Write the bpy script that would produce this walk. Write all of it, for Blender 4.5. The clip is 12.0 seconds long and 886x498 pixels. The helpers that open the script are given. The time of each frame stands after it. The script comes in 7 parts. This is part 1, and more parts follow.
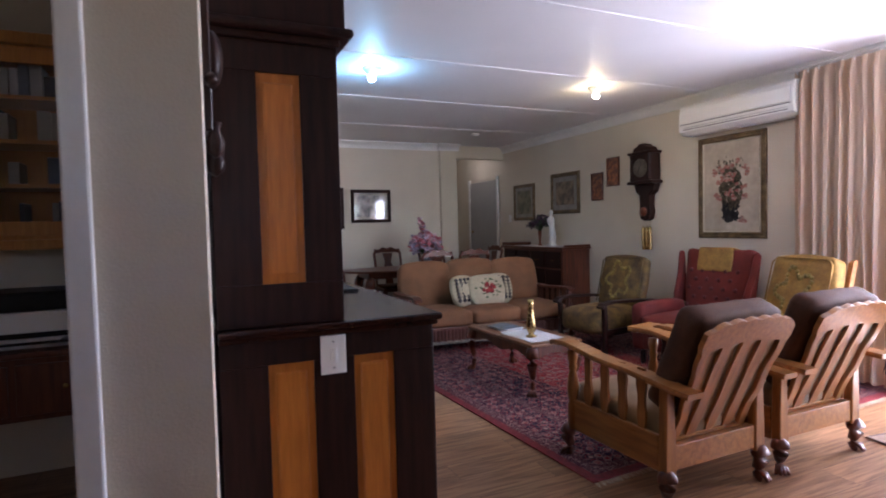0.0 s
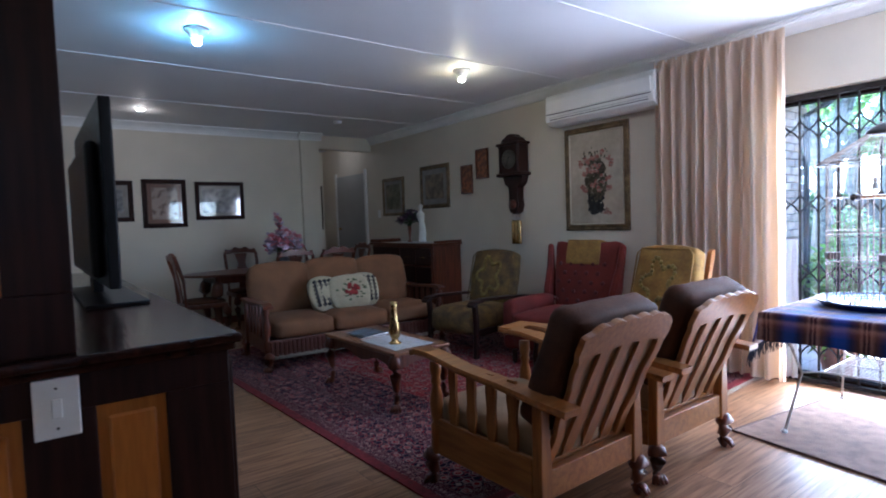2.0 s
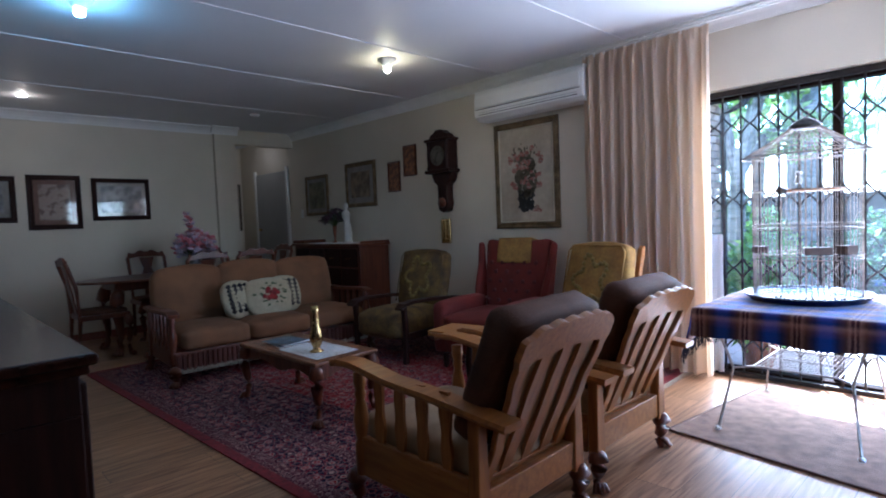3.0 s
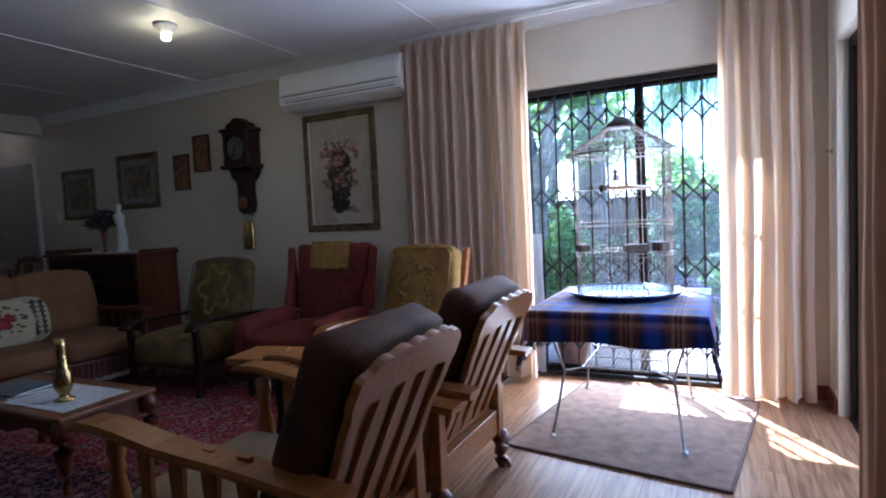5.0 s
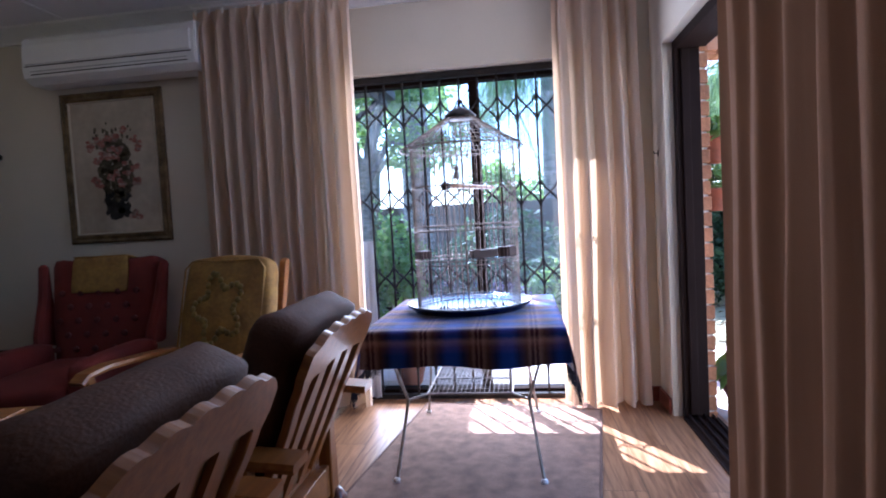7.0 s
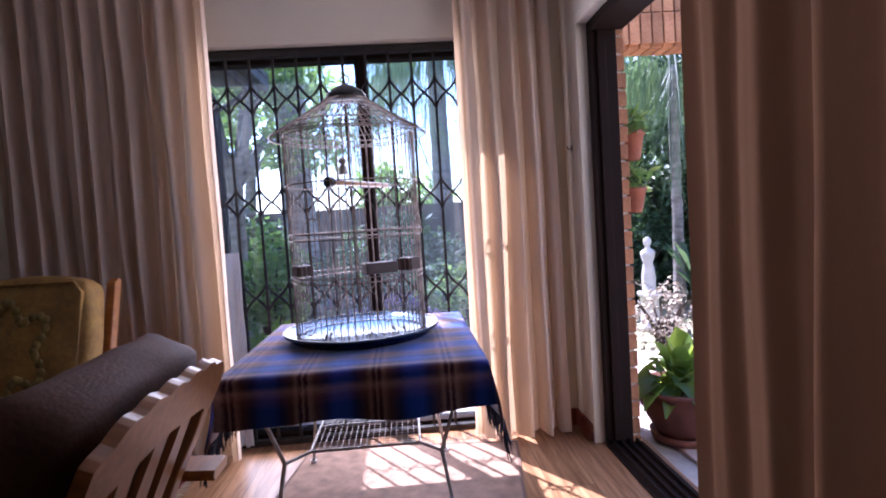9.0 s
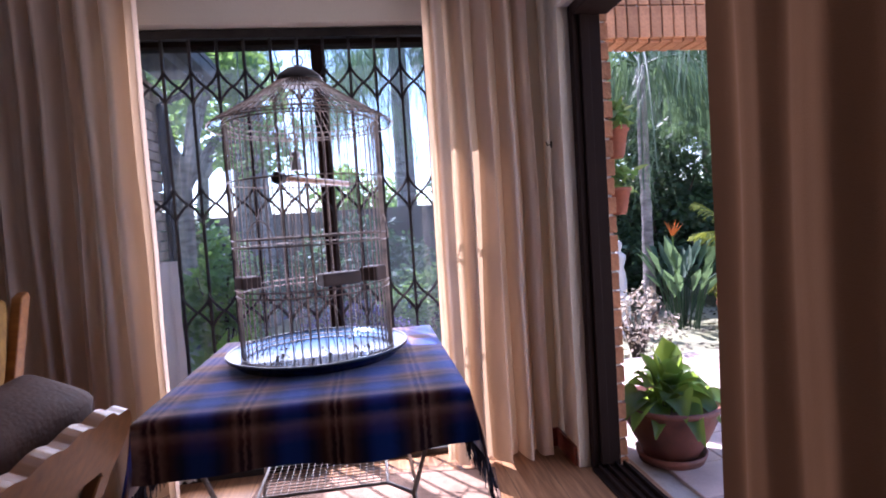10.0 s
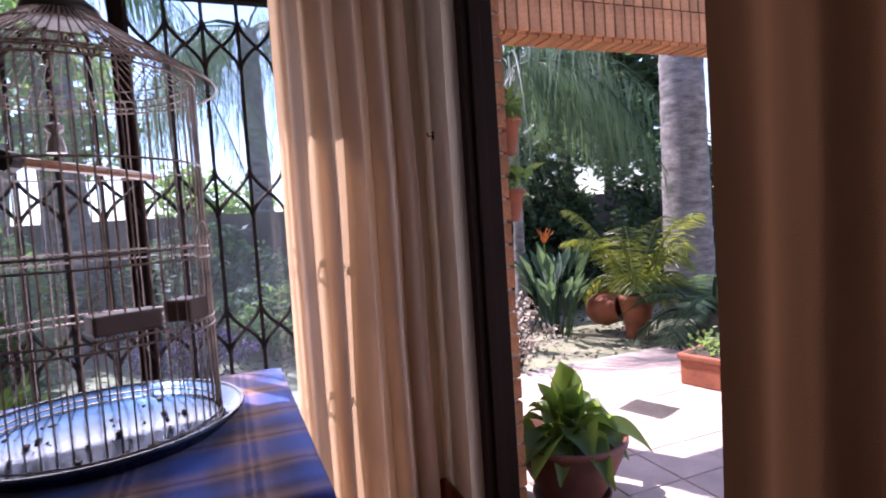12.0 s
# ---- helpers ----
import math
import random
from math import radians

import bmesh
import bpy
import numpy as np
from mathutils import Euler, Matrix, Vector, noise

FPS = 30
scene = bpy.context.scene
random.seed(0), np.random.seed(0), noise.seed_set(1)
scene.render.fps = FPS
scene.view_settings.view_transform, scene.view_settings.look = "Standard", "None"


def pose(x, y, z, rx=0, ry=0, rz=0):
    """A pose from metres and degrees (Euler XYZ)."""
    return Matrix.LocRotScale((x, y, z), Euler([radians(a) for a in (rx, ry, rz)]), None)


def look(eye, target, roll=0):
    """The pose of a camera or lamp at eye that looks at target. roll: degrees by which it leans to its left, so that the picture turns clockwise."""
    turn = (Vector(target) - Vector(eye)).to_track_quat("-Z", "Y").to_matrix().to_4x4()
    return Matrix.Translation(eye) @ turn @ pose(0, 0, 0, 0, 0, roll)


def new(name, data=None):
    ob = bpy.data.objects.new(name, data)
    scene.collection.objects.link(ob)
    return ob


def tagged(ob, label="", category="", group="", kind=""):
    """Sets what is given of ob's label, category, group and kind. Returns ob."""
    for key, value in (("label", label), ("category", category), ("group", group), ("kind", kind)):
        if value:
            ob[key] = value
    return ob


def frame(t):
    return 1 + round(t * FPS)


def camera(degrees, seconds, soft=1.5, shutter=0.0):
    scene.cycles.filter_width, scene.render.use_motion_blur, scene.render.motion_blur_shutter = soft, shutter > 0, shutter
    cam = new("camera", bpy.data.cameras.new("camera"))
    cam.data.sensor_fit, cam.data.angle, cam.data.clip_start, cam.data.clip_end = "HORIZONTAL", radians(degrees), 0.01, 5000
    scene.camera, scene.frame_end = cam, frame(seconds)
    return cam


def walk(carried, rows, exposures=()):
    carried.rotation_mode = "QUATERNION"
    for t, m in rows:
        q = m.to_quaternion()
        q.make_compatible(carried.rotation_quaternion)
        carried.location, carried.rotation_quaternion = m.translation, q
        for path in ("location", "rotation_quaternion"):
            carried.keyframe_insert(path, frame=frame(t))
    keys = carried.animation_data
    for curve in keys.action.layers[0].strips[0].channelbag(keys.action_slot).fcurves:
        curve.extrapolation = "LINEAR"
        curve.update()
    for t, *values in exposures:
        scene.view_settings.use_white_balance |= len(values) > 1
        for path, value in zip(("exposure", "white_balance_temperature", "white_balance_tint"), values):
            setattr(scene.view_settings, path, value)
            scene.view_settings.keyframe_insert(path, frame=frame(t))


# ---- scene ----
cam = camera(77.3, 12.0, soft=1.9, shutter=0.3)
PATH = [
    (0, (2.062, 1.634, 1.317), (2.886, 3.454, 1.235), -1.4),
    (0.5, (2.155, 1.733, 1.304), (3.085, 3.502, 1.216), -1.4),
    (1, (2.261, 1.838, 1.300), (3.283, 3.555, 1.204), -1.6),
    (1.5, (2.365, 1.925, 1.292), (3.469, 3.59, 1.190), -1.9),
    (2, (2.458, 2.021, 1.271), (3.657, 3.62, 1.171), -2.0),
    (2.5, (2.541, 2.118, 1.251), (3.835, 3.640, 1.15), -2.2),
    (4.5, (2.897, 2.457, 1.216), (4.593, 3.512, 1.105), -2.5),
    (5, (2.986, 2.540, 1.208), (4.774, 3.428, 1.093), -2.7),
    (5.5, (3.095, 2.606, 1.189), (4.953, 3.332, 1.077), -2.8),
    (6, (3.223, 2.664, 1.169), (5.133, 3.242, 1.059), -2.9),
    (6.5, (3.347, 2.709, 1.162), (5.296, 3.142, 1.054), -3.0),
    (7, (3.468, 2.749, 1.165), (5.446, 3.029, 1.059), -3.1),
    (9, (4.003, 2.822, 1.163), (5.996, 2.692, 1.053), -3.6),
    (9.5, (4.148, 2.834, 1.158), (6.134, 2.629, 1.051), -3.6),
    (10, (4.289, 2.829, 1.159), (6.269, 2.563, 1.055), -3.7),
    (10.5, (4.425, 2.809, 1.153), (6.395, 2.478, 1.050), -3.6),
    (11, (4.548, 2.775, 1.152), (6.492, 2.328, 1.046), -3.6),
    (11.5, (4.678, 2.752, 1.157), (6.582, 2.150, 1.048), -3.7),
    (12, (4.81, 2.728, 1.161), (6.667, 1.994, 1.051), -3.8),
]
EXPO = [(0, 4.5, 5350, 23), (1.0, 4.2, 4900, 17), (2.5, 3.6, 4700, 12), (4.5, 3.02, 4700, 12), (5.5, 2.8, 4750, 14), (7, 2.45, 4900, 21), (9, 2.05, 5350, 32), (10.5, 1.75, 5550, 35), (12, 1.42, 5900, 36)]
walk(cam, [(t, look(eye, target, roll)) for t, eye, target, roll in PATH], EXPO)

# ---- world, sun and lamps ----
world = bpy.data.worlds.new("world")
scene.world = world
world.use_nodes = True
wn = world.node_tree.nodes
sky = wn.new("ShaderNodeTexSky")
sky.sky_type = "NISHITA"
sky.sun_disc = False
sun_dir = Vector((0.58, 0.375, 1.0)).normalized()      # towards the sun
sky.sun_elevation = math.asin(sun_dir.z)
sky.sun_rotation = math.atan2(sun_dir.x, sun_dir.y)
wn["Background"].inputs[1].default_value = 0.15
world.node_tree.links.new(sky.outputs[0], wn["Background"].inputs[0])
sun = new("sun", bpy.data.lights.new("sun", "SUN"))
sun.data.energy, sun.data.angle, sun.data.color = 5.0, radians(0.5), (1.0, 0.95, 0.88)
sun.matrix_world = look((20, -15, 20), Vector((20, -15, 20)) - sun_dir)


def window_light(name, m, w, h, watts, colour):
    """Daylight that comes in at an opening."""
    ob = new(name, bpy.data.lights.new(name, "AREA"))
    ob.data.shape, ob.data.size, ob.data.size_y = "RECTANGLE", w, h
    ob.data.energy, ob.data.color = watts, colour
    ob.matrix_world = m
    return ob


window_light("window_daylight", look((6.90, 3.12, 1.05), (5.0, 3.12, 1.05)), 1.22, 2.0, 11.5, (1.0, 0.96, 0.92))
window_light("door_daylight", look((5.95, 1.55, 1.05), (5.5, 4.0, 0.7)), 1.0, 1.9, 0.8, (0.9, 0.95, 1.0))

window_light("entrance_daylight", look((1.95, -0.66, 1.88), (1.95, 3.0, 1.2)), 0.65, 0.22, 0.13, (1.0, 0.68, 0.44))


def bulb(name, place, watts, colour, radius):
    ob = new(name, bpy.data.lights.new(name, "POINT"))
    ob.data.energy, ob.data.color, ob.data.shadow_soft_size = watts, colour, radius
    ob.location = place
    return ob


bulb("lamp_cool", (3.45, 6.02, 2.50), 0.65, (0.30, 0.76, 1.0), 0.04)
bulb("lamp_warm", (5.66, 5.92, 2.50), 0.38, (1.0, 0.70, 0.28), 0.04)
bulb("lamp_spot", (3.54, 8.93, 2.55), 0.12, (1.0, 0.75, 0.5), 0.03)
# added fill without a fixture, brightens the passage
bulb("fill_passage", (6.40, 10.55, 2.52), 0.14, (1.0, 0.86, 0.72), 0.03)

# ---- materials ----
def material(name, colour, rough=0.6, metal=0.0, scale=8.0, vary=0.12, bump=0.1, bump_scale=60.0, second=None, spec=0.5, stretch=(1, 1, 1), coat=0.0, island=0.0):
    """A surface with stains at one scale and grain and relief at another."""
    mat = bpy.data.materials.new(name)
    mat.use_nodes = True
    n, l = mat.node_tree.nodes, mat.node_tree.links
    b = n["Principled BSDF"]
    b.inputs["Roughness"].default_value, b.inputs["Metallic"].default_value = rough, metal
    b.inputs["Specular IOR Level"].default_value = spec
    b.inputs["Coat Weight"].default_value = coat
    co = n.new("ShaderNodeTexCoord")
    mp = n.new("ShaderNodeMapping")
    mp.inputs["Scale"].default_value = stretch
    l.new(co.outputs["Object"], mp.inputs[0])
    big, fine = n.new("ShaderNodeTexNoise"), n.new("ShaderNodeTexNoise")
    big.inputs["Scale"].default_value, big.inputs["Detail"].default_value = scale, 6
    fine.inputs["Scale"].default_value, fine.inputs["Detail"].default_value = bump_scale, 4
    l.new(mp.outputs[0], big.inputs[0]), l.new(mp.outputs[0], fine.inputs[0])
    mix = n.new("ShaderNodeMix")
    mix.data_type = "RGBA"
    second = second or tuple(max(0.0, c * (1 - 2.2 * vary)) for c in colour)
    mix.inputs[6].default_value, mix.inputs[7].default_value = (*second, 1), (*colour, 1)
    ramp = n.new("ShaderNodeMapRange")
    ramp.inputs[1].default_value, ramp.inputs[2].default_value = 0.3, 0.66
    l.new(big.outputs[0], ramp.inputs[0]), l.new(ramp.outputs[0], mix.inputs[0])
    mul = n.new("ShaderNodeMix")
    mul.data_type, mul.blend_type = "RGBA", "MULTIPLY"
    mul.inputs[0].default_value = min(1.0, vary * 2)
    l.new(mix.outputs[2], mul.inputs[6]), l.new(fine.outputs[0], mul.inputs[7])
    last = mul.outputs[2]
    if island:
        info, hsv, rng = n.new("ShaderNodeObjectInfo"), n.new("ShaderNodeHueSaturation"), n.new("ShaderNodeMapRange")
        rng.inputs[3].default_value, rng.inputs[4].default_value = 1 - island, 1 + island
        l.new(info.outputs["Random"], rng.inputs[0]), l.new(rng.outputs[0], hsv.inputs["Value"]), l.new(last, hsv.inputs["Color"])
        last = hsv.outputs[0]
    l.new(last, b.inputs["Base Color"])
    rr = n.new("ShaderNodeMapRange")
    rr.inputs[3].default_value, rr.inputs[4].default_value = max(0.02, rough - 0.1), min(1, rough + 0.1)
    l.new(fine.outputs[0], rr.inputs[0]), l.new(rr.outputs[0], b.inputs["Roughness"])
    if bump:
        bp = n.new("ShaderNodeBump")
        bp.inputs["Strength"].default_value, bp.inputs["Distance"].default_value = bump, 0.01
        l.new(fine.outputs[0], bp.inputs["Height"]), l.new(bp.outputs[0], b.inputs["Normal"])
    return mat


def wood(name, light, dark, rough=0.4, axis=2, scale=3.0, coat=0.0, spec=0.5):
    s = [14, 14, 14]
    s[axis] = 1.2
    return material(name, light, rough, scale=scale, second=dark, vary=0.2, bump=0.06, bump_scale=9.0, stretch=s, coat=coat, spec=spec)


def glow(name, colour, strength):
    mat = bpy.data.materials.new(name)
    mat.use_nodes = True
    b = mat.node_tree.nodes["Principled BSDF"]
    b.inputs["Emission Color"].default_value, b.inputs["Emission Strength"].default_value = (*colour, 1), strength
    return mat


def glass(name, rough=0.0, tint=(1, 1, 1)):
    mat = bpy.data.materials.new(name)
    mat.use_nodes = True
    n, l = mat.node_tree.nodes, mat.node_tree.links
    tr, gl, mx, fr = n.new("ShaderNodeBsdfTransparent"), n.new("ShaderNodeBsdfGlossy"), n.new("ShaderNodeMixShader"), n.new("ShaderNodeFresnel")
    tr.inputs[0].default_value = (*tint, 1)
    gl.inputs["Roughness"].default_value = rough
    fr.inputs[0].default_value = 1.45
    l.new(fr.outputs[0], mx.inputs[0]), l.new(tr.outputs[0], mx.inputs[1]), l.new(gl.outputs[0], mx.inputs[2])
    l.new(mx.outputs[0], n["Material Output"].inputs[0])
    return mat


M_WALL = material("wall_paint", (0.66, 0.59, 0.47), 0.75, scale=1.6, vary=0.04, bump=0.12, bump_scale=140)
M_CEIL = material("ceiling_paint", (0.74, 0.74, 0.75), 0.55, scale=1.2, vary=0.03, bump=0.05, bump_scale=90)
M_TRIM = material("white_trim", (0.80, 0.79, 0.76), 0.45, scale=5, vary=0.04, bump=0.04)
M_SKIRT = wood("skirting_wood", (0.28, 0.07, 0.04), (0.16, 0.035, 0.02), 0.35, axis=1)
M_DARK = wood("dark_wood", (0.036, 0.012, 0.008), (0.014, 0.005, 0.004), 0.45, spec=0.22)
M_DARKTOP = wood("dark_wood_top", (0.040, 0.013, 0.008), (0.016, 0.006, 0.005), 0.18, axis=1, spec=0.3)
M_AMBER = wood("amber_panel", (0.56, 0.19, 0.022), (0.42, 0.13, 0.012), 0.38)
M_OAK = wood("oak", (0.42, 0.165, 0.036), (0.25, 0.09, 0.02), 0.32, axis=1)
M_OAKV = wood("oak_upright", (0.40, 0.155, 0.034), (0.23, 0.08, 0.018), 0.32, axis=2)
M_MAHOG = wood("mahogany", (0.17, 0.043, 0.016), (0.075, 0.019, 0.008), 0.34)
M_PINE = wood("pine", (0.62, 0.28, 0.06), (0.48, 0.20, 0.04), 0.35)
M_LEATHER = material("brown_leather", (0.125, 0.050, 0.023), 0.72, scale=5, vary=0.25, bump=0.25, bump_scale=120, spec=0.2, second=(0.05, 0.024, 0.015))
M_VELVET = material("brown_velvet", (0.22, 0.095, 0.036), 0.9, scale=5, vary=0.16, bump=0.15, bump_scale=200)
M_RED = material("red_velvet", (0.20, 0.020, 0.010), 0.85, scale=5, vary=0.2, bump=0.12, bump_scale=160)
M_MUSTARD = material("mustard_brocade", (0.43, 0.24, 0.042), 0.8, scale=9, vary=0.3, bump=0.3, bump_scale=45, second=(0.28, 0.14, 0.025))
M_OLIVE = material("olive_brocade", (0.27, 0.16, 0.035), 0.85, scale=9, vary=0.35, bump=0.3, bump_scale=45, second=(0.09, 0.05, 0.02))
M_CREAM = material("cream_cloth", (0.62, 0.55, 0.42), 0.9, scale=6, vary=0.1, bump=0.15, bump_scale=220)
M_BLACK = material("black_plastic", (0.010, 0.010, 0.011), 0.35, spec=0.25, scale=6, vary=0.1, bump=0.02)
M_IRON = material("dark_iron", (0.055, 0.047, 0.043), 0.45, metal=0.5, scale=12, vary=0.2, bump=0.1)
M_ALU = material("bronze_aluminium", (0.020, 0.011, 0.008), 0.7, spec=0.08, scale=5, vary=0.1, bump=0.03)
M_BRASS = material("brass", (0.72, 0.50, 0.20), 0.25, metal=1.0, scale=9, vary=0.15, bump=0.04)
M_GOLD = material("gilt_frame", (0.30, 0.20, 0.09), 0.45, metal=0.4, scale=14, vary=0.3, bump=0.2, bump_scale=80)
M_WHITE = material("white_plastic", (0.80, 0.79, 0.76), 0.35, scale=3, vary=0.03, bump=0.01)
M_GLASS = glass("window_glass")


def veiled_pane():
    """Faintly blue window glass; an added translucent film stands in for the glare's haze."""
    mat = glass("veiled_window_glass", 0.0, (0.88, 0.96, 1.0))
    n, l = mat.node_tree.nodes, mat.node_tree.links
    out = n["Material Output"]
    clear = out.inputs[0].links[0].from_socket
    veil, mix, nz, amount = n.new("ShaderNodeBsdfTranslucent"), n.new("ShaderNodeMixShader"), n.new("ShaderNodeTexNoise"), n.new("ShaderNodeMapRange")
    veil.inputs[0].default_value = (0.80, 0.90, 1.0, 1)
    co = n.new("ShaderNodeTexCoord")
    nz.inputs["Scale"].default_value, nz.inputs["Detail"].default_value = 3.0, 6
    amount.inputs[3].default_value, amount.inputs[4].default_value = 0.004, 0.026
    l.new(co.outputs["Object"], nz.inputs[0]), l.new(nz.outputs[0], amount.inputs[0]), l.new(amount.outputs[0], mix.inputs[0])
    l.new(clear, mix.inputs[1]), l.new(veil.outputs[0], mix.inputs[2]), l.new(mix.outputs[0], out.inputs[0])
    return mat


M_PANE = veiled_pane()
M_TERRA = material("terracotta", (0.42, 0.13, 0.06), 0.75, scale=7, vary=0.2, bump=0.2)
M_WIRE = material("cage_wire", (0.42, 0.30, 0.22), 0.40, metal=0.3, scale=20, vary=0.3, bump=0.1)
M_MAT = material("door_mat", (0.40, 0.245, 0.165), 0.95, scale=14, vary=0.2, bump=0.6, bump_scale=240)
M_RUBBER = material("black_rubber", (0.02, 0.02, 0.02), 0.8)

# ---- mesh helpers ----
def thing(name, label, category, at=(0, 0, 0), turn=0.0, group="", kind=""):
    """The empty at a thing's base, which carries its parts."""
    ob = new(name)
    ob.matrix_basis = pose(*at, 0, 0, turn)
    ob.empty_display_size = 0.1
    return tagged(ob, label, category, group, kind)


def part(name, bm, mat, parent=None, label="", smooth=False):
    """Links a bmesh as one mesh object under a thing or a part."""
    me = bpy.data.meshes.new(name)
    bmesh.ops.recalc_face_normals(bm, faces=bm.faces)
    if smooth:
        for f in bm.faces:
            f.smooth = True
    bm.to_mesh(me)
    bm.free()
    for m in (mat if isinstance(mat, (list, tuple)) else [mat]):
        me.materials.append(m)
    ob = new(name, me)
    if parent:
        ob.parent = parent
    if label:
        tagged(ob, label)
    return ob


def bm_box(x0, x1, y0, y1, z0, z1, bevel=0.0, segs=2, bm=None):
    """A box between two corners, its edges rounded; added to bm where one is given."""
    b = bmesh.new()
    vs = bmesh.ops.create_cube(b, size=1.0)["verts"]
    for v in vs:
        v.co = Vector(((x0 + x1) / 2 + v.co.x * (x1 - x0), (y0 + y1) / 2 + v.co.y * (y1 - y0), (z0 + z1) / 2 + v.co.z * (z1 - z0)))
    if bevel:
        bmesh.ops.bevel(b, geom=list(b.edges), offset=bevel, segments=segs, affect="EDGES", profile=0.5)
    return join(bm, b)


def join(bm, b, m=None):
    """Adds b, moved by m, to bm, and gives bm back."""
    if m is not None:
        b.transform(m)
    if bm is None:
        return b
    me = bpy.data.meshes.new("joint")
    b.to_mesh(me)
    bm.from_mesh(me)
    bpy.data.meshes.remove(me)
    b.free()
    return bm


def bm_lathe(profile, steps=20, bm=None, m=None):
    """A turned body: profile of (radius, height) from below to above."""
    b = bmesh.new()
    rings = []
    for r, z in profile:
        rings.append([b.verts.new((r * math.cos(2 * math.pi * k / steps), r * math.sin(2 * math.pi * k / steps), z)) for k in range(steps)])
    for lo, hi in zip(rings, rings[1:]):
        for k in range(steps):
            b.faces.new((lo[k], lo[(k + 1) % steps], hi[(k + 1) % steps], hi[k]))
    b.faces.new(rings[0][::-1])
    b.faces.new(rings[-1])
    return join(bm, b, m)


def bm_tube(points, radius, sides=6, bm=None, closed=False):
    """A bar of round section along points; radius may be a list."""
    b = bmesh.new()
    pts = [Vector(p) for p in points]
    rad = radius if isinstance(radius, (list, tuple)) else [radius] * len(pts)
    rings, n = [], len(pts)
    up = Vector((0.0, 0.0, 1.0))
    for i, p in enumerate(pts):
        d = (pts[(i + 1) % n] - pts[i - 1]) if closed else (pts[min(i + 1, n - 1)] - pts[max(i - 1, 0)])
        d.normalize()
        side = d.cross(up)
        if side.length < 0.05:
            side = d.cross(Vector((1.0, 0.0, 0.0)))
        side.normalize()
        top = side.cross(d)
        rings.append([b.verts.new(p + rad[i] * (math.cos(2 * math.pi * k / sides) * side + math.sin(2 * math.pi * k / sides) * top)) for k in range(sides)])
    pairs = list(zip(rings, rings[1:])) + ([(rings[-1], rings[0])] if closed else [])
    for lo, hi in pairs:
        for k in range(sides):
            b.faces.new((lo[k], lo[(k + 1) % sides], hi[(k + 1) % sides], hi[k]))
    if not closed:
        b.faces.new(rings[0][::-1])
        b.faces.new(rings[-1])
    return join(bm, b)


def bm_plate(outline, depth, bm=None, m=None, bevel=0.0):
    """A flat piece cut to an outline of (x, z), from y = 0 to y = depth."""
    b = bmesh.new()
    f = b.faces.new([b.verts.new((x, 0, z)) for x, z in outline])
    out = bmesh.ops.extrude_face_region(b, geom=[f])["geom"]
    for v in out:
        if isinstance(v, bmesh.types.BMVert):
            v.co.y += depth
    if bevel:
        bmesh.ops.bevel(b, geom=[e for e in b.edges if len(e.link_faces) == 2], offset=bevel, segments=1, affect="EDGES", clamp_overlap=True)
    return join(bm, b, m)


def bm_sweep(path, section, bm=None, m=None):
    """A section of (u, w) swept along path in the x-z plane: u runs along y, w away from the path."""
    b = bmesh.new()
    rings = []
    pts = [Vector((x, 0.0, z)) for x, z in path]
    for i, p in enumerate(pts):
        d = pts[min(i + 1, len(pts) - 1)] - pts[max(i - 1, 0)]
        d.normalize()
        nrm = Vector((-d.z, 0.0, d.x))
        rings.append([b.verts.new(p + Vector((0.0, u, 0.0)) + nrm * w) for u, w in section])
    k = len(section)
    for lo, hi in zip(rings, rings[1:]):
        for j in range(k):
            b.faces.new((lo[j], lo[(j + 1) % k], hi[(j + 1) % k], hi[j]))
    b.faces.new(rings[0][::-1])
    b.faces.new(rings[-1])
    return join(bm, b, m)


def bm_cushion(x0, x1, y0, y1, z0, z1, puff=0.03, cuts=8, bm=None, wobble=0.004, m=None):
    """A stuffed block: rounded edges, swollen faces, slightly uneven."""
    b = bmesh.new()
    bmesh.ops.create_cube(b, size=2.0)
    bmesh.ops.subdivide_edges(b, edges=list(b.edges), cuts=cuts, use_grid_fill=True)
    hx, hy, hz = (x1 - x0) / 2, (y1 - y0) / 2, (z1 - z0) / 2
    r = min(hx, hy, hz) * 0.55
    seed = Vector((x0 * 3.1, y0 * 2.3, z0))
    for v in b.verts:
        u = v.co.copy()
        p = Vector((u.x * hx, u.y * hy, u.z * hz))
        core = Vector((max(-hx + r, min(hx - r, p.x)), max(-hy + r, min(hy - r, p.y)), max(-hz + r, min(hz - r, p.z))))
        d = p - core
        if d.length > 1e-6:
            p = core + d.normalized() * min(r, d.length)
        for k in range(3):
            if abs(u[k]) > 0.99:
                p[k] += math.copysign(puff, u[k]) * (1 - u[k - 1] ** 2) * (1 - u[k - 2] ** 2)
        p += noise.noise_vector(p * 9 + seed) * wobble
        v.co = p + Vector(((x0 + x1) / 2, (y0 + y1) / 2, (z0 + z1) / 2))
    return join(bm, b, m)


def strip(name, bm, mat, label="", category="", kind="structure", smooth=False):
    return tagged(part(name, bm, mat, None, "", smooth), label, category, "", kind)

# ---- the room ----
X_W, X_E, Y_S, Y_N, H = 2.10, 6.92, 1.95, 9.75, 2.62
T = 0.26


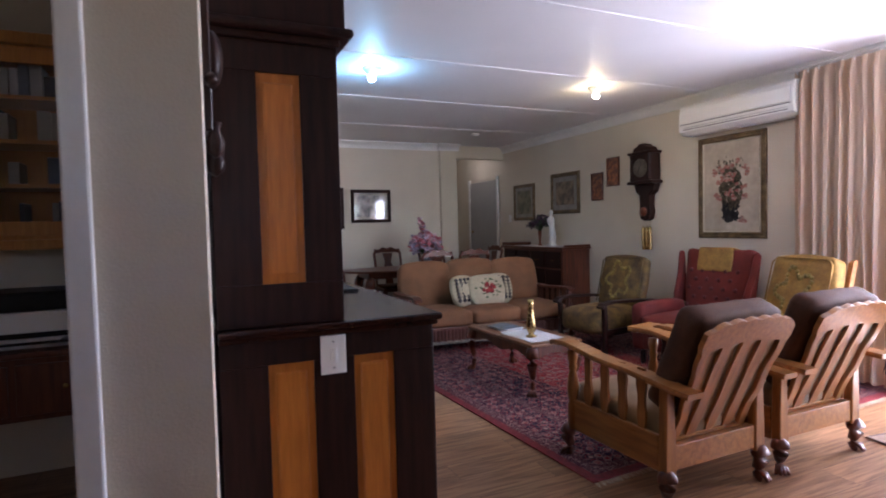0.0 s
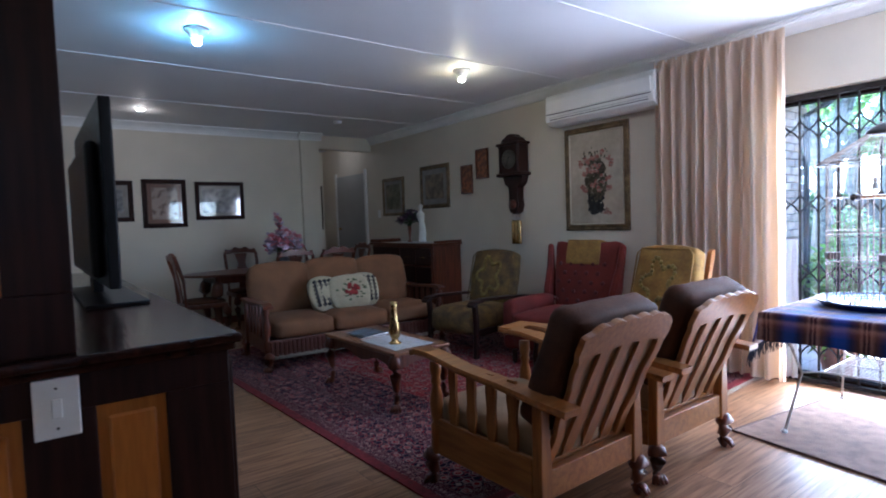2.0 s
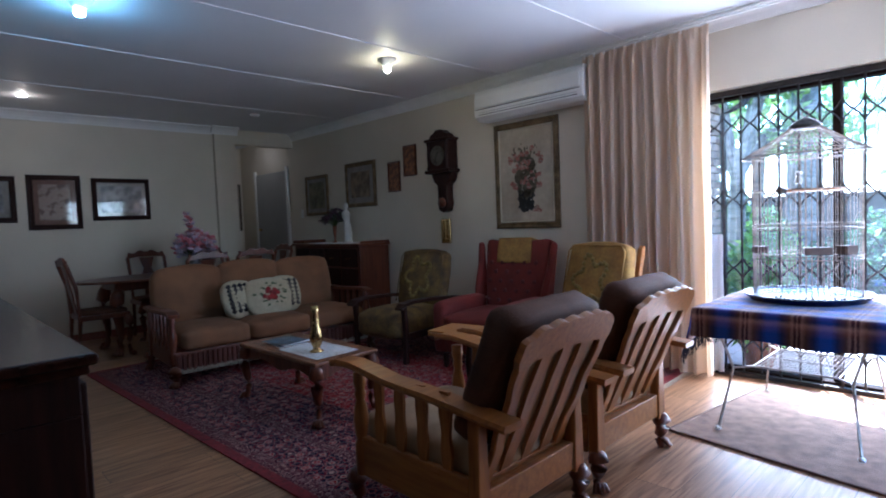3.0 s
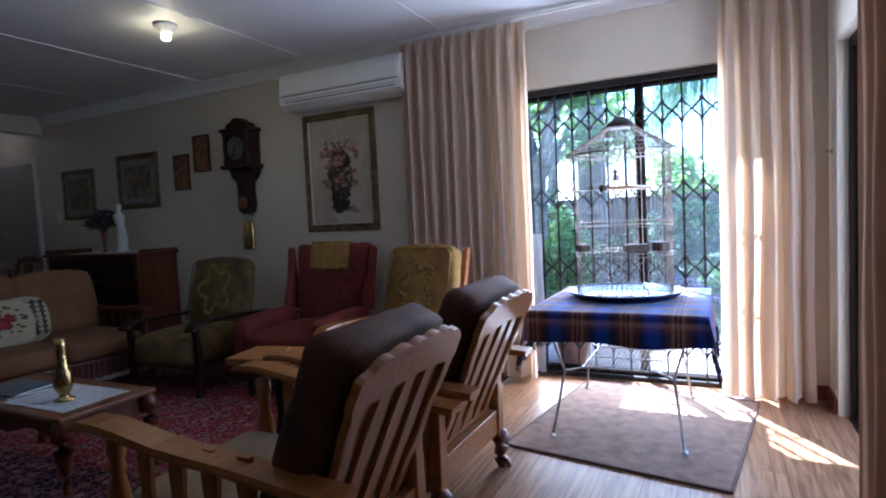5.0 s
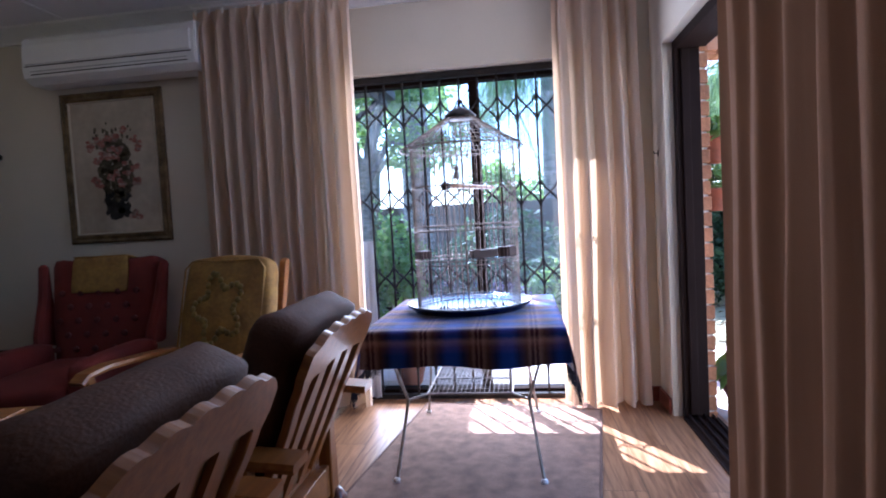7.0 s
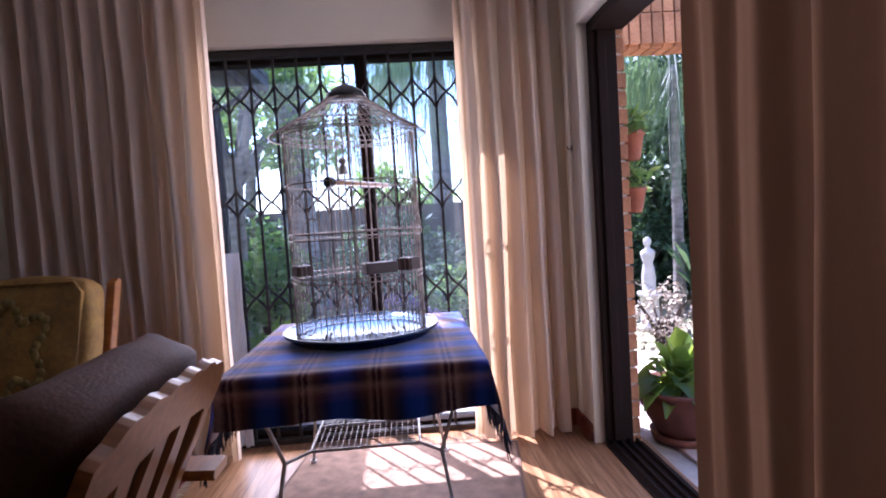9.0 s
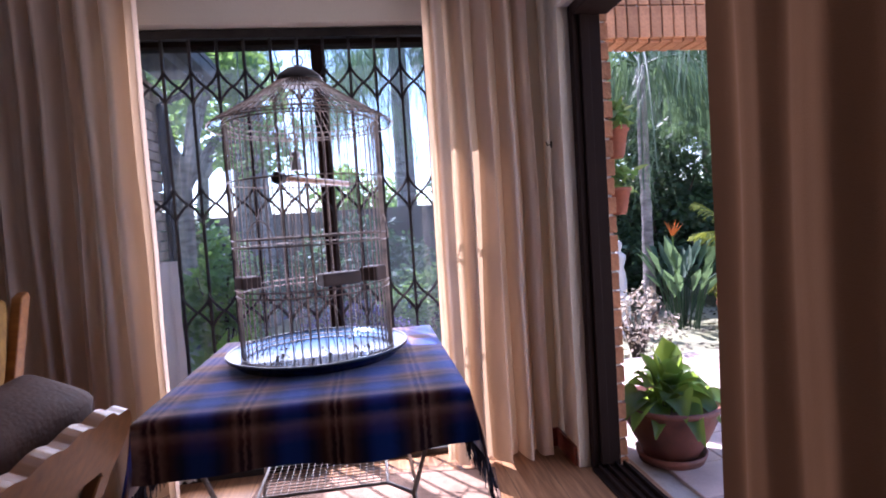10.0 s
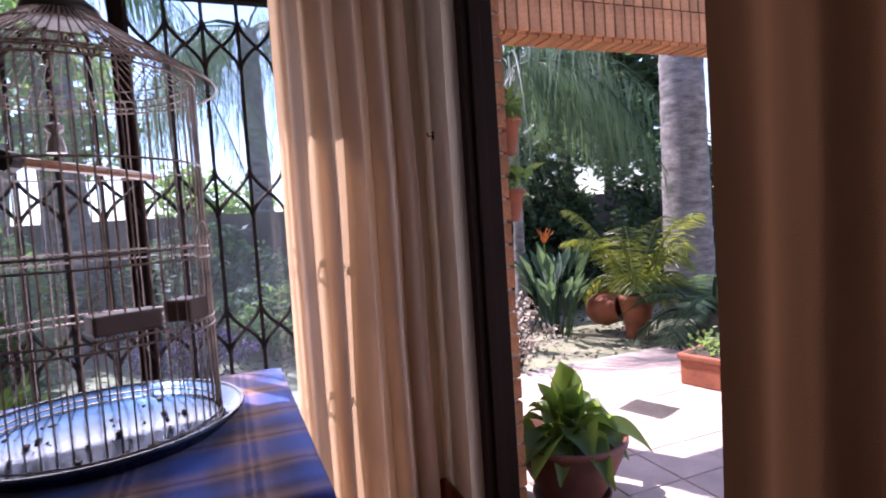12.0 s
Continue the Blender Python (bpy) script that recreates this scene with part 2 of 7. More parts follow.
def planks():
    """The laminate floor's material: boards along x."""
    mat = bpy.data.materials.new("laminate_boards")
    mat.use_nodes = True
    n, l = mat.node_tree.nodes, mat.node_tree.links
    b = n["Principled BSDF"]
    co, mp = n.new("ShaderNodeTexCoord"), n.new("ShaderNodeMapping")
    l.new(co.outputs["Object"], mp.inputs[0])
    br = n.new("ShaderNodeTexBrick")
    br.inputs["Scale"].default_value = 1.0
    br.inputs["Brick Width"].default_value, br.inputs["Row Height"].default_value = 1.25, 0.19
    br.inputs["Mortar Size"].default_value = 0.0014
    br.inputs["Color1"].default_value, br.inputs["Color2"].default_value = (0.0, 0.0, 0.0, 1), (1, 1, 1, 1)
    br.inputs["Mortar"].default_value = (0.5, 0.5, 0.5, 1)
    br.offset = 0.37
    l.new(mp.outputs[0], br.inputs[0])
    gm = n.new("ShaderNodeMapping")
    gm.inputs["Scale"].default_value = (1.6, 22, 1)
    l.new(co.outputs["Object"], gm.inputs[0])
    add = n.new("ShaderNodeVectorMath")
    l.new(gm.outputs[0], add.inputs[0]), l.new(br.outputs["Color"], add.inputs[1])
    g = n.new("ShaderNodeTexNoise")
    g.inputs["Scale"].default_value, g.inputs["Detail"].default_value, g.inputs["Distortion"].default_value = 2.0, 8, 0.6
    l.new(add.outputs[0], g.inputs[0])
    cr = n.new("ShaderNodeValToRGB")
    cr.color_ramp.elements[0].position, cr.color_ramp.elements[0].color = 0.34, (0.17, 0.075, 0.030, 1)
    cr.color_ramp.elements[1].position, cr.color_ramp.elements[1].color = 0.64, (0.40, 0.215, 0.105, 1)
    l.new(g.outputs[0], cr.inputs[0])
    tone = n.new("ShaderNodeMix")
    tone.data_type, tone.blend_type = "RGBA", "MULTIPLY"
    tone.inputs[0].default_value = 1.0
    tr = n.new("ShaderNodeMapRange")
    tr.inputs[3].default_value, tr.inputs[4].default_value = 0.82, 1.1
    l.new(br.outputs["Color"], tr.inputs[0]), l.new(cr.outputs[0], tone.inputs[6]), l.new(tr.outputs[0], tone.inputs[7])
    dark = n.new("ShaderNodeMix")
    dark.data_type = "RGBA"
    dark.inputs[7].default_value = (0.05, 0.028, 0.015, 1)
    l.new(br.outputs["Fac"], dark.inputs[0]), l.new(tone.outputs[2], dark.inputs[6]), l.new(dark.outputs[2], b.inputs["Base Color"])
    b.inputs["Roughness"].default_value = 0.36
    bp = n.new("ShaderNodeBump")
    bp.inputs["Strength"].default_value, bp.inputs["Distance"].default_value = 0.05, 0.004
    l.new(g.outputs[0], bp.inputs["Height"]), l.new(bp.outputs[0], b.inputs["Normal"])
    return mat


M_FLOOR = planks()
strip("floor", join(bm_box(3.8, X_E + 0.26, 1.70, 12.6, -0.12, 0), bm_box(-1.2, 3.8, -0.6, 12.6, -0.12, 0)), M_FLOOR, "light brown wood-look laminate floor boards", "floor")

# ceiling boards with cover strips over the joints
strip("ceiling", join(bm_box(3.95, X_E + T, Y_S - T, 12.6, H, H + 0.1), bm_box(-1.2, 3.95, -0.6, 12.6, H, H + 0.1)), M_CEIL, "white painted board ceiling", "ceiling")
for y in (3.1, 4.39, 5.67, 6.97, 8.38):
    strip("trim_ceiling_joint", bm_box(X_W - 0.3, X_E, y - 0.012, y + 0.012, H - 0.006, H + 0.01), M_CEIL, "thin white cover strip on the ceiling boards", "trim")

# east wall with the window
WY0, WY1, WZ = 2.30, 3.96, 2.10
strip("wall_east", join(join(bm_box(X_E, X_E + T, WY1, 12.6, -0.1, H), bm_box(X_E, X_E + T, Y_S - 0.20, WY0, -0.1, H)), bm_box(X_E, X_E + T, WY0, WY1, WZ, H)), M_WALL, "cream painted plaster wall", "wall")
# south wall with the sliding door
DX0, DX1, DZ = 4.15, 6.65, 2.05
strip("wall_south", join(join(bm_box(DX1, X_E, Y_S - 0.20, Y_S, -0.1, H), bm_box(3.75, DX0, Y_S - T, Y_S, -0.1, H)), bm_box(DX0, DX1, Y_S - T, Y_S, DZ, H)), M_WALL, "cream painted plaster wall beside the sliding door", "wall")
# the entrance space behind the camera
strip("wall_entrance_east", bm_box(3.75, 3.95, -0.6, Y_S - T, -0.1, H), M_WALL, "cream painted plaster wall", "wall")
strip("wall_entrance_south", join(join(bm_box(-1.2, 1.6, -0.8, -0.6, -0.1, H), bm_box(2.3, 3.95, -0.8, -0.6, -0.1, H)), join(bm_box(1.6, 2.3, -0.8, -0.6, -0.1, 1.76), bm_box(1.6, 2.3, -0.8, -0.6, 2.0, H))), M_WALL, "cream painted plaster wall", "wall")
# west wall: a pier between the living room and the study
strip("wall_west", bm_box(1.835, X_W, 3.03, 12.6, 0, H, 0.006, 1), M_WALL, "cream painted plaster wall end", "wall")
strip("wall_study_west", bm_box(-1.4, -1.2, -0.8, 12.6, -0.1, H), M_WALL, "cream painted plaster wall of the study", "wall")
strip("wall_study_north", bm_box(-1.2, 1.835, 5.35, 5.5, -0.1, H), M_WALL, "cream painted plaster wall of the study", "wall")
strip("trim_casing", bm_box(1.818, 1.872, 3.008, 3.028, 0, H - 0.1, 0.006), M_TRIM, "white painted door casing on the wall end", "trim")
# north wall with the passage
strip("wall_north", bm_box(X_W, 5.72, Y_N, Y_N + 0.15, 0, H), M_WALL, "cream painted plaster wall of the dining end", "wall")
strip("wall_pier", bm_box(5.70, 5.98, Y_N - 0.06, Y_N + 0.3, 0, H), M_WALL, "cream painted wall pier beside the passage", "wall")
strip("wall_passage_head", bm_box(5.98, X_E, Y_N + 0.05, Y_N + 0.2, 2.42, H), M_WALL, "cream painted beam over the passage", "wall")
strip("wall_passage_west", bm_box(5.9, 6.05, Y_N + 0.3, 11.6, 0, H), M_WALL, "cream painted passage wall", "wall")
strip("wall_passage_end", bm_box(5.9, X_E + 0.2, 11.6, 11.75, 0, H), M_WALL, "cream painted passage end wall", "wall")

# coved cornice
SEC = [(0, 0), (0.085, 0), (0.085, -0.014), (0.055, -0.03), (0.03, -0.058), (0.016, -0.088), (0.016, -0.104), (0, -0.104)]


def cornice(name, p, q, inward):
    b = bmesh.new()
    p, q, inward = Vector((*p, H)), Vector((*q, H)), Vector((*inward, 0))
    rings = [[b.verts.new(c + inward * u + Vector((0, 0, w))) for u, w in SEC] for c in (p, q)]
    for j in range(len(SEC)):
        b.faces.new((rings[0][j], rings[0][(j + 1) % len(SEC)], rings[1][(j + 1) % len(SEC)], rings[1][j]))
    b.faces.new(rings[0]), b.faces.new(rings[1][::-1])
    return strip(name, b, M_TRIM, "white moulded plaster cornice", "cornice")


cornice("trim_cornice_east", (X_E, Y_S), (X_E, Y_N + 0.05), (-1, 0))
cornice("trim_cornice_north", (X_W, Y_N), (5.70, Y_N), (0, -1))
cornice("trim_cornice_pier", (5.66, Y_N - 0.06), (6.02, Y_N - 0.06), (0, -1))
cornice("trim_cornice_south", (3.75, Y_S), (X_E, Y_S), (0, 1))
cornice("trim_cornice_west", (X_W, 3.03), (X_W, Y_N), (1, 0))

# skirtings
strip("baseboard_east", join(bm_box(X_E - 0.016, X_E, WY1, Y_N, 0, 0.09, 0.004), bm_box(X_E - 0.016, X_E, Y_S, WY0, 0, 0.09, 0.004)), M_SKIRT, "red-brown stained wooden skirting board", "skirting")
strip("baseboard_south", join(bm_box(DX1 + 0.02, X_E - 0.016, Y_S, Y_S + 0.016, 0, 0.09, 0.004), bm_box(3.75, DX0 - 0.02, Y_S, Y_S + 0.016, 0, 0.09, 0.004)), M_SKIRT, "red-brown stained wooden skirting board", "skirting")
strip("baseboard_north", bm_box(X_W, 5.70, Y_N - 0.016, Y_N, 0, 0.09, 0.004), M_SKIRT, "red-brown stained wooden skirting board", "skirting")

# ---- the window end ----
def cloth_material(name, colour, through_colour, weave=420.0, share=0.35, stripes=0.0):
    """Woven cloth that lets some light through."""
    mat = bpy.data.materials.new(name)
    mat.use_nodes = True
    n, l = mat.node_tree.nodes, mat.node_tree.links
    b = n["Principled BSDF"]
    b.inputs["Roughness"].default_value = 0.9
    b.inputs["Specular IOR Level"].default_value = 0.15
    co, nz, fine, mx = n.new("ShaderNodeTexCoord"), n.new("ShaderNodeTexNoise"), n.new("ShaderNodeTexNoise"), n.new("ShaderNodeMix")
    mp = n.new("ShaderNodeMapping")
    mp.inputs["Scale"].default_value = (1, 1, 0.12)
    l.new(co.outputs["Object"], mp.inputs[0])
    nz.inputs["Scale"].default_value, fine.inputs["Scale"].default_value = 22, weave
    l.new(mp.outputs[0], nz.inputs[0]), l.new(co.outputs["Object"], fine.inputs[0])
    mx.data_type = "RGBA"
    mx.inputs[6].default_value = (*[c * 0.80 for c in colour], 1)
    mx.inputs[7].default_value = (*colour, 1)
    l.new(nz.outputs[0], mx.inputs[0]), l.new(mx.outputs[2], b.inputs["Base Color"])
    bp = n.new("ShaderNodeBump")
    bp.inputs["Strength"].default_value, bp.inputs["Distance"].default_value = 0.25, 0.003
    l.new(fine.outputs[0], bp.inputs["Height"]), l.new(bp.outputs[0], b.inputs["Normal"])
    tl, ms = n.new("ShaderNodeBsdfTranslucent"), n.new("ShaderNodeMixShader")
    tl.inputs[0].default_value = (*through_colour, 1)
    ms.inputs[0].default_value = share
    l.new(b.outputs[0], ms.inputs[1]), l.new(tl.outputs[0], ms.inputs[2]), l.new(ms.outputs[0], n["Material Output"].inputs[0])
    return mat


M_CURTAIN = cloth_material("curtain_cloth", (0.64, 0.525, 0.415), (0.82, 0.57, 0.35), share=0.32)
M_NET = cloth_material("net_cloth", (0.85, 0.85, 0.86), (0.8, 0.8, 0.85), share=0.5)


def curtain_sheet(width, top, folds, depth, seed, bottom=0.025, head=0.10, flare=0.0):
    """A hanging curtain in the x-z plane, folds along y, pinched at its head."""
    b = bmesh.new()
    rnd = random.Random(seed)
    nx, nz = folds * 14, 26
    wob = [rnd.uniform(0.65, 1.35) for _ in range(folds + 2)]
    sh = [rnd.uniform(-0.5, 0.5) for _ in range(folds + 2)]
    zs = [bottom + (top - head - bottom) * (k / (nz - 4)) for k in range(nz - 3)] + [top - head * 0.6, top - head * 0.3, top]
    grid = []
    for k, z in enumerate(zs):
        row = []
        f = (z - bottom) / (top - bottom)
        for i in range(nx + 1):
            s = i / nx * folds
            s = min(folds, max(0.0, s + 0.42 * noise.noise(Vector((s * 0.9, f * 0.5, seed * 1.7))) * math.sin(math.pi * i / nx)))
            j = int(min(s, folds - 1e-6))
            a = s - j
            amp = depth * (wob[j] * (1 - a) + wob[j + 1] * a)
            wave = math.sin(2 * math.pi * s + sh[j] * (1 - a) + sh[j + 1] * a)
            wave = math.copysign(abs(wave) ** 0.75, wave)
            if z > top - head:
                g = (top - z) / head
                amp *= 0.55 + 0.35 * g
                wave = 0.5 * wave + 0.5 * math.cos(2 * math.pi * s) ** 7
            amp *= 1.0 + 0.25 * (1 - f) + 0.2 * noise.noise(Vector((s * 0.8, f * 2.4, seed)))
            x = (i / nx - 0.5) * width * (1 + flare * (1 - f)) + 0.012 * noise.noise(Vector((s * 1.1, f * 3.0, seed + 9.0))) + 0.3 * amp * math.cos(4 * math.pi * s) * (0 if z > top - head else 1) * 0.4
            row.append(b.verts.new((x, amp * (wave * 0.7 + 0.16 * math.sin(2 * math.pi * s * 2.3 + sh[j] * 5 * (1 - a) + sh[j + 1] * 5 * a)) + 0.012 * noise.noise(Vector((s, f * 4, seed + 3))), z + (0.006 * math.sin(9 * s) if k == 0 else 0))))
        grid.append(row)
    for lo, hi in zip(grid, grid[1:]):
        for i in range(nx):
            b.faces.new((lo[i], lo[i + 1], hi[i + 1], hi[i]))
    return b


# darker copy of the curtain cloth; the door curtain's shade is in its colour
M_SHADED = cloth_material("shaded_curtain_cloth", (0.235, 0.115, 0.050), (0.42, 0.20, 0.10), share=0.05)


def curtain(label, centre, turn, width, top, folds, depth, seed, flare=0.0, mat=None):
    ob = thing("curtain", label, "curtain", centre, turn, "curtains")
    part("drape", curtain_sheet(width, top, folds, depth, seed, flare=flare), mat or M_CURTAIN, ob, smooth=True)
    for k in range(folds + 1):
        x = (k / folds - 0.5) * width * 0.97
        part("hook", bm_box(x - 0.004, x + 0.004, -0.006, 0.006, top - 0.02, top + 0.012), M_WHITE, ob)
    return ob


curtain("full-length beige pleated curtain beside the window", (6.785, 4.215, 0), 90, 1.01, 2.545, 11, 0.048, 3)
curtain("beige pleated curtain in the corner, lit from behind", (6.785, 2.275, 0), 90, 0.47, 2.545, 5, 0.052, 11, flare=0.06)
curtain("beige-brown curtain drawn back from the sliding door", (4.705, 2.095, 0), 0, 1.36, 2.50, 8, 0.022, 23, mat=M_SHADED)
net = part("net_curtain", curtain_sheet(0.12, 1.05, 2, 0.012, 41, bottom=0.02, head=0.03), M_NET, smooth=True)
net.matrix_basis = pose(6.955, 3.755, 0, 0, 0, 90)
tagged(net, "strip of white net curtain behind the beige curtain", "curtain")

rail = thing("curtain_rail", "white curtain rail fixed along the top of the wall", "curtain rail", (6.80, 3.4, 2.562))
part("track", bm_box(-0.012, 0.012, -1.42, 1.42, 0.0, 0.018, 0.003), M_WHITE, rail)
for y in (-1.2, -0.4, 0.05, 0.8, 1.35):
    part("bracket", bm_box(-0.006, 0.12, y - 0.008, y + 0.008, 0.018, 0.03, 0.002), M_WHITE, rail)
rail2 = thing("curtain_rail", "white curtain rail over the sliding door", "curtain rail", (5.3, 2.08, 2.512))
part("track", bm_box(-1.3, 1.3, -0.012, 0.012, 0.0, 0.018, 0.003), M_WHITE, rail2)
for x in (-1.1, 0.0, 1.1):
    part("bracket", bm_box(x - 0.008, x + 0.008, -0.13, 0.006, 0.018, 0.03, 0.002), M_WHITE, rail2)

# window: frame, panes, security gate
win = tagged(new("window_1"), "tall dark aluminium window with a central mullion", "window", "", "structure")
part("jamb", bm_box(7.05, 7.13, WY1 - 0.05, WY1, 0, WZ, 0.004), M_ALU, win)
part("jamb", bm_box(7.05, 7.13, WY0, WY0 + 0.05, 0, WZ, 0.004), M_ALU, win)
part("head", bm_box(7.04, 7.14, WY0 + 0.05, WY1 - 0.05, WZ - 0.06, WZ, 0.004), M_ALU, win)
part("sill", bm_box(7.04, 7.14, WY0 + 0.05, WY1 - 0.05, 0.0, 0.045, 0.004), M_ALU, win)
part("mullion", bm_box(7.06, 7.12, 2.985, 3.04, 0.045, WZ - 0.06, 0.004), M_ALU, win)
for y0, y1 in ((WY0 + 0.05, 2.985), (3.04, WY1 - 0.05)):
    pane = part("pane", bm_box(7.086, 7.092, y0, y1, 0.045, WZ - 0.06), M_PANE, win)
    pane.visible_shadow = False

gate = thing("security_gate", "dark iron retractable security gate with diamond lattice across the window", "security gate", (7.0, 3.12, 0.0))
bars = [0.70 - 0.1205 * k for k in range(13)]
for y in bars:
    part("bar", bm_box(-0.006, 0.006, y - 0.0065, y + 0.0065, 0.03, 2.06), M_IRON, gate)
part("top_track", bm_box(-0.02, 0.02, -0.80, 0.80, 2.055, 2.095, 0.003), M_IRON, gate)
part("bottom_track", bm_box(-0.02, 0.02, -0.80, 0.80, 0.0, 0.03, 0.003), M_IRON, gate)
for z in (1.84, 1.305, 0.80, 0.27):
    b = bmesh.new()
    for y in bars:
        for sy in (-1, 1):
            for sz in (-1, 1):
                pts = [(0.008 * sy, y + sy * 0.0602 * a, z + sz * 0.092 * (1 - a ** 0.55)) for a in (0.0, 0.08, 0.25, 0.5, 0.75, 1.0)]
                bm_tube(pts, 0.0062, 4, b)
    part("lattice", b, M_IRON, gate)

# sliding door
door = tagged(new("door_1"), "dark aluminium sliding door standing open to the patio", "sliding door", "", "structure")
part("jamb", bm_box(DX1 - 0.045, DX1, 1.772, 1.90, 0, DZ, 0.004), M_ALU, door)
part("stile", bm_box(DX1 - 0.062, DX1 - 0.047, 1.83, 1.87, 0.03, DZ - 0.05, 0.003), M_ALU, door)
part("jamb", bm_box(DX0, DX0 + 0.045, 1.74, 1.90, 0, DZ, 0.004), M_ALU, door)
part("head", bm_box(DX0 + 0.045, DX1 - 0.045, 1.74, 1.90, DZ - 0.05, DZ, 0.004), M_ALU, door)
tr = bm_box(DX0 + 0.045, DX1 - 0.045, 1.73, 1.91, 0.0, 0.012)
for y in (1.76, 1.80, 1.84, 1.88):
    bm_box(DX0 + 0.045, DX1 - 0.045, y - 0.004, y + 0.004, 0.012, 0.03, bm=tr)
part("threshold", tr, M_ALU, door)
leaf = part("sliding_leaf", join(join(bm_box(DX0 + 0.06, DX0 + 0.12, 1.80, 1.84, 0.03, DZ - 0.05), bm_box(5.26, 5.32, 1.80, 1.84, 0.03, DZ - 0.05)), join(bm_box(DX0 + 0.12, 5.26, 1.80, 1.84, 0.03, 0.10), bm_box(DX0 + 0.12, 5.26, 1.80, 1.84, DZ - 0.11, DZ - 0.05))), M_ALU, door)
pane = part("pane", bm_box(DX0 + 0.12, 5.26, 1.817, 1.823, 0.10, DZ - 0.11), M_GLASS, leaf)
pane.visible_shadow = False
hook = thing("wall_hook", "small dark metal tie-back hook on the wall", "hook", (6.80, Y_S, 1.478))
part("plate", bm_box(-0.008, 0.008, 0, 0.004, -0.016, 0.016, 0.002), M_ALU, hook)
part("peg", bm_tube([(0, 0.006, 0), (0, 0.020, -0.004), (0, 0.026, 0.012)], 0.003), M_ALU, hook)

# mat in front of the window
matob = thing("floor_mat", "plain brown woven mat on the floor by the window", "mat", (5.65, 3.56, 0), -8.0)
part("weave", bm_box(0.012, 1.24, -1.06, -0.012, 0.002, 0.011, 0.003), M_MAT, matob)
b = bm_box(0, 0.014, -1.072, 0, 0, 0.0125, 0.003)
for q in ((1.238, 1.252, -1.072, 0), (0.014, 1.238, -1.072, -1.058), (0.014, 1.238, -0.014, 0)):
    bm_box(*q, 0, 0.0125, 0.003, bm=b)
part("binding", b, material("mat_binding", (0.16, 0.09, 0.06), 0.9), matob, "dark bound edge")


# ---- wire table with the plaid cloth and the bird cage ----
def plaid(name):
    mat = bpy.data.materials.new(name)
    mat.use_nodes = True
    n, l = mat.node_tree.nodes, mat.node_tree.links
    b = n["Principled BSDF"]
    b.inputs["Roughness"].default_value, b.inputs["Sheen Weight"].default_value = 0.95, 0.3
    b.inputs["Specular IOR Level"].default_value = 0.1
    uv, sep = n.new("ShaderNodeUVMap"), n.new("ShaderNodeSeparateXYZ")
    nz, ad = n.new("ShaderNodeTexNoise"), n.new("ShaderNodeVectorMath")
    nz.inputs["Scale"].default_value = 60
    ad.operation = "MULTIPLY_ADD"
    ad.inputs[1].default_value = (0.012, 0.012, 0)
    l.new(uv.outputs[0], nz.inputs[0]), l.new(nz.outputs["Color"], ad.inputs[0]), l.new(uv.outputs[0], ad.inputs[2])
    l.new(ad.outputs[0], sep.inputs[0])

    def bands(out, size, stops):
        m1, m2, cr = n.new("ShaderNodeMath"), n.new("ShaderNodeMath"), n.new("ShaderNodeValToRGB")
        m1.operation, m2.operation = "DIVIDE", "FRACT"
        m1.inputs[1].default_value = size
        l.new(out, m1.inputs[0]), l.new(m1.outputs[0], m2.inputs[0]), l.new(m2.outputs[0], cr.inputs[0])
        while len(cr.color_ramp.elements) < len(stops):
            cr.color_ramp.elements.new(0.5)
        for e, (p, c) in zip(cr.color_ramp.elements, stops):
            e.position, e.color = p, (*c, 1)
        return cr.outputs[0]
    blue, navy, brown, tan, black, red = (0.008, 0.062, 0.36), (0.004, 0.012, 0.09), (0.09, 0.028, 0.014), (0.30, 0.15, 0.095), (0.004, 0.004, 0.006), (0.045, 0.004, 0.006)
    warp = bands(sep.outputs[0], 0.235, [(0.0, red), (0.03, red), (0.045, tan), (0.06, tan), (0.075, red), (0.105, red), (0.14, tan), (0.20, brown), (0.34, navy), (0.46, blue), (0.62, blue), (0.74, navy), (0.88, brown), (0.97, tan), (1.0, red)])
    weft = bands(sep.outputs[1], 1.2, [(0.0, black), (0.075, black), (0.10, brown), (0.12, tan), (0.135, black), (0.152, red), (0.168, red), (0.182, tan), (0.21, navy), (0.235, blue), (0.275, navy), (0.292, tan), (0.302, red), (0.315, tan), (0.35, blue), (0.41, blue), (0.432, tan), (0.442, red), (0.455, tan), (0.49, navy), (0.53, blue), (0.575, tan), (0.59, red), (0.605, tan), (0.65, blue), (0.72, blue), (0.745, tan), (0.76, red), (0.775, tan), (0.82, blue), (0.95, navy)])
    mx = n.new("ShaderNodeMix")
    mx.data_type = "RGBA"
    mx.inputs[0].default_value = 0.52
    l.new(warp, mx.inputs[6]), l.new(weft, mx.inputs[7])
    l.new(mx.outputs[2], b.inputs["Base Color"])
    f = n.new("ShaderNodeTexNoise")
    f.inputs["Scale"].default_value = 500
    bp = n.new("ShaderNodeBump")
    bp.inputs["Strength"].default_value, bp.inputs["Distance"].default_value = 0.4, 0.002
    l.new(uv.outputs[0], f.inputs[0]), l.new(f.outputs[0], bp.inputs["Height"]), l.new(bp.outputs[0], b.inputs["Normal"])
    return mat


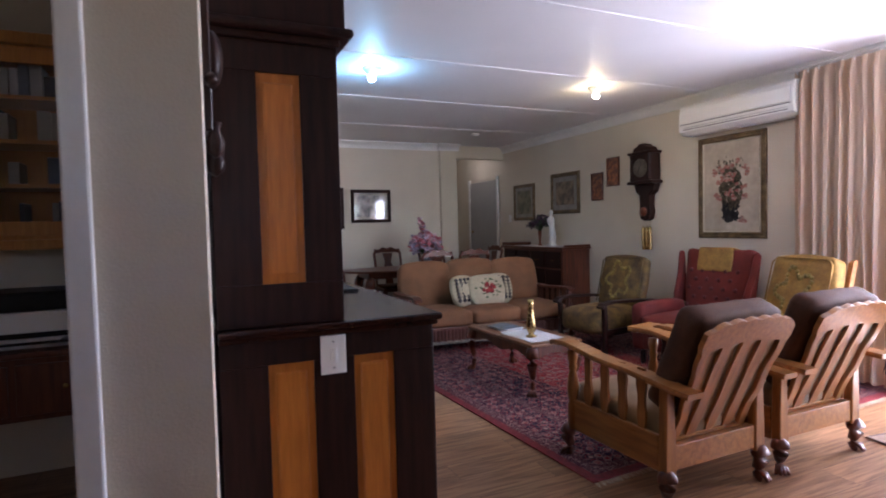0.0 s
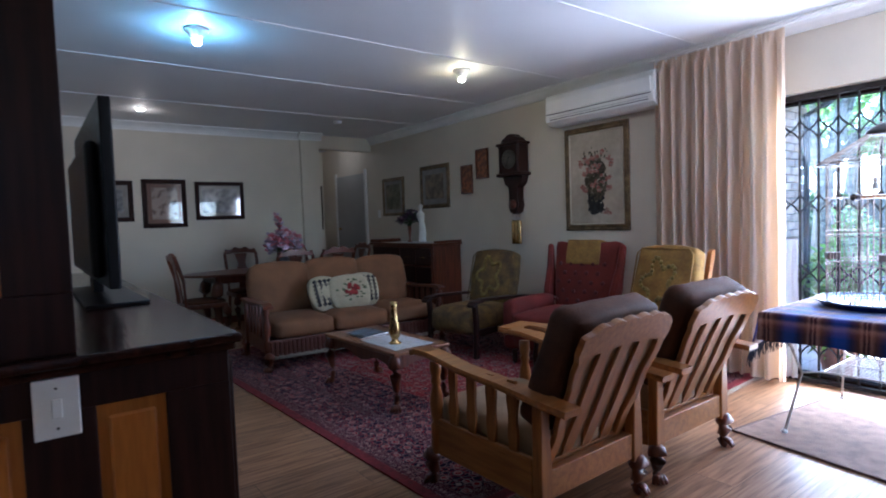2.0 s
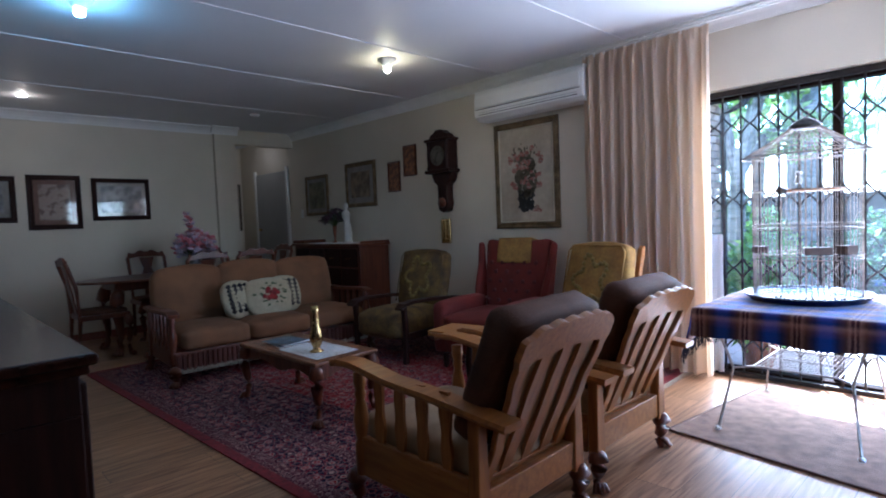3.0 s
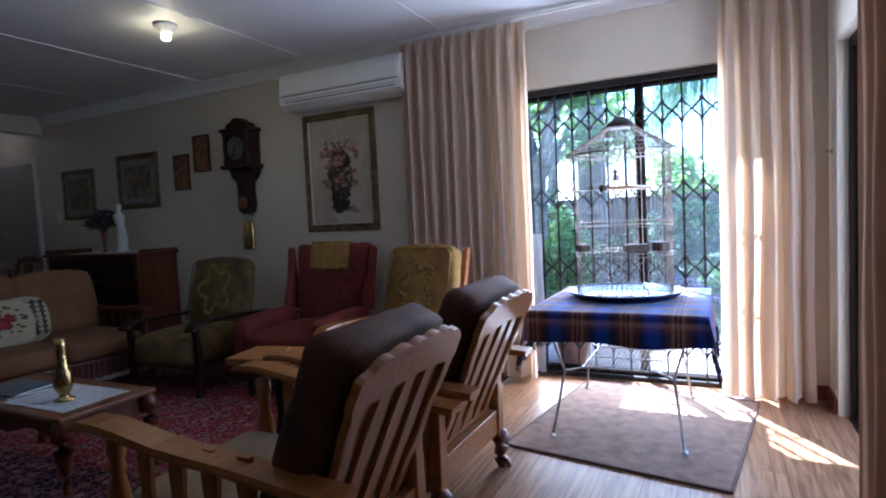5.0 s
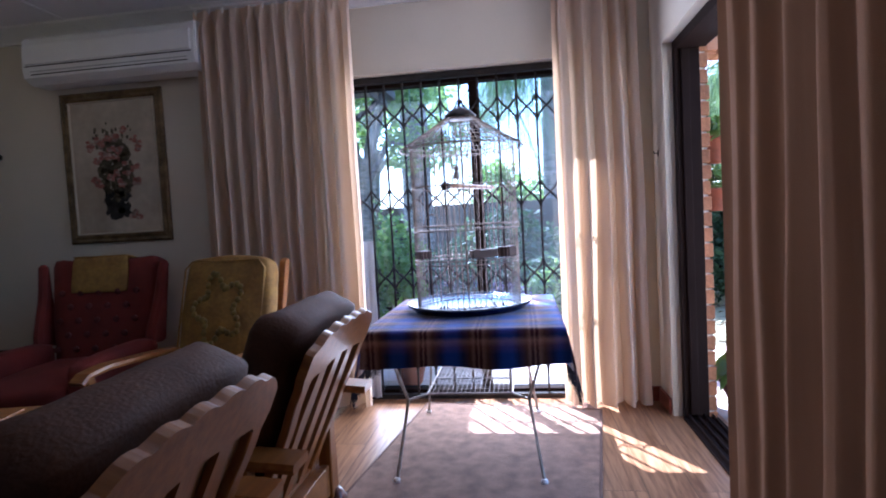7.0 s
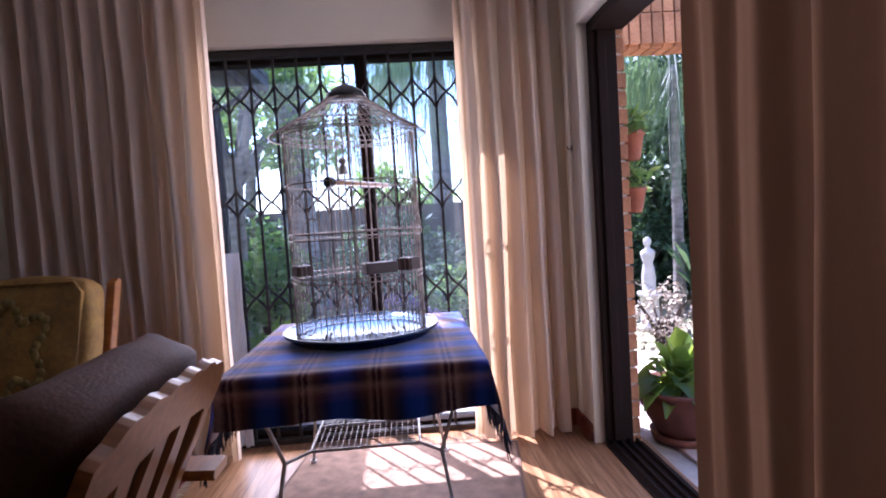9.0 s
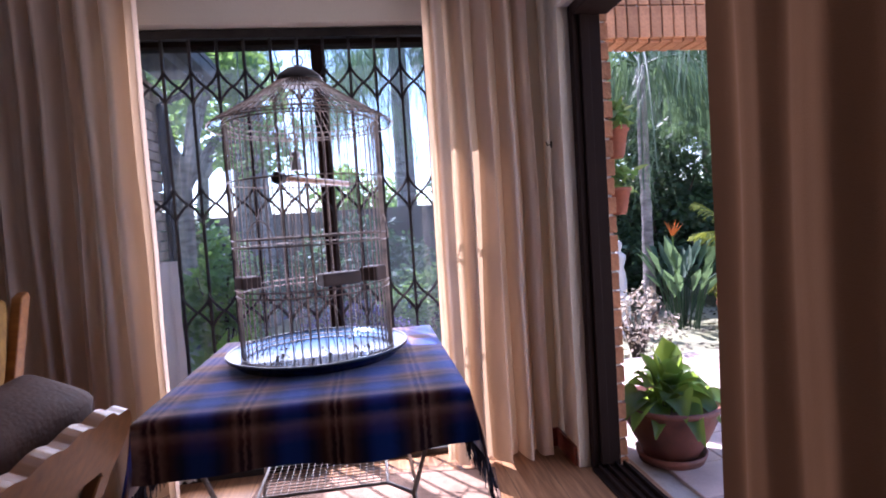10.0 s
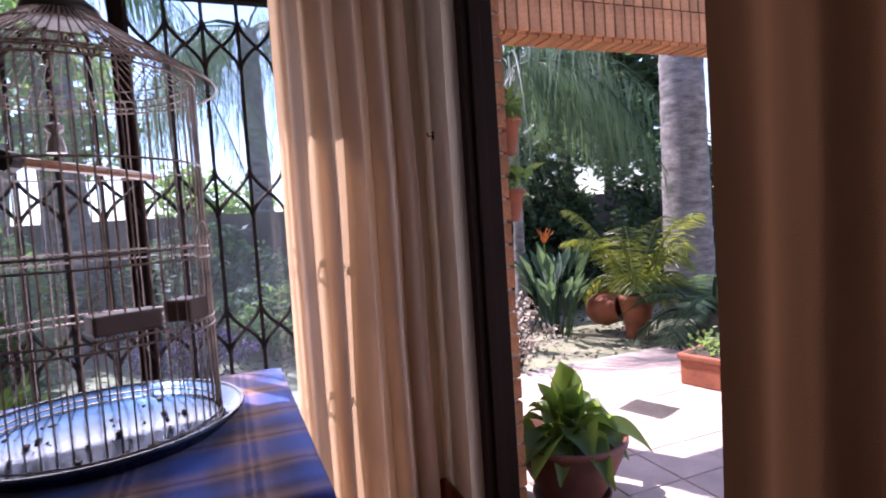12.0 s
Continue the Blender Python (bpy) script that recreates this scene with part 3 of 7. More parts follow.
M_PLAID = plaid("plaid_wool")
TX, TY, TZ = 6.26, 3.02, 0.690
HX, HY = 0.475, 0.425
table = thing("wire_table", "light metal wire-leg table with a mesh shelf", "table", (TX, TY, 0))
part("tabletop", bm_box(-HX, HX, -HY, HY, TZ - 0.02, TZ, 0.006), M_DARK, table)
M_LEG = material("painted_rod", (0.50, 0.45, 0.40), 0.4, metal=0.6, scale=20, vary=0.2)
for sx in (-1, 1):
    for sy in (-1, 1):
        leg = part("leg", bm_tube([(sx * 0.40, sy * 0.37, TZ - 0.02), (sx * 0.335, sy * 0.275, 0.345), (sx * 0.44, sy * 0.325, 0.008)], 0.008, 8), M_LEG, table)
        part("foot_cap", bm_lathe([(0.014, 0), (0.016, 0.008), (0.009, 0.018)], 10, m=Matrix.Translation((sx * 0.44, sy * 0.325, 0.0125))), M_WHITE, leg, "white plastic foot cap")
b = bmesh.new()
for sx in (-1, 1):
    for sy in (-1, 1):
        bm_tube([(sx * 0.335, sy * 0.275, 0.345), (sx * 0.25, sy * 0.20, 0.345)], 0.006, 6, b)
bm_tube([(-0.25, -0.20, 0.345), (0.25, -0.20, 0.345), (0.25, 0.20, 0.345), (-0.25, 0.20, 0.345)], 0.006, 6, b, closed=True)
bm_tube([(0, -0.20, 0.345), (0, 0.20, 0.345)], 0.005, 6, b)
shelf = part("shelf_frame", b, M_LEG, table)
b = bmesh.new()
for k in range(24):
    bm_tube([(-0.25 + k * 0.5 / 23, -0.2, 0.345), (-0.25 + k * 0.5 / 23, 0.2, 0.345)], 0.0016, 4, b)
for k in range(19):
    bm_tube([(-0.25, -0.2 + k * 0.4 / 18, 0.345), (0.25, -0.2 + k * 0.4 / 18, 0.345)], 0.0016, 4, b)
part("mesh", b, M_LEG, shelf)

# the cloth: lies on the top, hangs over the edges
b = bmesh.new()
uvl = b.loops.layers.uv.new("UVMap")
NU, NV = 76, 72
FX, BX, SY = 0.155, 0.03, 0.19
flat = {}
for i in range(NU + 1):
    for j in range(NV + 1):
        u = -HX - FX + (2 * HX + FX + BX) * i / NU
        v = -HY - SY + 2 * (HY + SY) * j / NV
        dx = max(0.0, abs(u) - HX)
        dy = max(0.0, abs(v) - HY)
        drop = max(dx, dy) if min(dx, dy) == 0 else math.hypot(dx, dy) * 0.98
        x = max(-HX, min(HX, u)) + math.copysign(0.014 + 0.10 * dx, u) * (1 if dx else 0)
        y = max(-HY, min(HY, v)) + math.copysign(0.014 + 0.10 * dy, v) * (1 if dy else 0)
        if dx and dy:
            x += math.copysign(0.10 * dy, u)
            y += math.copysign(0.10 * dx, v)
        w = 0.010 * math.sin(17 * v + 3 * u) * min(1, dx * 8) + 0.004 * noise.noise(Vector((u * 7, v * 7, 1)))
        z = TZ + 0.004 - drop + 0.003 * noise.noise(Vector((u * 5, v * 5, 4))) * (1 if drop == 0 else 0) + (0.008 * math.sin(11 * v) if i == 0 else 0)
        if drop:
            z = max(z, 0.30)
        vt = b.verts.new((x - (w if dx else 0), y + (0.010 * math.sin(15 * u) * min(1, dy * 8) if dy else 0), max(z, TZ + 0.0025) if not drop else z))
        flat[i, j] = (vt, u, v)
for i in range(NU):
    for j in range(NV):
        q = [flat[i, j], flat[i + 1, j], flat[i + 1, j + 1], flat[i, j + 1]]
        f = b.faces.new([p[0] for p in q])
        for loop, p in zip(f.loops, q):
            loop[uvl].uv = (p[2] + 1.02, p[1] + 0.66)
ends = [[flat[i, j][0].co.copy() for i in range(NU + 1)] for j in (0, NV)]
cloth = thing("plaid_blanket", "blue and brown plaid wool blanket with fringe draped over table", "blanket", (TX, TY, 0))
part("blanket_cloth", b, M_PLAID, cloth, smooth=True)
rnd = random.Random(5)
M_FRINGE = material("fringe_wool", (0.02, 0.017, 0.03), 0.95)
for row, sy in ((ends[0], -1), (ends[1], 1)):
    fr = bmesh.new()
    for p, q in zip(row, row[1:]):
        for k in range(2):
            a = p.lerp(q, k / 2)
            bm_tube([a, a + Vector((rnd.uniform(-0.01, 0.01), sy * rnd.uniform(0.0, 0.012), -0.045)), a + Vector((rnd.uniform(-0.016, 0.016), sy * rnd.uniform(0.0, 0.02), -rnd.uniform(0.075, 0.10)))], [0.0035, 0.003, 0.001], 3, fr)
    tagged(part("fringe", fr, M_FRINGE, cloth, "dark knotted fringe"), kind="stuff")

CX, CY, CZ = 6.325, 3.03, TZ + 0.012
tray = thing("round_tray", "round dark-rimmed metal tray with spilt seed under the cage", "tray", (CX, CY, CZ))
part("dish", bm_lathe([(0.0, 0.0), (0.285, 0.0), (0.315, 0.030), (0.318, 0.033), (0.311, 0.034), (0.283, 0.006), (0.0, 0.005)], 56), material("tray_metal", (0.05, 0.125, 0.26), 0.14, metal=1.0, scale=7, vary=0.2, bump=0.05), tray, smooth=True)
b = bmesh.new()
bm_tube([(0.316 * math.cos(a), 0.316 * math.sin(a), 0.033) for a in [2 * math.pi * k / 56 for k in range(56)]], 0.006, 6, b, closed=True)
part("rim", b, material("tray_rim", (0.02, 0.03, 0.05), 0.3, metal=0.5), tray, "dark rolled rim")
sd = bmesh.new()
for k in range(70):
    a, r = rnd.uniform(0, 6.283), 0.27 * math.sqrt(rnd.random())
    s = rnd.choice((0.0015, 0.002, 0.0025, 0.004, 0.006, 0.009))
    bm_box(r * math.cos(a) - s, r * math.cos(a) + s, r * math.sin(a) - s * 0.6, r * math.sin(a) + s * 0.6, 0.0055, 0.0055 + s * 0.8, bm=sd)
tagged(part("seed", sd, material("bird_seed", (0.10, 0.07, 0.05), 0.9), tray), "scattered dark bird seed and husks", "", "", "stuff")

cage = thing("bird_cage", "tall round wire bird cage with a flared roof, empty", "bird cage", (CX, CY, CZ + 0.006))
R, ZE, ZT = 0.265, 0.835, 0.985
NW = 60
wire = bm_tube([(R, 0, 0.0), (R, 0, ZE)], 0.0021, 4)
w0 = part("wire", wire, M_WIRE, cage)
for k in range(1, NW):
    o = new("wire", w0.data)
    o.parent = cage
    o.matrix_basis = pose(0, 0, 0, 0, 0, 360 * k / NW)
prof = [(0.318, ZE - 0.022), (0.295, ZE - 0.004), (0.25, ZE + 0.022), (0.18, ZE + 0.065), (0.12, ZE + 0.105), (0.075, ZT - 0.012)]
rw = part("roof_wire", bm_tube([(r, 0, z) for r, z in prof], 0.0018, 4), M_WIRE, cage)
for k in range(1, 72):
    o = new("roof_wire", rw.data)
    o.parent = cage
    o.matrix_basis = pose(0, 0, 0, 0, 0, 5 * k)


def ring(name, r, z, rad, parent, mat):
    b = bmesh.new()
    bm_tube([(r * math.cos(2 * math.pi * k / 48), r * math.sin(2 * math.pi * k / 48), z) for k in range(48)], rad, 5, b, closed=True)
    return part(name, b, mat, parent)


for z in (0.004, 0.02, 0.235, 0.255, 0.40, 0.425, 0.62, ZE - 0.02, ZE):
    ring("hoop", R + 0.002, z, 0.0026, cage, M_WIRE)
ring("roof_hoop", 0.318, ZE - 0.022, 0.0026, cage, M_WIRE)
ring("roof_hoop", 0.25, ZE + 0.022, 0.002, cage, M_WIRE)
ring("roof_hoop", 0.14, ZE + 0.092, 0.002, cage, M_WIRE)
part("cap", bm_lathe([(0.085, ZT - 0.02), (0.08, ZT), (0.055, ZT + 0.022), (0.03, ZT + 0.035), (0.008, ZT + 0.042)], 24), M_IRON, cage, "dark metal roof cap", smooth=True)
b = bmesh.new()
bm_tube([(0.0, 0.018 * math.cos(2 * math.pi * k / 16), ZT + 0.06 + 0.018 * math.sin(2 * math.pi * k / 16)) for k in range(16)], 0.003, 5, b, closed=True)
part("hanging_ring", b, M_WIRE, cage)
part("perch", bm_tube([(-0.235, 0.06, 0.615), (0.0, -0.045, 0.618), (0.225, -0.14, 0.62)], 0.011, 8), M_OAK, cage, "pale wooden perch")
part("perch_end", bm_tube([(-0.25, 0.066, 0.615), (-0.225, 0.055, 0.615)], 0.02, 8), M_IRON, cage)
b = bmesh.new()
for k in range(14):
    bm_tube([(-0.02, 0.03, 0.94 - k * 0.016), (-0.02, 0.03 + (0.004 if k % 2 else -0.004), 0.93 - k * 0.016)], 0.003, 4, b)
toy = part("toy_chain", b, M_WIRE, cage)
part("toy_bell", bm_lathe([(0.028, 0.64), (0.026, 0.665), (0.02, 0.69), (0.012, 0.70), (0.026, 0.715), (0.024, 0.73), (0.006, 0.74)], 14, m=Matrix.Translation((-0.02, 0.03, 0.21)) @ Matrix.Scale(0.7, 4)), M_LEG, toy, "small hanging toy")
for a0, w, h in ((205, 0.13, 0.042), (243, 0.08, 0.05), (120, 0.08, 0.04)):
    m = pose(0, 0, 0, 0, 0, a0) @ Matrix.Translation((R - 0.03, 0, 0.285))
    cup = part("seed_cup", bm_box(-0.03, 0.036, -w / 2, w / 2, -h / 2, h / 2, 0.006), material("cup_plastic", (0.10, 0.06, 0.04), 0.6), cage, "brown plastic seed cup in the side")
    cup.matrix_basis = m
for a0 in (150, 255):
    b = bmesh.new()
    for k in range(13):
        a = math.pi * k / 12
        p = (0.055 * math.cos(a), 0.40 + 0.085 * math.sin(a))
        q = (0.055 * math.cos(a + math.pi / 12), 0.40 + 0.085 * math.sin(a + math.pi / 12))
        if k < 12:
            j = pose(0, 0, 0, 0, 0, a0)
            bm_tube([j @ Vector((R + 0.004, p[0], p[1])), j @ Vector((R + 0.004, q[0], q[1]))], 0.0022, 4, b)
    part("door_arch", b, M_WIRE, cage, "arched wire cage door")

# ---- living room furniture ----
def rug_material(name, ground, flower, cell):
    """Oriental pile: rosettes with cream outlines and fine scrolls on a dark ground."""
    mat = bpy.data.materials.new(name)
    mat.use_nodes = True
    n, l = mat.node_tree.nodes, mat.node_tree.links
    b = n["Principled BSDF"]
    b.inputs["Roughness"].default_value, b.inputs["Specular IOR Level"].default_value = 0.95, 0.1
    co = n.new("ShaderNodeTexCoord")
    vo, vf, nz = n.new("ShaderNodeTexVoronoi"), n.new("ShaderNodeTexVoronoi"), n.new("ShaderNodeTexNoise")
    vo.inputs["Scale"].default_value, vf.inputs["Scale"].default_value, nz.inputs["Scale"].default_value = cell, cell * 2.1, 300
    vo.inputs["Randomness"].default_value = 0.55
    vf.feature = "DISTANCE_TO_EDGE"
    for q in (vo, vf, nz):
        l.new(co.outputs["Object"], q.inputs["Vector"])
    cr, cf = n.new("ShaderNodeValToRGB"), n.new("ShaderNodeValToRGB")
    cream = (0.36, 0.23, 0.18)
    cols = [(0.0, cream), (0.09, flower), (0.24, cream), (0.31, ground), (0.46, flower), (0.52, ground)]
    while len(cr.color_ramp.elements) < len(cols):
        cr.color_ramp.elements.new(0.5)
    for e, (p, c) in zip(cr.color_ramp.elements, cols):
        e.position, e.color = p, (*c, 1)
    cr.color_ramp.interpolation = "CONSTANT"
    l.new(vo.outputs["Distance"], cr.inputs[0])
    cf.color_ramp.elements[0].position, cf.color_ramp.elements[1].position = 0.045, 0.075
    cf.color_ramp.elements[0].color, cf.color_ramp.elements[1].color = (0.75, 0.75, 0.75, 1), (0, 0, 0, 1)
    mx = n.new("ShaderNodeMix")
    mx.data_type = "RGBA"
    mx.inputs[7].default_value = (0.30, 0.17, 0.15, 1)
    l.new(vf.outputs[0], cf.inputs[0]), l.new(cf.outputs[0], mx.inputs[0])
    l.new(cr.outputs[0], mx.inputs[6]), l.new(mx.outputs[2], b.inputs["Base Color"])
    bp = n.new("ShaderNodeBump")
    bp.inputs["Strength"].default_value, bp.inputs["Distance"].default_value = 0.4, 0.004
    l.new(nz.outputs[0], bp.inputs["Height"]), l.new(bp.outputs[0], b.inputs["Normal"])
    return mat


NAVY, MADDER = (0.014, 0.009, 0.026), (0.20, 0.012, 0.018)
M_RUG = rug_material("rug_pile", NAVY, MADDER, 13)
M_RUGCENTRE = rug_material("rug_red_pile", MADDER, NAVY, 11)
M_RUGRED = material("rug_red_border", (0.27, 0.016, 0.02), 0.95, scale=30, vary=0.25, bump=0.3, bump_scale=280)
M_RUGNAVY = rug_material("rug_band_pile", (0.07, 0.012, 0.022), NAVY, 24)
RW, RL = 3.02, 4.1
rug = thing("oriental_rug", "dark red and navy oriental rug with plain red border and fringe", "rug", (3.86, 3.83, 0.0), 2.2)


def frame_strip(o, i, z):
    """One closed flat band round the rug, from o to i inside its edge."""
    b = bmesh.new()
    loops = []
    for q, h in ((o, 0), (o, z), (i, z), (i, 0)):
        loops.append([b.verts.new(v) for v in ((q, q, h), (RW - q, q, h), (RW - q, RL - q, h), (q, RL - q, h))])
    for lo, hi in zip(loops, loops[1:] + loops[:1]):
        for k in range(4):
            b.faces.new((lo[k], lo[(k + 1) % 4], hi[(k + 1) % 4], hi[k]))
    return b


part("outer_border", frame_strip(0.0, 0.06, 0.009), M_RUGRED, rug, "plain red border")
part("navy_band", frame_strip(0.06, 0.15, 0.0092), M_RUGNAVY, rug, "navy figured band")
part("main_band", frame_strip(0.15, 0.38, 0.009), M_RUG, rug)
part("inner_band", frame_strip(0.38, 0.45, 0.0092), M_RUGNAVY, rug)
part("field", frame_strip(0.45, 0.86, 0.009), M_RUG, rug)
part("centre_field", bm_box(0.86, RW - 0.86, 0.86, RL - 0.86, 0, 0.009), M_RUGCENTRE, rug, "red centre field")
b = bmesh.new()
rnd = random.Random(8)
for k in range(230):
    x = RW * (k + 0.5) / 230
    for y, s in ((0, -1), (RL, 1)):
        bm_tube([(x, y, 0.004), (x + rnd.uniform(-0.012, 0.012), y + s * rnd.uniform(0.03, 0.05), 0.002)], 0.0022, 3, b)
tagged(part("fringe", b, M_CREAM, rug, "short cream fringe"), kind="stuff")


def cabriole(x, y, h, sx, sy, parent, mat, size=1.0):
    """A curved leg with a claw foot, bulging towards (sx, sy)."""
    d = Vector((sx, sy, 0)).normalized() * size
    shape = ((1.0, 0.0, 0.034), (0.92, 0.016, 0.043), (0.80, 0.030, 0.044), (0.66, 0.030, 0.037), (0.52, 0.020, 0.029), (0.38, 0.009, 0.023), (0.25, 0.006, 0.019), (0.14, 0.014, 0.018), (0.06, 0.026, 0.022), (0.02, 0.030, 0.020))
    pts = [Vector((x, y, max(0.01, h * f))) + d * e for f, e, r in shape]
    leg = part("leg", bm_tube(pts, [r * size for f, e, r in shape], 12), mat, parent, smooth=True)
    b = bmesh.new()
    for a in (-0.7, -0.23, 0.23, 0.7):
        e = Vector((d.x * math.cos(a) - d.y * math.sin(a), d.x * math.sin(a) + d.y * math.cos(a), 0))
        c = Vector((x, y, 0)) + d * 0.02
        bm_tube([c + Vector((0, 0, 0.04 * size)), c + e * 0.03 + Vector((0, 0, 0.034 * size)), c + e * 0.05 + Vector((0, 0, 0.008))], [0.012 * size, 0.0135 * size, 0.008 * size], 6, b)
    part("claw_foot", b, mat, leg, smooth=True)
    return leg


def wavy_slat(w, h, t, seed, swell=0.16):
    """A shaped upright slat: outline in x-z, thickness along y."""
    n = 14
    left, right = [], []
    for k in range(n + 1):
        f = k / n
        q = w / 2 * (1 - swell * math.cos(4 * math.pi * f) - swell * 0.6 * math.sin(2 * math.pi * f + seed))
        left.append((-q, h * f))
        right.append((q, h * f))
    return bm_plate(right + left[::-1], t)


M_TAN = material("tan_cloth", (0.42, 0.29, 0.165), 0.9, scale=6, vary=0.15, bump=0.15, bump_scale=200)


def morris_chair(label, at, turn):
    """A slat-backed oak armchair with claw feet and loose brown cushions; it faces +y."""
    c = thing("morris_armchair", label, "armchair", at, turn, "pair of slat-back armchairs")
    zr = 0.165
    for sx in (-1, 1):
        cabriole(sx * 0.305, -0.335, zr, sx * 0.8, -1, c, M_MAHOG)
        cabriole(sx * 0.305, 0.335, zr, sx * 0.5, 1, c, M_MAHOG)
    part("back_rail", bm_box(-0.285, 0.285, -0.355, -0.325, zr + 0.01, zr + 0.125, 0.005), M_OAK, c)
    part("front_rail", bm_box(-0.285, 0.285, 0.325, 0.355, zr, zr + 0.125, 0.005), M_OAK, c)
    for sx in (-1, 1):
        part("side_rail", bm_box(sx * 0.305 - 0.014, sx * 0.305 + 0.014, -0.30, 0.305, zr - 0.005, zr + 0.165, 0.005), M_OAK, c)
        # posts
        b = bm_plate([(-0.032, zr - 0.005), (0.036, zr - 0.005), (0.034, 0.30), (0.026, 0.44), (0.024, 0.575), (-0.024, 0.575), (-0.026, 0.44), (-0.030, 0.30)], 0.05, m=Matrix.Translation((sx * 0.305, -0.365, 0)), bevel=0.004)
        part("back_post", b, M_OAKV, c)
        part("front_post", bm_lathe([(0.030, zr), (0.031, 0.30), (0.022, 0.315), (0.030, 0.35), (0.034, 0.40), (0.028, 0.45), (0.018, 0.49), (0.026, 0.51), (0.020, 0.53), (0.028, 0.56), (0.028, 0.605)], 14, m=Matrix.Translation((sx * 0.305, 0.325, 0))), M_OAKV, c, smooth=True)
        for k in range(4):
            s = part("arm_slat", wavy_slat(0.05, 0.30, 0.014, k), M_OAKV, c)
            s.matrix_basis = Matrix.Translation((sx * 0.305 + 0.007, -0.19 + k * 0.128, zr + 0.155)) @ pose(0, 0, 0, 0, 0, 90)
        path = [(-0.51, 0.567), (-0.40, 0.575), (-0.28, 0.588), (-0.15, 0.600), (-0.02, 0.606), (0.10, 0.614), (0.22, 0.632), (0.33, 0.646), (0.42, 0.644), (0.455, 0.632)]
        secs = [(-0.045, -0.013), (-0.05, 0), (-0.045, 0.013), (0.045, 0.013), (0.05, 0), (0.045, -0.013)]
        b = bm_sweep(path, secs)
        arm = part("arm", b, M_OAK, c)
        arm.matrix_basis = Matrix.Translation((sx * 0.318, 0, 0)) @ pose(0, 0, 0, 0, 0, 90)
    part("seat_deck", bm_box(-0.285, 0.285, -0.325, 0.325, zr + 0.105, zr + 0.12), M_OAK, c)
    part("seat_cushion", bm_cushion(-0.265, 0.265, -0.30, 0.36, zr + 0.122, 0.425, 0.02), M_TAN, c, "tan cloth seat cushion", smooth=True)
    # leaning back
    tilt = Matrix.Translation((0, -0.285, 0.262)) @ pose(0, 0, 0, 24)
    L = 0.70
    top = []
    for k in range(37):
        f = k / 36
        x = 0.29 - 0.58 * f
        top.append((x, L - 0.03 - 0.055 * (2 * f - 1) ** 4 + 0.012 * abs(math.sin(6.5 * math.pi * f))))
    b = bm_plate([(0.27, L - 0.20), (0.295, L - 0.14)] + top + [(-0.295, L - 0.14), (-0.27, L - 0.20), (-0.22, L - 0.155), (0.0, L - 0.135), (0.22, L - 0.155)], 0.024)
    o = part("crest_rail", b, M_OAK, c)
    o.matrix_basis = tilt @ Matrix.Translation((0, -0.012, 0))
    for sx in (-1, 1):
        n = 12
        a = [(sx * (0.245 + 0.035 * (k / n) + 0.008 * math.sin(k * 1.3)), (L - 0.17) * k / n) for k in range(n + 1)]
        z = [(x - sx * 0.052, y) for x, y in a]
        o = part("stile", bm_plate(a + z[::-1], 0.024, bevel=0.003), M_OAKV, c)
        o.matrix_basis = tilt @ Matrix.Translation((0, -0.012, 0))
    for k in range(3):
        o = part("back_slat", wavy_slat(0.062, L - 0.15, 0.015, k * 0.4, 0.08), M_OAKV, c)
        o.matrix_basis = tilt @ Matrix.Translation(((k - 1) * 0.125, -0.007, 0.01))
    o = part("lower_rail", bm_box(-0.235, 0.235, -0.010, 0.012, 0.0, 0.05, 0.004), M_OAK, c)
    o.matrix_basis = tilt
    o = part("back_cushion", bm_cushion(-0.285, 0.285, 0.036, 0.188, 0.14, L - 0.035, 0.014, cuts=10, wobble=0.007), M_LEATHER, c, "dark brown leather back cushion, creased", smooth=True)
    o.matrix_basis = tilt
    o2 = part("cushion_lining", bm_box(-0.235, 0.235, 0.011, 0.017, 0.10, L - 0.10, 0.002), M_TAN, o, "pale cloth backing of the cushion")
    return c


morris_chair("oak slat-back armchair with brown leather cushion, end of the rug", (4.295, 3.83, 0), 1.0)
morris_chair("oak slat-back armchair with brown leather cushion, nearer the window", (5.10, 3.84, 0), 0.0)


M_BROWNTOP = wood("brown_tabletop", (0.25, 0.095, 0.035), (0.14, 0.05, 0.02), 0.3, axis=1)


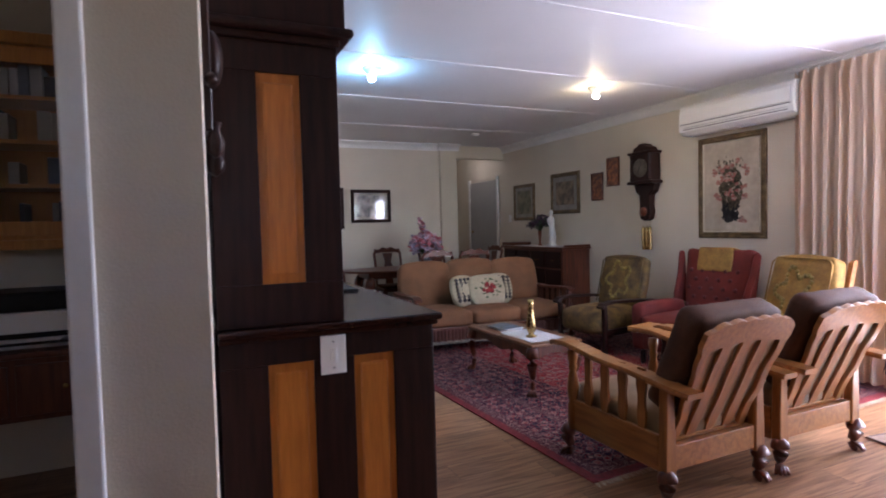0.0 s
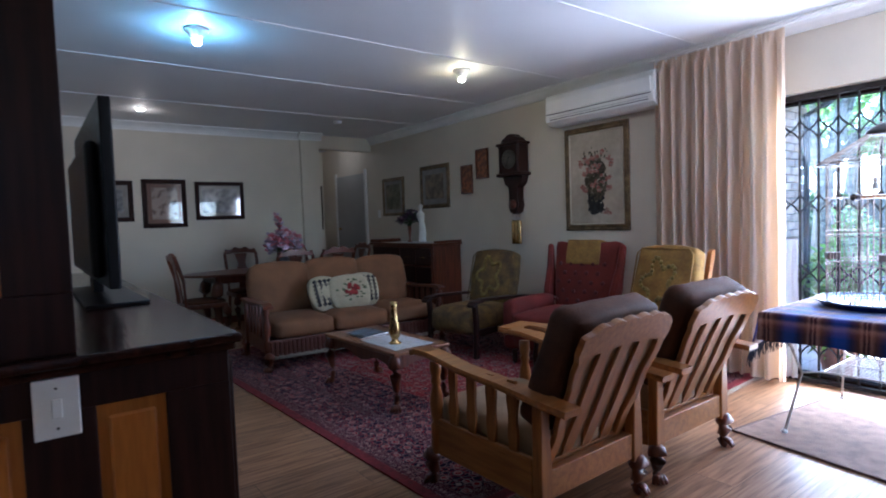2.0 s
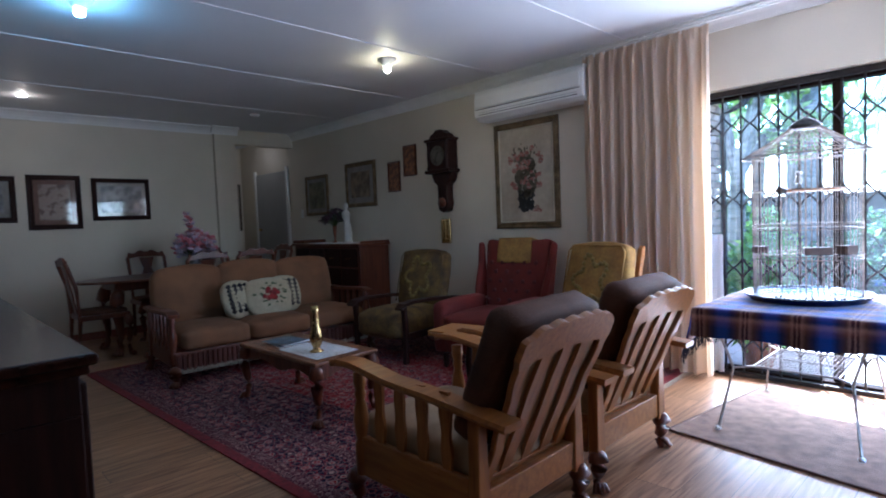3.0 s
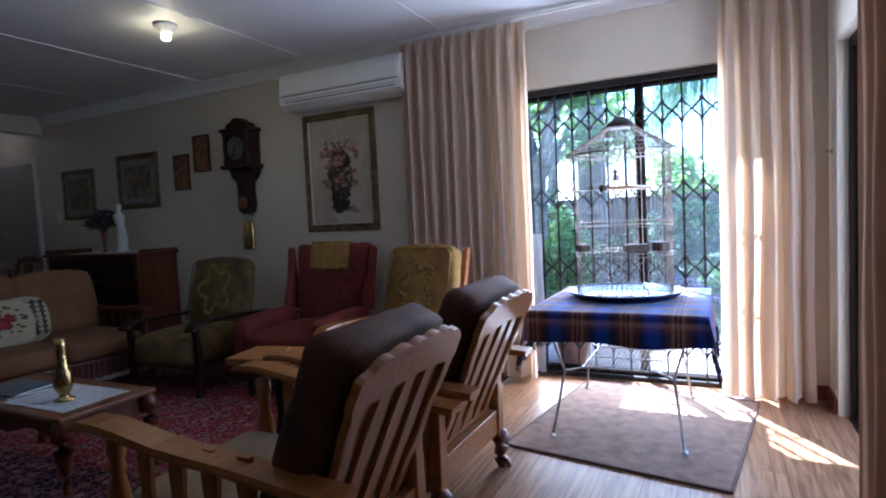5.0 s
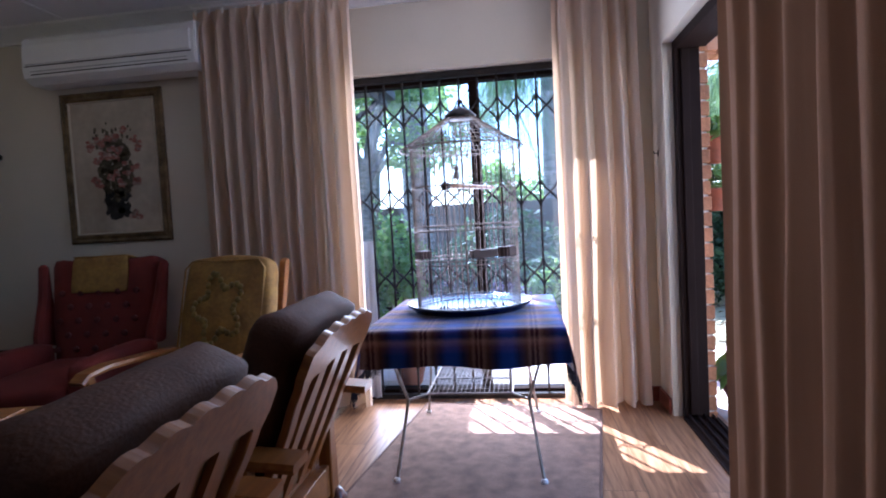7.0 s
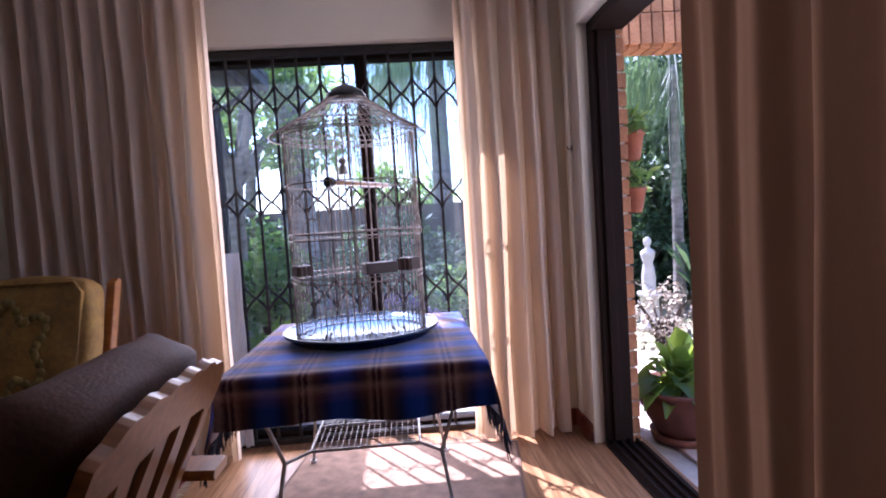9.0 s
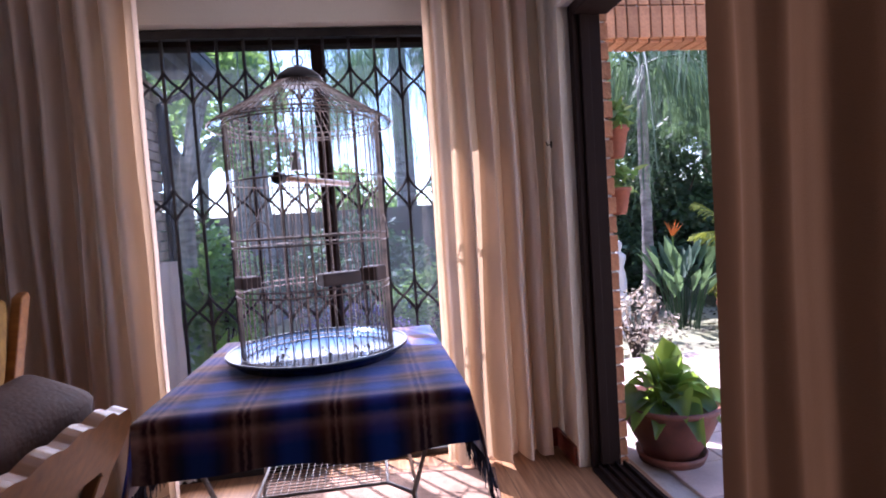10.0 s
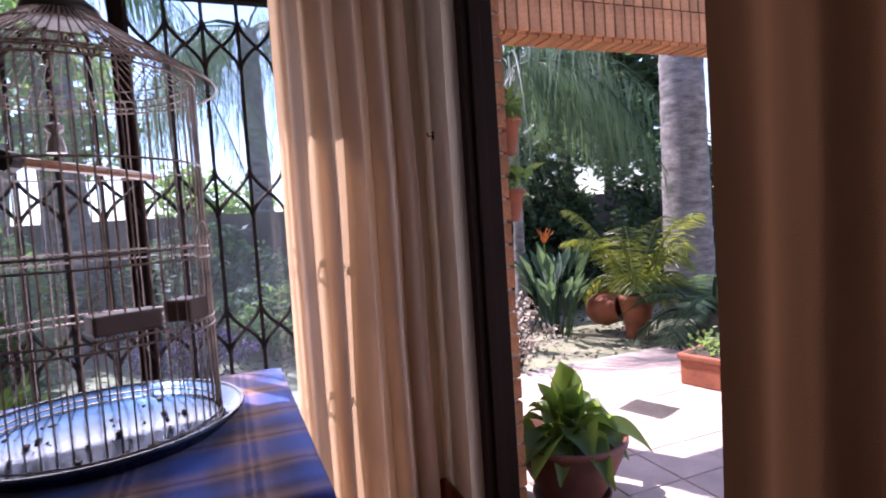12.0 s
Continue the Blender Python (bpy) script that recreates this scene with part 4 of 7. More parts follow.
def coffee_table(at, turn):
    t = thing("coffee_table", "low brown wooden coffee table with shaped apron and claw-foot legs", "coffee table", at, turn)
    w, l, h = 0.24, 0.50, 0.40
    part("tabletop", bm_box(-w, w, -l, l, h - 0.026, h, 0.009, 3), M_BROWNTOP, t)
    for sx in (-1, 1):
        out = [(-l + 0.05, h - 0.027), (l - 0.05, h - 0.027)] + [(l - 0.05 - (2 * l - 0.10) * k / 24, h - 0.105 - 0.020 * math.cos(4 * math.pi * k / 24)) for k in range(25)]
        o = part("apron", bm_plate(out, 0.016), M_MAHOG, t)
        o.matrix_basis = Matrix.Translation((sx * (w - 0.045) + 0.008, 0, 0)) @ pose(0, 0, 0, 0, 0, 90)
    for sy in (-1, 1):
        out = [(-w + 0.05, h - 0.027), (w - 0.05, h - 0.027)] + [(w - 0.05 - (2 * w - 0.10) * k / 16, h - 0.105 - 0.018 * math.cos(2 * math.pi * k / 16)) for k in range(17)]
        o = part("apron", bm_plate(out, 0.016), M_MAHOG, t)
        o.matrix_basis = Matrix.Translation((0, sy * (l - 0.045) - 0.008, 0))
    for sx in (-1, 1):
        for sy in (-1, 1):
            cabriole(sx * (w - 0.045), sy * (l - 0.05), h - 0.028, sx, sy, t, M_MAHOG, 1.05)
    return t


CT = (4.57, 5.62)
coffee_table((*CT, 0.0095), 1.5)
d = thing("lace_doily", "white crocheted lace doily on the coffee table", "doily", (CT[0] - 0.01, CT[1] - 0.19, 0.4098), 1.5)
d.scale = (0.88, 0.62, 1.0)
M_LACE = material("white_lace", (0.78, 0.77, 0.75), 0.95, scale=40, vary=0.15, bump=0.4, bump_scale=200)
b = bmesh.new()
for i in range(13):
    for j in range(27):
        if (i + j) % 2 == 0 or (i * j) % 5 == 0:
            x, y = -0.17 + i * 0.0283, -0.36 + j * 0.0277
            bm_box(x - 0.013, x + 0.013, y - 0.0125, y + 0.0125, 0, 0.002, bm=b)
for i in range(14):
    bm_box(-0.185 + i * 0.0283 - 0.003, -0.185 + i * 0.0283 + 0.003, -0.375, 0.375, 0.0, 0.0022, bm=b)
for j in range(28):
    bm_box(-0.185, 0.185, -0.375 + j * 0.0277 - 0.003, -0.375 + j * 0.0277 + 0.003, 0.0, 0.0024, bm=b)
part("lace", b, M_LACE, d)
v = thing("brass_vase", "slender polished brass bud vase on the doily", "vase", (4.52, 5.38, 0.4122))
part("vase_body", bm_lathe([(0.045, 0), (0.047, 0.006), (0.026, 0.016), (0.022, 0.03), (0.034, 0.05), (0.043, 0.085), (0.040, 0.12), (0.028, 0.17), (0.022, 0.22), (0.022, 0.26), (0.027, 0.30), (0.024, 0.30), (0.018, 0.25)], 24), M_BRASS, v, smooth=True)
for k, (dx, col) in enumerate(((0, (0.10, 0.16, 0.25)), (0.015, (0.55, 0.55, 0.5)), (-0.01, (0.2, 0.3, 0.4)))):
    mg = thing("magazine", "thin magazine stacked on the coffee table", "magazine", (4.54 + dx, 5.82 + dx, 0.4098 + k * 0.007), 8 * k - 6)
    part("pages", bm_box(-0.10, 0.10, -0.135, 0.135, 0, 0.0055), M_WHITE, mg)
    part("cover", bm_box(-0.101, 0.101, -0.136, 0.136, 0.0056, 0.0066), material("magazine_cover", col, 0.35, scale=14, vary=0.4), mg)


M_SKIRTCLOTH = material("russet_skirt_cloth", (0.14, 0.045, 0.03), 0.9, scale=6, vary=0.2, bump=0.15, bump_scale=200)


def sofa(at, turn):
    s = thing("sofa", "three-seat brown velvet sofa with carved wooden frame and tasselled skirt", "sofa", at, turn)
    W = 1.86
    for x in (-W / 2 + 0.05, W / 2 - 0.05):
        cabriole(x, -0.40, 0.14, math.copysign(1, x), -1, s, M_MAHOG, 1.1)
        cabriole(x, 0.38, 0.14, math.copysign(1, x), 1, s, M_MAHOG, 1.1)
    part("seat_frame", bm_box(-W / 2 + 0.03, W / 2 - 0.03, -0.42, 0.42, 0.14, 0.27, 0.01), M_MAHOG, s)
    pleat = part("skirt_pleat", bm_box(-0.014, 0.014, -0.437, -0.421, 0.13, 0.255, 0.004, 1), M_SKIRTCLOTH, s)
    pleat.matrix_basis = Matrix.Translation((-W / 2 + 0.06, 0, 0))
    for k in range(1, 46):
        o = new("skirt_pleat", pleat.data)
        o.parent = s
        o.matrix_basis = Matrix.Translation((-W / 2 + 0.06 + (W - 0.12) * k / 45, -0.004 * (k % 2), 0))
    b = bmesh.new()
    for k in range(150):
        x = -W / 2 + 0.05 + (W - 0.10) * k / 149
        bm_tube([(x, -0.436, 0.14), (x, -0.438, 0.105)], 0.004, 3, b)
    tagged(part("skirt_fringe", b, M_CREAM, s, "pale fringe along the skirt"), kind="stuff")
    for k in range(3):
        x0 = -W / 2 + 0.09 + k * (W - 0.18) / 3
        part("seat_cushion", bm_cushion(x0 + 0.004, x0 + (W - 0.18) / 3 - 0.004, -0.44, 0.20, 0.27, 0.43, 0.02), M_VELVET, s, smooth=True)
        o = part("back_cushion", bm_cushion(x0 - 0.01, x0 + (W - 0.18) / 3 + 0.01, -0.06, 0.11, 0.0, 0.50 + (0.015 if k == 1 else 0), 0.035), M_VELVET, s, smooth=True)
        o.matrix_basis = Matrix.Translation((0, 0.24, 0.40)) @ pose(0, 0, 0, -14)
    part("back_frame", bm_box(-W / 2 + 0.06, W / 2 - 0.06, 0.34, 0.39, 0.25, 0.78, 0.015), M_MAHOG, s)
    for sx in (-1, 1):
        x = sx * (W / 2 - 0.035)
        part("arm_post", bm_lathe([(0.03, 0.14), (0.03, 0.26), (0.02, 0.28), (0.034, 0.34), (0.036, 0.40), (0.02, 0.46), (0.028, 0.50), (0.026, 0.565)], 12, m=Matrix.Translation((x, -0.38, 0))), M_MAHOG, s, smooth=True)
        part("arm_back_post", bm_box(x - 0.025, x + 0.025, 0.28, 0.34, 0.14, 0.55, 0.005), M_MAHOG, s)
        o = part("arm", bm_sweep([(-0.45, 0.565), (-0.36, 0.585), (-0.15, 0.575), (0.1, 0.56), (0.36, 0.565)], [(-0.042, -0.014), (-0.046, 0), (-0.042, 0.014), (0.042, 0.014), (0.046, 0), (0.042, -0.014)]), M_MAHOG, s)
        o.matrix_basis = Matrix.Translation((x, 0, 0)) @ pose(0, 0, 0, 0, 0, 90)
        for k in range(5):
            o = part("arm_slat", wavy_slat(0.055, 0.30, 0.014, k), M_MAHOG, s)
            o.matrix_basis = Matrix.Translation((x + 0.007, -0.28 + k * 0.12, 0.265)) @ pose(0, 0, 0, 0, 0, 90)
    return s


sofa((5.01, 7.12, 0.009), -4.0)
M_EMB = material("embroidered_cushion", (0.54, 0.45, 0.28), 0.9, scale=26, vary=0.3, bump=0.2, bump_scale=160, second=(0.46, 0.38, 0.24))
M_EMBDARK = material("dark_thread", (0.03, 0.025, 0.03), 0.9)
M_ROSE = material("red_thread", (0.38, 0.03, 0.025), 0.9, scale=30, vary=0.3)
M_LEAFTHREAD = material("green_thread", (0.10, 0.13, 0.06), 0.9)


def pillow(label, at, lean, turn, w, h, rose):
    p = thing("cushion", label, "cushion", at, turn, "sofa cushions")
    t = pose(0, 0, 0, lean)
    o = part("cover", bm_cushion(-w / 2, w / 2, -0.05, 0.05, 0, h, 0.035), M_EMB, p, smooth=True)
    o.matrix_basis = t
    rnd = random.Random(int(w * 1000))
    b, g, k0 = bmesh.new(), bmesh.new(), bmesh.new()
    if rose:
        for k in range(22):
            a, r = rnd.uniform(0, 6.3), rnd.uniform(0, 0.055)
            bm_lathe([(0.022, 0), (0.018, 0.005), (0.002, 0.007)], 6, b, Matrix.Translation((r * math.cos(a) * 1.3, -0.083, h * 0.52 + r * math.sin(a))) @ pose(0, 0, 0, 90))
        for k in range(30):
            a = rnd.uniform(0, 6.3)
            r = rnd.uniform(0.07, 0.15)
            bm_box(r * math.cos(a) * 1.05 - 0.012, r * math.cos(a) * 1.05 + 0.012, -0.084, -0.072, h * 0.52 + r * math.sin(a) * 0.75 - 0.006, h * 0.52 + r * math.sin(a) * 0.75 + 0.006, 0.003, 1, bm=g)
    for i in range(7 if rose else 5):
        for j in range(7):
            if rose:
                continue
            x, z = -w * 0.4 + i * w * 0.8 / (6 if rose else 4), h * 0.12 + j * h * 0.76 / 6
            for dx, dz in ((0.012, 0), (-0.012, 0), (0, 0.012), (0, -0.012)):
                bm_box(x + dx - 0.007, x + dx + 0.007, -0.078 + 0.03 * ((2 * x / w) ** 4), -0.055 + 0.03 * ((2 * x / w) ** 4), z + dz - 0.007, z + dz + 0.007, bm=k0)
    for nm, q, m in (("rose_motif", b, M_ROSE), ("leaf_motif", g, M_LEAFTHREAD), ("border_motif", k0, M_EMBDARK)):
        if len(q.verts):
            o = tagged(part(nm, q, m, p), kind="stuff")
            o.matrix_basis = t
        else:
            q.free()
    return p


pillow("cream cushion with a red embroidered rose on the sofa", (5.02, 6.98, 0.45), -24, -6, 0.37, 0.31, True)
pillow("cream cushion with dark embroidered crosses on the sofa", (4.79, 7.07, 0.45), -20, 10, 0.27, 0.30, False)
pillow("cream cushion with dark embroidered crosses behind another", (5.22, 7.08, 0.45), -20, -10, 0.27, 0.30, False)


def easy_chair(label, at, turn, cloth, height, frame):
    """A high-backed upholstered chair on wooden side frames; faces +y."""
    c = thing("easy_chair", label, "armchair", at, turn)
    for sx in (-1, 1):
        x = sx * 0.30
        o = part("side_frame", bm_plate([(0.36, 0.0), (0.40, 0.0), (0.385, 0.30), (0.40, 0.50), (0.36, 0.50), (0.345, 0.30)], 0.045, bevel=0.004), frame, c)
        o.matrix_basis = Matrix.Translation((x + 0.022, 0, 0)) @ pose(0, 0, 0, 0, 0, 90)
        o = part("rear_leg", bm_plate([(-0.42, 0.0), (-0.38, 0.0), (-0.27, 0.30), (-0.28, 0.5), (-0.33, 0.5), (-0.31, 0.3)], 0.045, bevel=0.004), frame, c)
        o.matrix_basis = Matrix.Translation((x + 0.022, 0, 0)) @ pose(0, 0, 0, 0, 0, 90)
        o = part("arm", bm_sweep([(-0.42, 0.485), (-0.2, 0.505), (0.05, 0.52), (0.28, 0.53), (0.40, 0.515), (0.44, 0.485)], [(-0.04, -0.013), (-0.045, 0), (-0.04, 0.013), (0.04, 0.013), (0.045, 0), (0.04, -0.013)]), frame, c)
        o.matrix_basis = Matrix.Translation((x, 0, 0)) @ pose(0, 0, 0, 0, 0, 90)
        if frame is M_OAK:
            o = part("back_upright", bm_plate([(-0.26, 0.25), (-0.22, 0.25), (-0.40, height), (-0.435, height + 0.02), (-0.445, height)], 0.04, bevel=0.003), frame, c)
            o.matrix_basis = Matrix.Translation((x * 0.93 + 0.02, -0.02, 0)) @ pose(0, 0, 0, 0, 0, 90)
        part("side_rail", bm_box(x - 0.016, x + 0.016, -0.30, 0.36, 0.20, 0.26, 0.004), frame, c)
    part("seat", bm_cushion(-0.275, 0.275, -0.28, 0.41, 0.20, 0.43, 0.03), cloth, c, smooth=True)
    o = part("backrest", bm_cushion(-0.265, 0.265, -0.07, 0.075, 0.0, height - 0.36, 0.03, cuts=10), cloth, c, smooth=True)
    o.matrix_basis = Matrix.Translation((0, -0.205, 0.40)) @ pose(0, 0, 0, 15)
    b = bmesh.new()
    hh = height - 0.36
    edge = [(-0.262, 0.08, 0.03), (-0.262, 0.08, hh - 0.06), (-0.22, 0.08, hh - 0.015), (0.22, 0.08, hh - 0.015), (0.262, 0.08, hh - 0.06), (0.262, 0.08, 0.03)]
    bm_tube(edge, 0.006, 6, b)
    q = part("piping", b, cloth, o, smooth=True)
    b = bmesh.new()
    for k in range(40):
        a = 2 * math.pi * k / 40
        r = 0.13 + 0.035 * math.cos(5 * a)
        bm_lathe([(0.02, 0), (0.016, 0.004), (0.004, 0.006)], 6, b, Matrix.Translation((r * math.cos(a), 0.103, hh * 0.52 + 1.25 * r * math.sin(a))) @ pose(0, 0, 0, -90))
    tagged(part("brocade_motif", b, M_BROC, o, "raised golden brocade medallion", smooth=True), kind="stuff")
    return c


M_BROC = material("gold_brocade_thread", (0.40, 0.27, 0.05), 0.7, scale=20, vary=0.3)
easy_chair("olive-gold brocade easy chair with curved wooden arms against the wall", (6.0, 6.20, 0.009), 98, M_OLIVE, 0.90, M_DARK)
easy_chair("mustard brocade easy chair with pale wooden frame beside the curtain", (6.12, 4.45, 0.009), 82, M_MUSTARD, 0.965, M_OAK)


def wing_chair(at, turn):
    c = thing("wing_chair", "red buttoned velvet wing chair with a yellow headrest cloth", "armchair", at, turn)
    for sx in (-1, 1):
        for y in (-0.33, 0.34):
            part("leg", bm_lathe([(0.018, 0), (0.026, 0.05), (0.022, 0.12)], 10, m=Matrix.Translation((sx * 0.28, y, 0))), M_DARK, c)
        part("armrest", bm_cushion(sx * 0.315 - 0.07, sx * 0.315 + 0.07, -0.26, 0.38, 0.12, 0.545, 0.015), M_RED, c, smooth=True)
        o = part("wing", bm_plate([(-0.14, 0.50), (0.03, 0.52), (0.015, 0.60), (-0.07, 0.80), (-0.125, 1.015), (-0.17, 1.0)], 0.06, bevel=0.018), M_RED, c)
        o.matrix_basis = Matrix.Translation((sx * 0.292 + 0.03, -0.24, 0)) @ pose(0, 0, 0, 0, 0, 90) @ pose(0, 0, 0, sx * 5)
    part("base", bm_cushion(-0.30, 0.30, -0.36, 0.38, 0.12, 0.34, 0.01), M_RED, c, smooth=True)
    part("seat_cushion", bm_cushion(-0.245, 0.245, -0.26, 0.42, 0.32, 0.45, 0.03), M_RED, c, smooth=True)
    bb = bm_cushion(-0.30, 0.30, -0.075, 0.075, 0.0, 0.70, 0.018, cuts=12)
    for v in bb.verts:
        f = max(0.0, min(1.0, v.co.z / 0.70))
        v.co.x *= 0.82 + 0.30 * f
        if f > 0.7:
            v.co.z += 0.030 * (abs(v.co.x) / 0.33) ** 3 * (f - 0.7) / 0.3
    back = part("backrest", bb, M_RED, c, smooth=True)
    back.matrix_basis = Matrix.Translation((0, -0.29, 0.32)) @ pose(0, 0, 0, 14)
    for r in range(5):
        for k in range(5 - r % 2):
            x = (k - (4 - r % 2) / 2) * 0.115
            part("button", bm_lathe([(0.020, 0), (0.018, 0.010), (0.004, 0.014)], 8, m=Matrix.Translation((x, 0.090, 0.16 + r * 0.085)) @ pose(0, 0, 0, -90)), M_DARKRED, back)
    b = bm_cushion(-0.17, 0.17, 0.086, 0.102, 0.50, 0.712, 0.004, 6)
    bm_cushion(-0.17, 0.17, -0.08, 0.10, 0.712, 0.728, 0.003, 6, bm=b)
    part("headrest_cloth", b, M_MUSTARD, back, "mustard fringed headrest cloth", smooth=True)
    return c


M_DARKRED = material("dark_red_button", (0.10, 0.012, 0.01), 0.8)
wing_chair((6.20, 5.28, 0.009), 97)

# small low table beside the armchairs
st = thing("nest_table", "small wooden occasional table with a pedestal foot", "side table", (5.17, 4.62, 0.009), 10)
part("tabletop", bm_box(-0.17, 0.17, -0.2, 0.2, 0.50, 0.522, 0.006), M_OAK, st)
part("tabletop_leaf", bm_box(-0.17, 0.10, -0.02, 0.2, 0.524, 0.536, 0.004), M_OAK, st)
part("pedestal", bm_lathe([(0.03, 0.04), (0.035, 0.12), (0.02, 0.2), (0.03, 0.32), (0.018, 0.42), (0.05, 0.50)], 14), M_DARK, st, smooth=True)
for k in range(3):
    a = 2.1 * k
    part("foot", bm_tube([(0, 0, 0.07), (0.10 * math.cos(a), 0.10 * math.sin(a), 0.05), (0.20 * math.cos(a), 0.20 * math.sin(a), 0.014)], [0.02, 0.018, 0.014], 8), M_DARK, st)

# ---- the wall unit with the television ----
wu = thing("wall_unit", "dark stained wall unit with amber wooden panels and a deep counter", "cabinet", (0, 0, 0))


def panelled(name, x0, x1, y0, y1, z0, z1, panels):
    """A carcass whose south side holds raised amber panels set in a frame."""
    body = part(name, bm_box(x0, x1, y0 + 0.016, y1, z0, z1), M_DARK, wu)
    xs = sorted({x0, x1, *[p[0] for p in panels], *[p[1] for p in panels]})
    zt, zb = max(p[3] for p in panels), min(p[2] for p in panels)
    part("rail", bm_box(x0, x1, y0, y0 + 0.0155, zt, z1, 0.003), M_DARK, body)
    part("rail", bm_box(x0, x1, y0, y0 + 0.0155, z0, zb, 0.003), M_DARK, body)
    edges = [x0] + [v for p in sorted(panels) for v in p[:2]] + [x1]
    for a, b in zip(edges[::2], edges[1::2]):
        part("stile", bm_box(a, b, y0, y0 + 0.0155, zb, zt, 0.003), M_DARK, body)
    for px0, px1, pz0, pz1 in panels:
        b = bm_box(px0, px1, y0 + 0.010, y0 + 0.0158, pz0, pz1)
        bm_box(px0 + 0.022, px1 - 0.022, y0 + 0.003, y0 + 0.0152, pz0 + 0.03, pz1 - 0.03, 0.006, 1, bm=b)
        part("panel", b, M_AMBER, body, "raised amber wooden panel")
    return body


panelled("base_cabinet", 2.125, 2.865, 3.52, 6.6, 0.0, 0.955, [(2.275, 2.425, 0.12, 0.872), (2.565, 2.712, 0.12, 0.872)])
part("counter", join(bm_box(2.12, 2.895, 3.485, 6.62, 0.975, 1.0, 0.010, 3), bm_box(2.122, 2.88, 3.50, 6.61, 0.956, 0.976, 0.006)), M_DARKTOP, wu, "polished dark counter")
panelled("upper_cabinet", 2.125, 2.535, 3.52, 3.92, 1.002, 1.93, [(2.268, 2.408, 1.14, 1.83)])
b = bm_box(2.123, 2.545, 3.50, 3.93, 1.93, 1.955, 0.005)
bm_box(2.122, 2.585, 3.465, 3.94, 1.956, 1.985, 0.012, 3, bm=b)
bm_box(2.124, 2.56, 3.49, 3.935, 1.985, 2.20, 0.004, bm=b)
part("crown", b, M_DARK, wu, "stepped dark crown moulding")
panelled("upper_cabinet", 2.125, 2.525, 6.1, 6.5, 1.002, 1.93, [(2.268, 2.408, 1.14, 1.83)])
for k in range(4):
    y0 = 4.05 + k * 0.62
    dr = part("cabinet_door", bm_box(2.866, 2.882, y0 - 0.5, y0 + 0.1, 0.08, 0.93, 0.004), M_DARK, wu)
    part("door_knob", bm_lathe([(0.008, 0), (0.014, 0.012), (0.004, 0.022)], 10, m=Matrix.Translation((2.883, y0 + 0.05, 0.6)) @ pose(0, 0, 0, 0, 90)), M_BRASS, dr)

sw = thing("light_switch", "white rocker light switch on the side of the wall unit", "light switch", (2.49, 3.517, 0.886))
part("plate", bm_box(-0.044, 0.044, -0.006, 0.0, -0.067, 0.067, 0.003), M_WHITE, sw)
part("rocker", bm_box(-0.010, 0.010, -0.010, -0.006, -0.022, 0.022, 0.002), M_WHITE, sw)
for z in (-0.045, 0.045):
    part("screw", bm_lathe([(0.003, 0), (0.003, 0.0015)], 8, m=Matrix.Translation((0, -0.006, z)) @ pose(0, 0, 0, 90)), M_IRON, sw)

tv = thing("television", "flat black television standing on the counter", "television", (2.70, 4.95, 1.0), 0)
part("screen_panel", bm_box(-0.012, 0.028, -0.60, 0.60, 0.065, 0.765, 0.006), M_BLACK, tv)
part("rear_housing", bm_box(-0.055, -0.012, -0.50, 0.50, 0.10, 0.62, 0.02), M_BLACK, tv)
part("screen_glass", bm_box(0.0285, 0.030, -0.585, 0.585, 0.085, 0.75), material("tv_glass", (0.01, 0.01, 0.012), 0.08), tv, "dark switched-off screen")
part("neck", bm_box(-0.02, 0.02, -0.08, 0.08, 0.01, 0.07, 0.005), M_BLACK, tv)
part("stand", bm_box(-0.09, 0.12, -0.60, 0.30, 0.0, 0.014, 0.006), M_BLACK, tv, "glossy black stand")

# carved ornament on the wall end
orn = thing("carved_plaque", "dark carved wooden barometer plaque hung on the wall end", "wall ornament", (2.10, 3.20, 1.70))
part("backboard", bm_plate([(-0.06, -0.13), (0.06, -0.13), (0.085, 0.0), (0.07, 0.16), (0.085, 0.30), (0.0, 0.36), (-0.085, 0.30), (-0.07, 0.16), (-0.085, 0.0)], 0.022, m=pose(0.022, 0, 0, 0, 0, 90), bevel=0.004), M_DARK, orn)
part("dial", bm_lathe([(0.075, 0), (0.072, 0.012), (0.055, 0.024), (0.03, 0.03), (0.004, 0.032)], 24, m=pose(0.022, 0.0, 0.06, 0, 90)), M_DARK, orn, "domed carved boss", smooth=True)
part("knob", bm_lathe([(0.010, 0), (0.016, 0.02), (0.012, 0.04), (0.016, 0.05), (0.004, 0.06)], 12, m=pose(0.02, -0.085, -0.02, 90)), M_DARK, orn, smooth=True)
part("knob", bm_lathe([(0.010, 0), (0.016, 0.02), (0.012, 0.04), (0.016, 0.05), (0.004, 0.06)], 12, m=pose(0.02, -0.085, 0.25, 90)), M_DARK, orn, smooth=True)
for y, z in ((-0.035, -0.145), (0.03, -0.16), (-0.005, -0.19)):
    part("pendant", bm_lathe([(0.004, -0.05), (0.02, -0.035), (0.024, -0.01), (0.012, 0.02), (0.018, 0.04)], 12, m=Matrix.Translation((0.026, y, z))), M_DARK, orn, smooth=True)

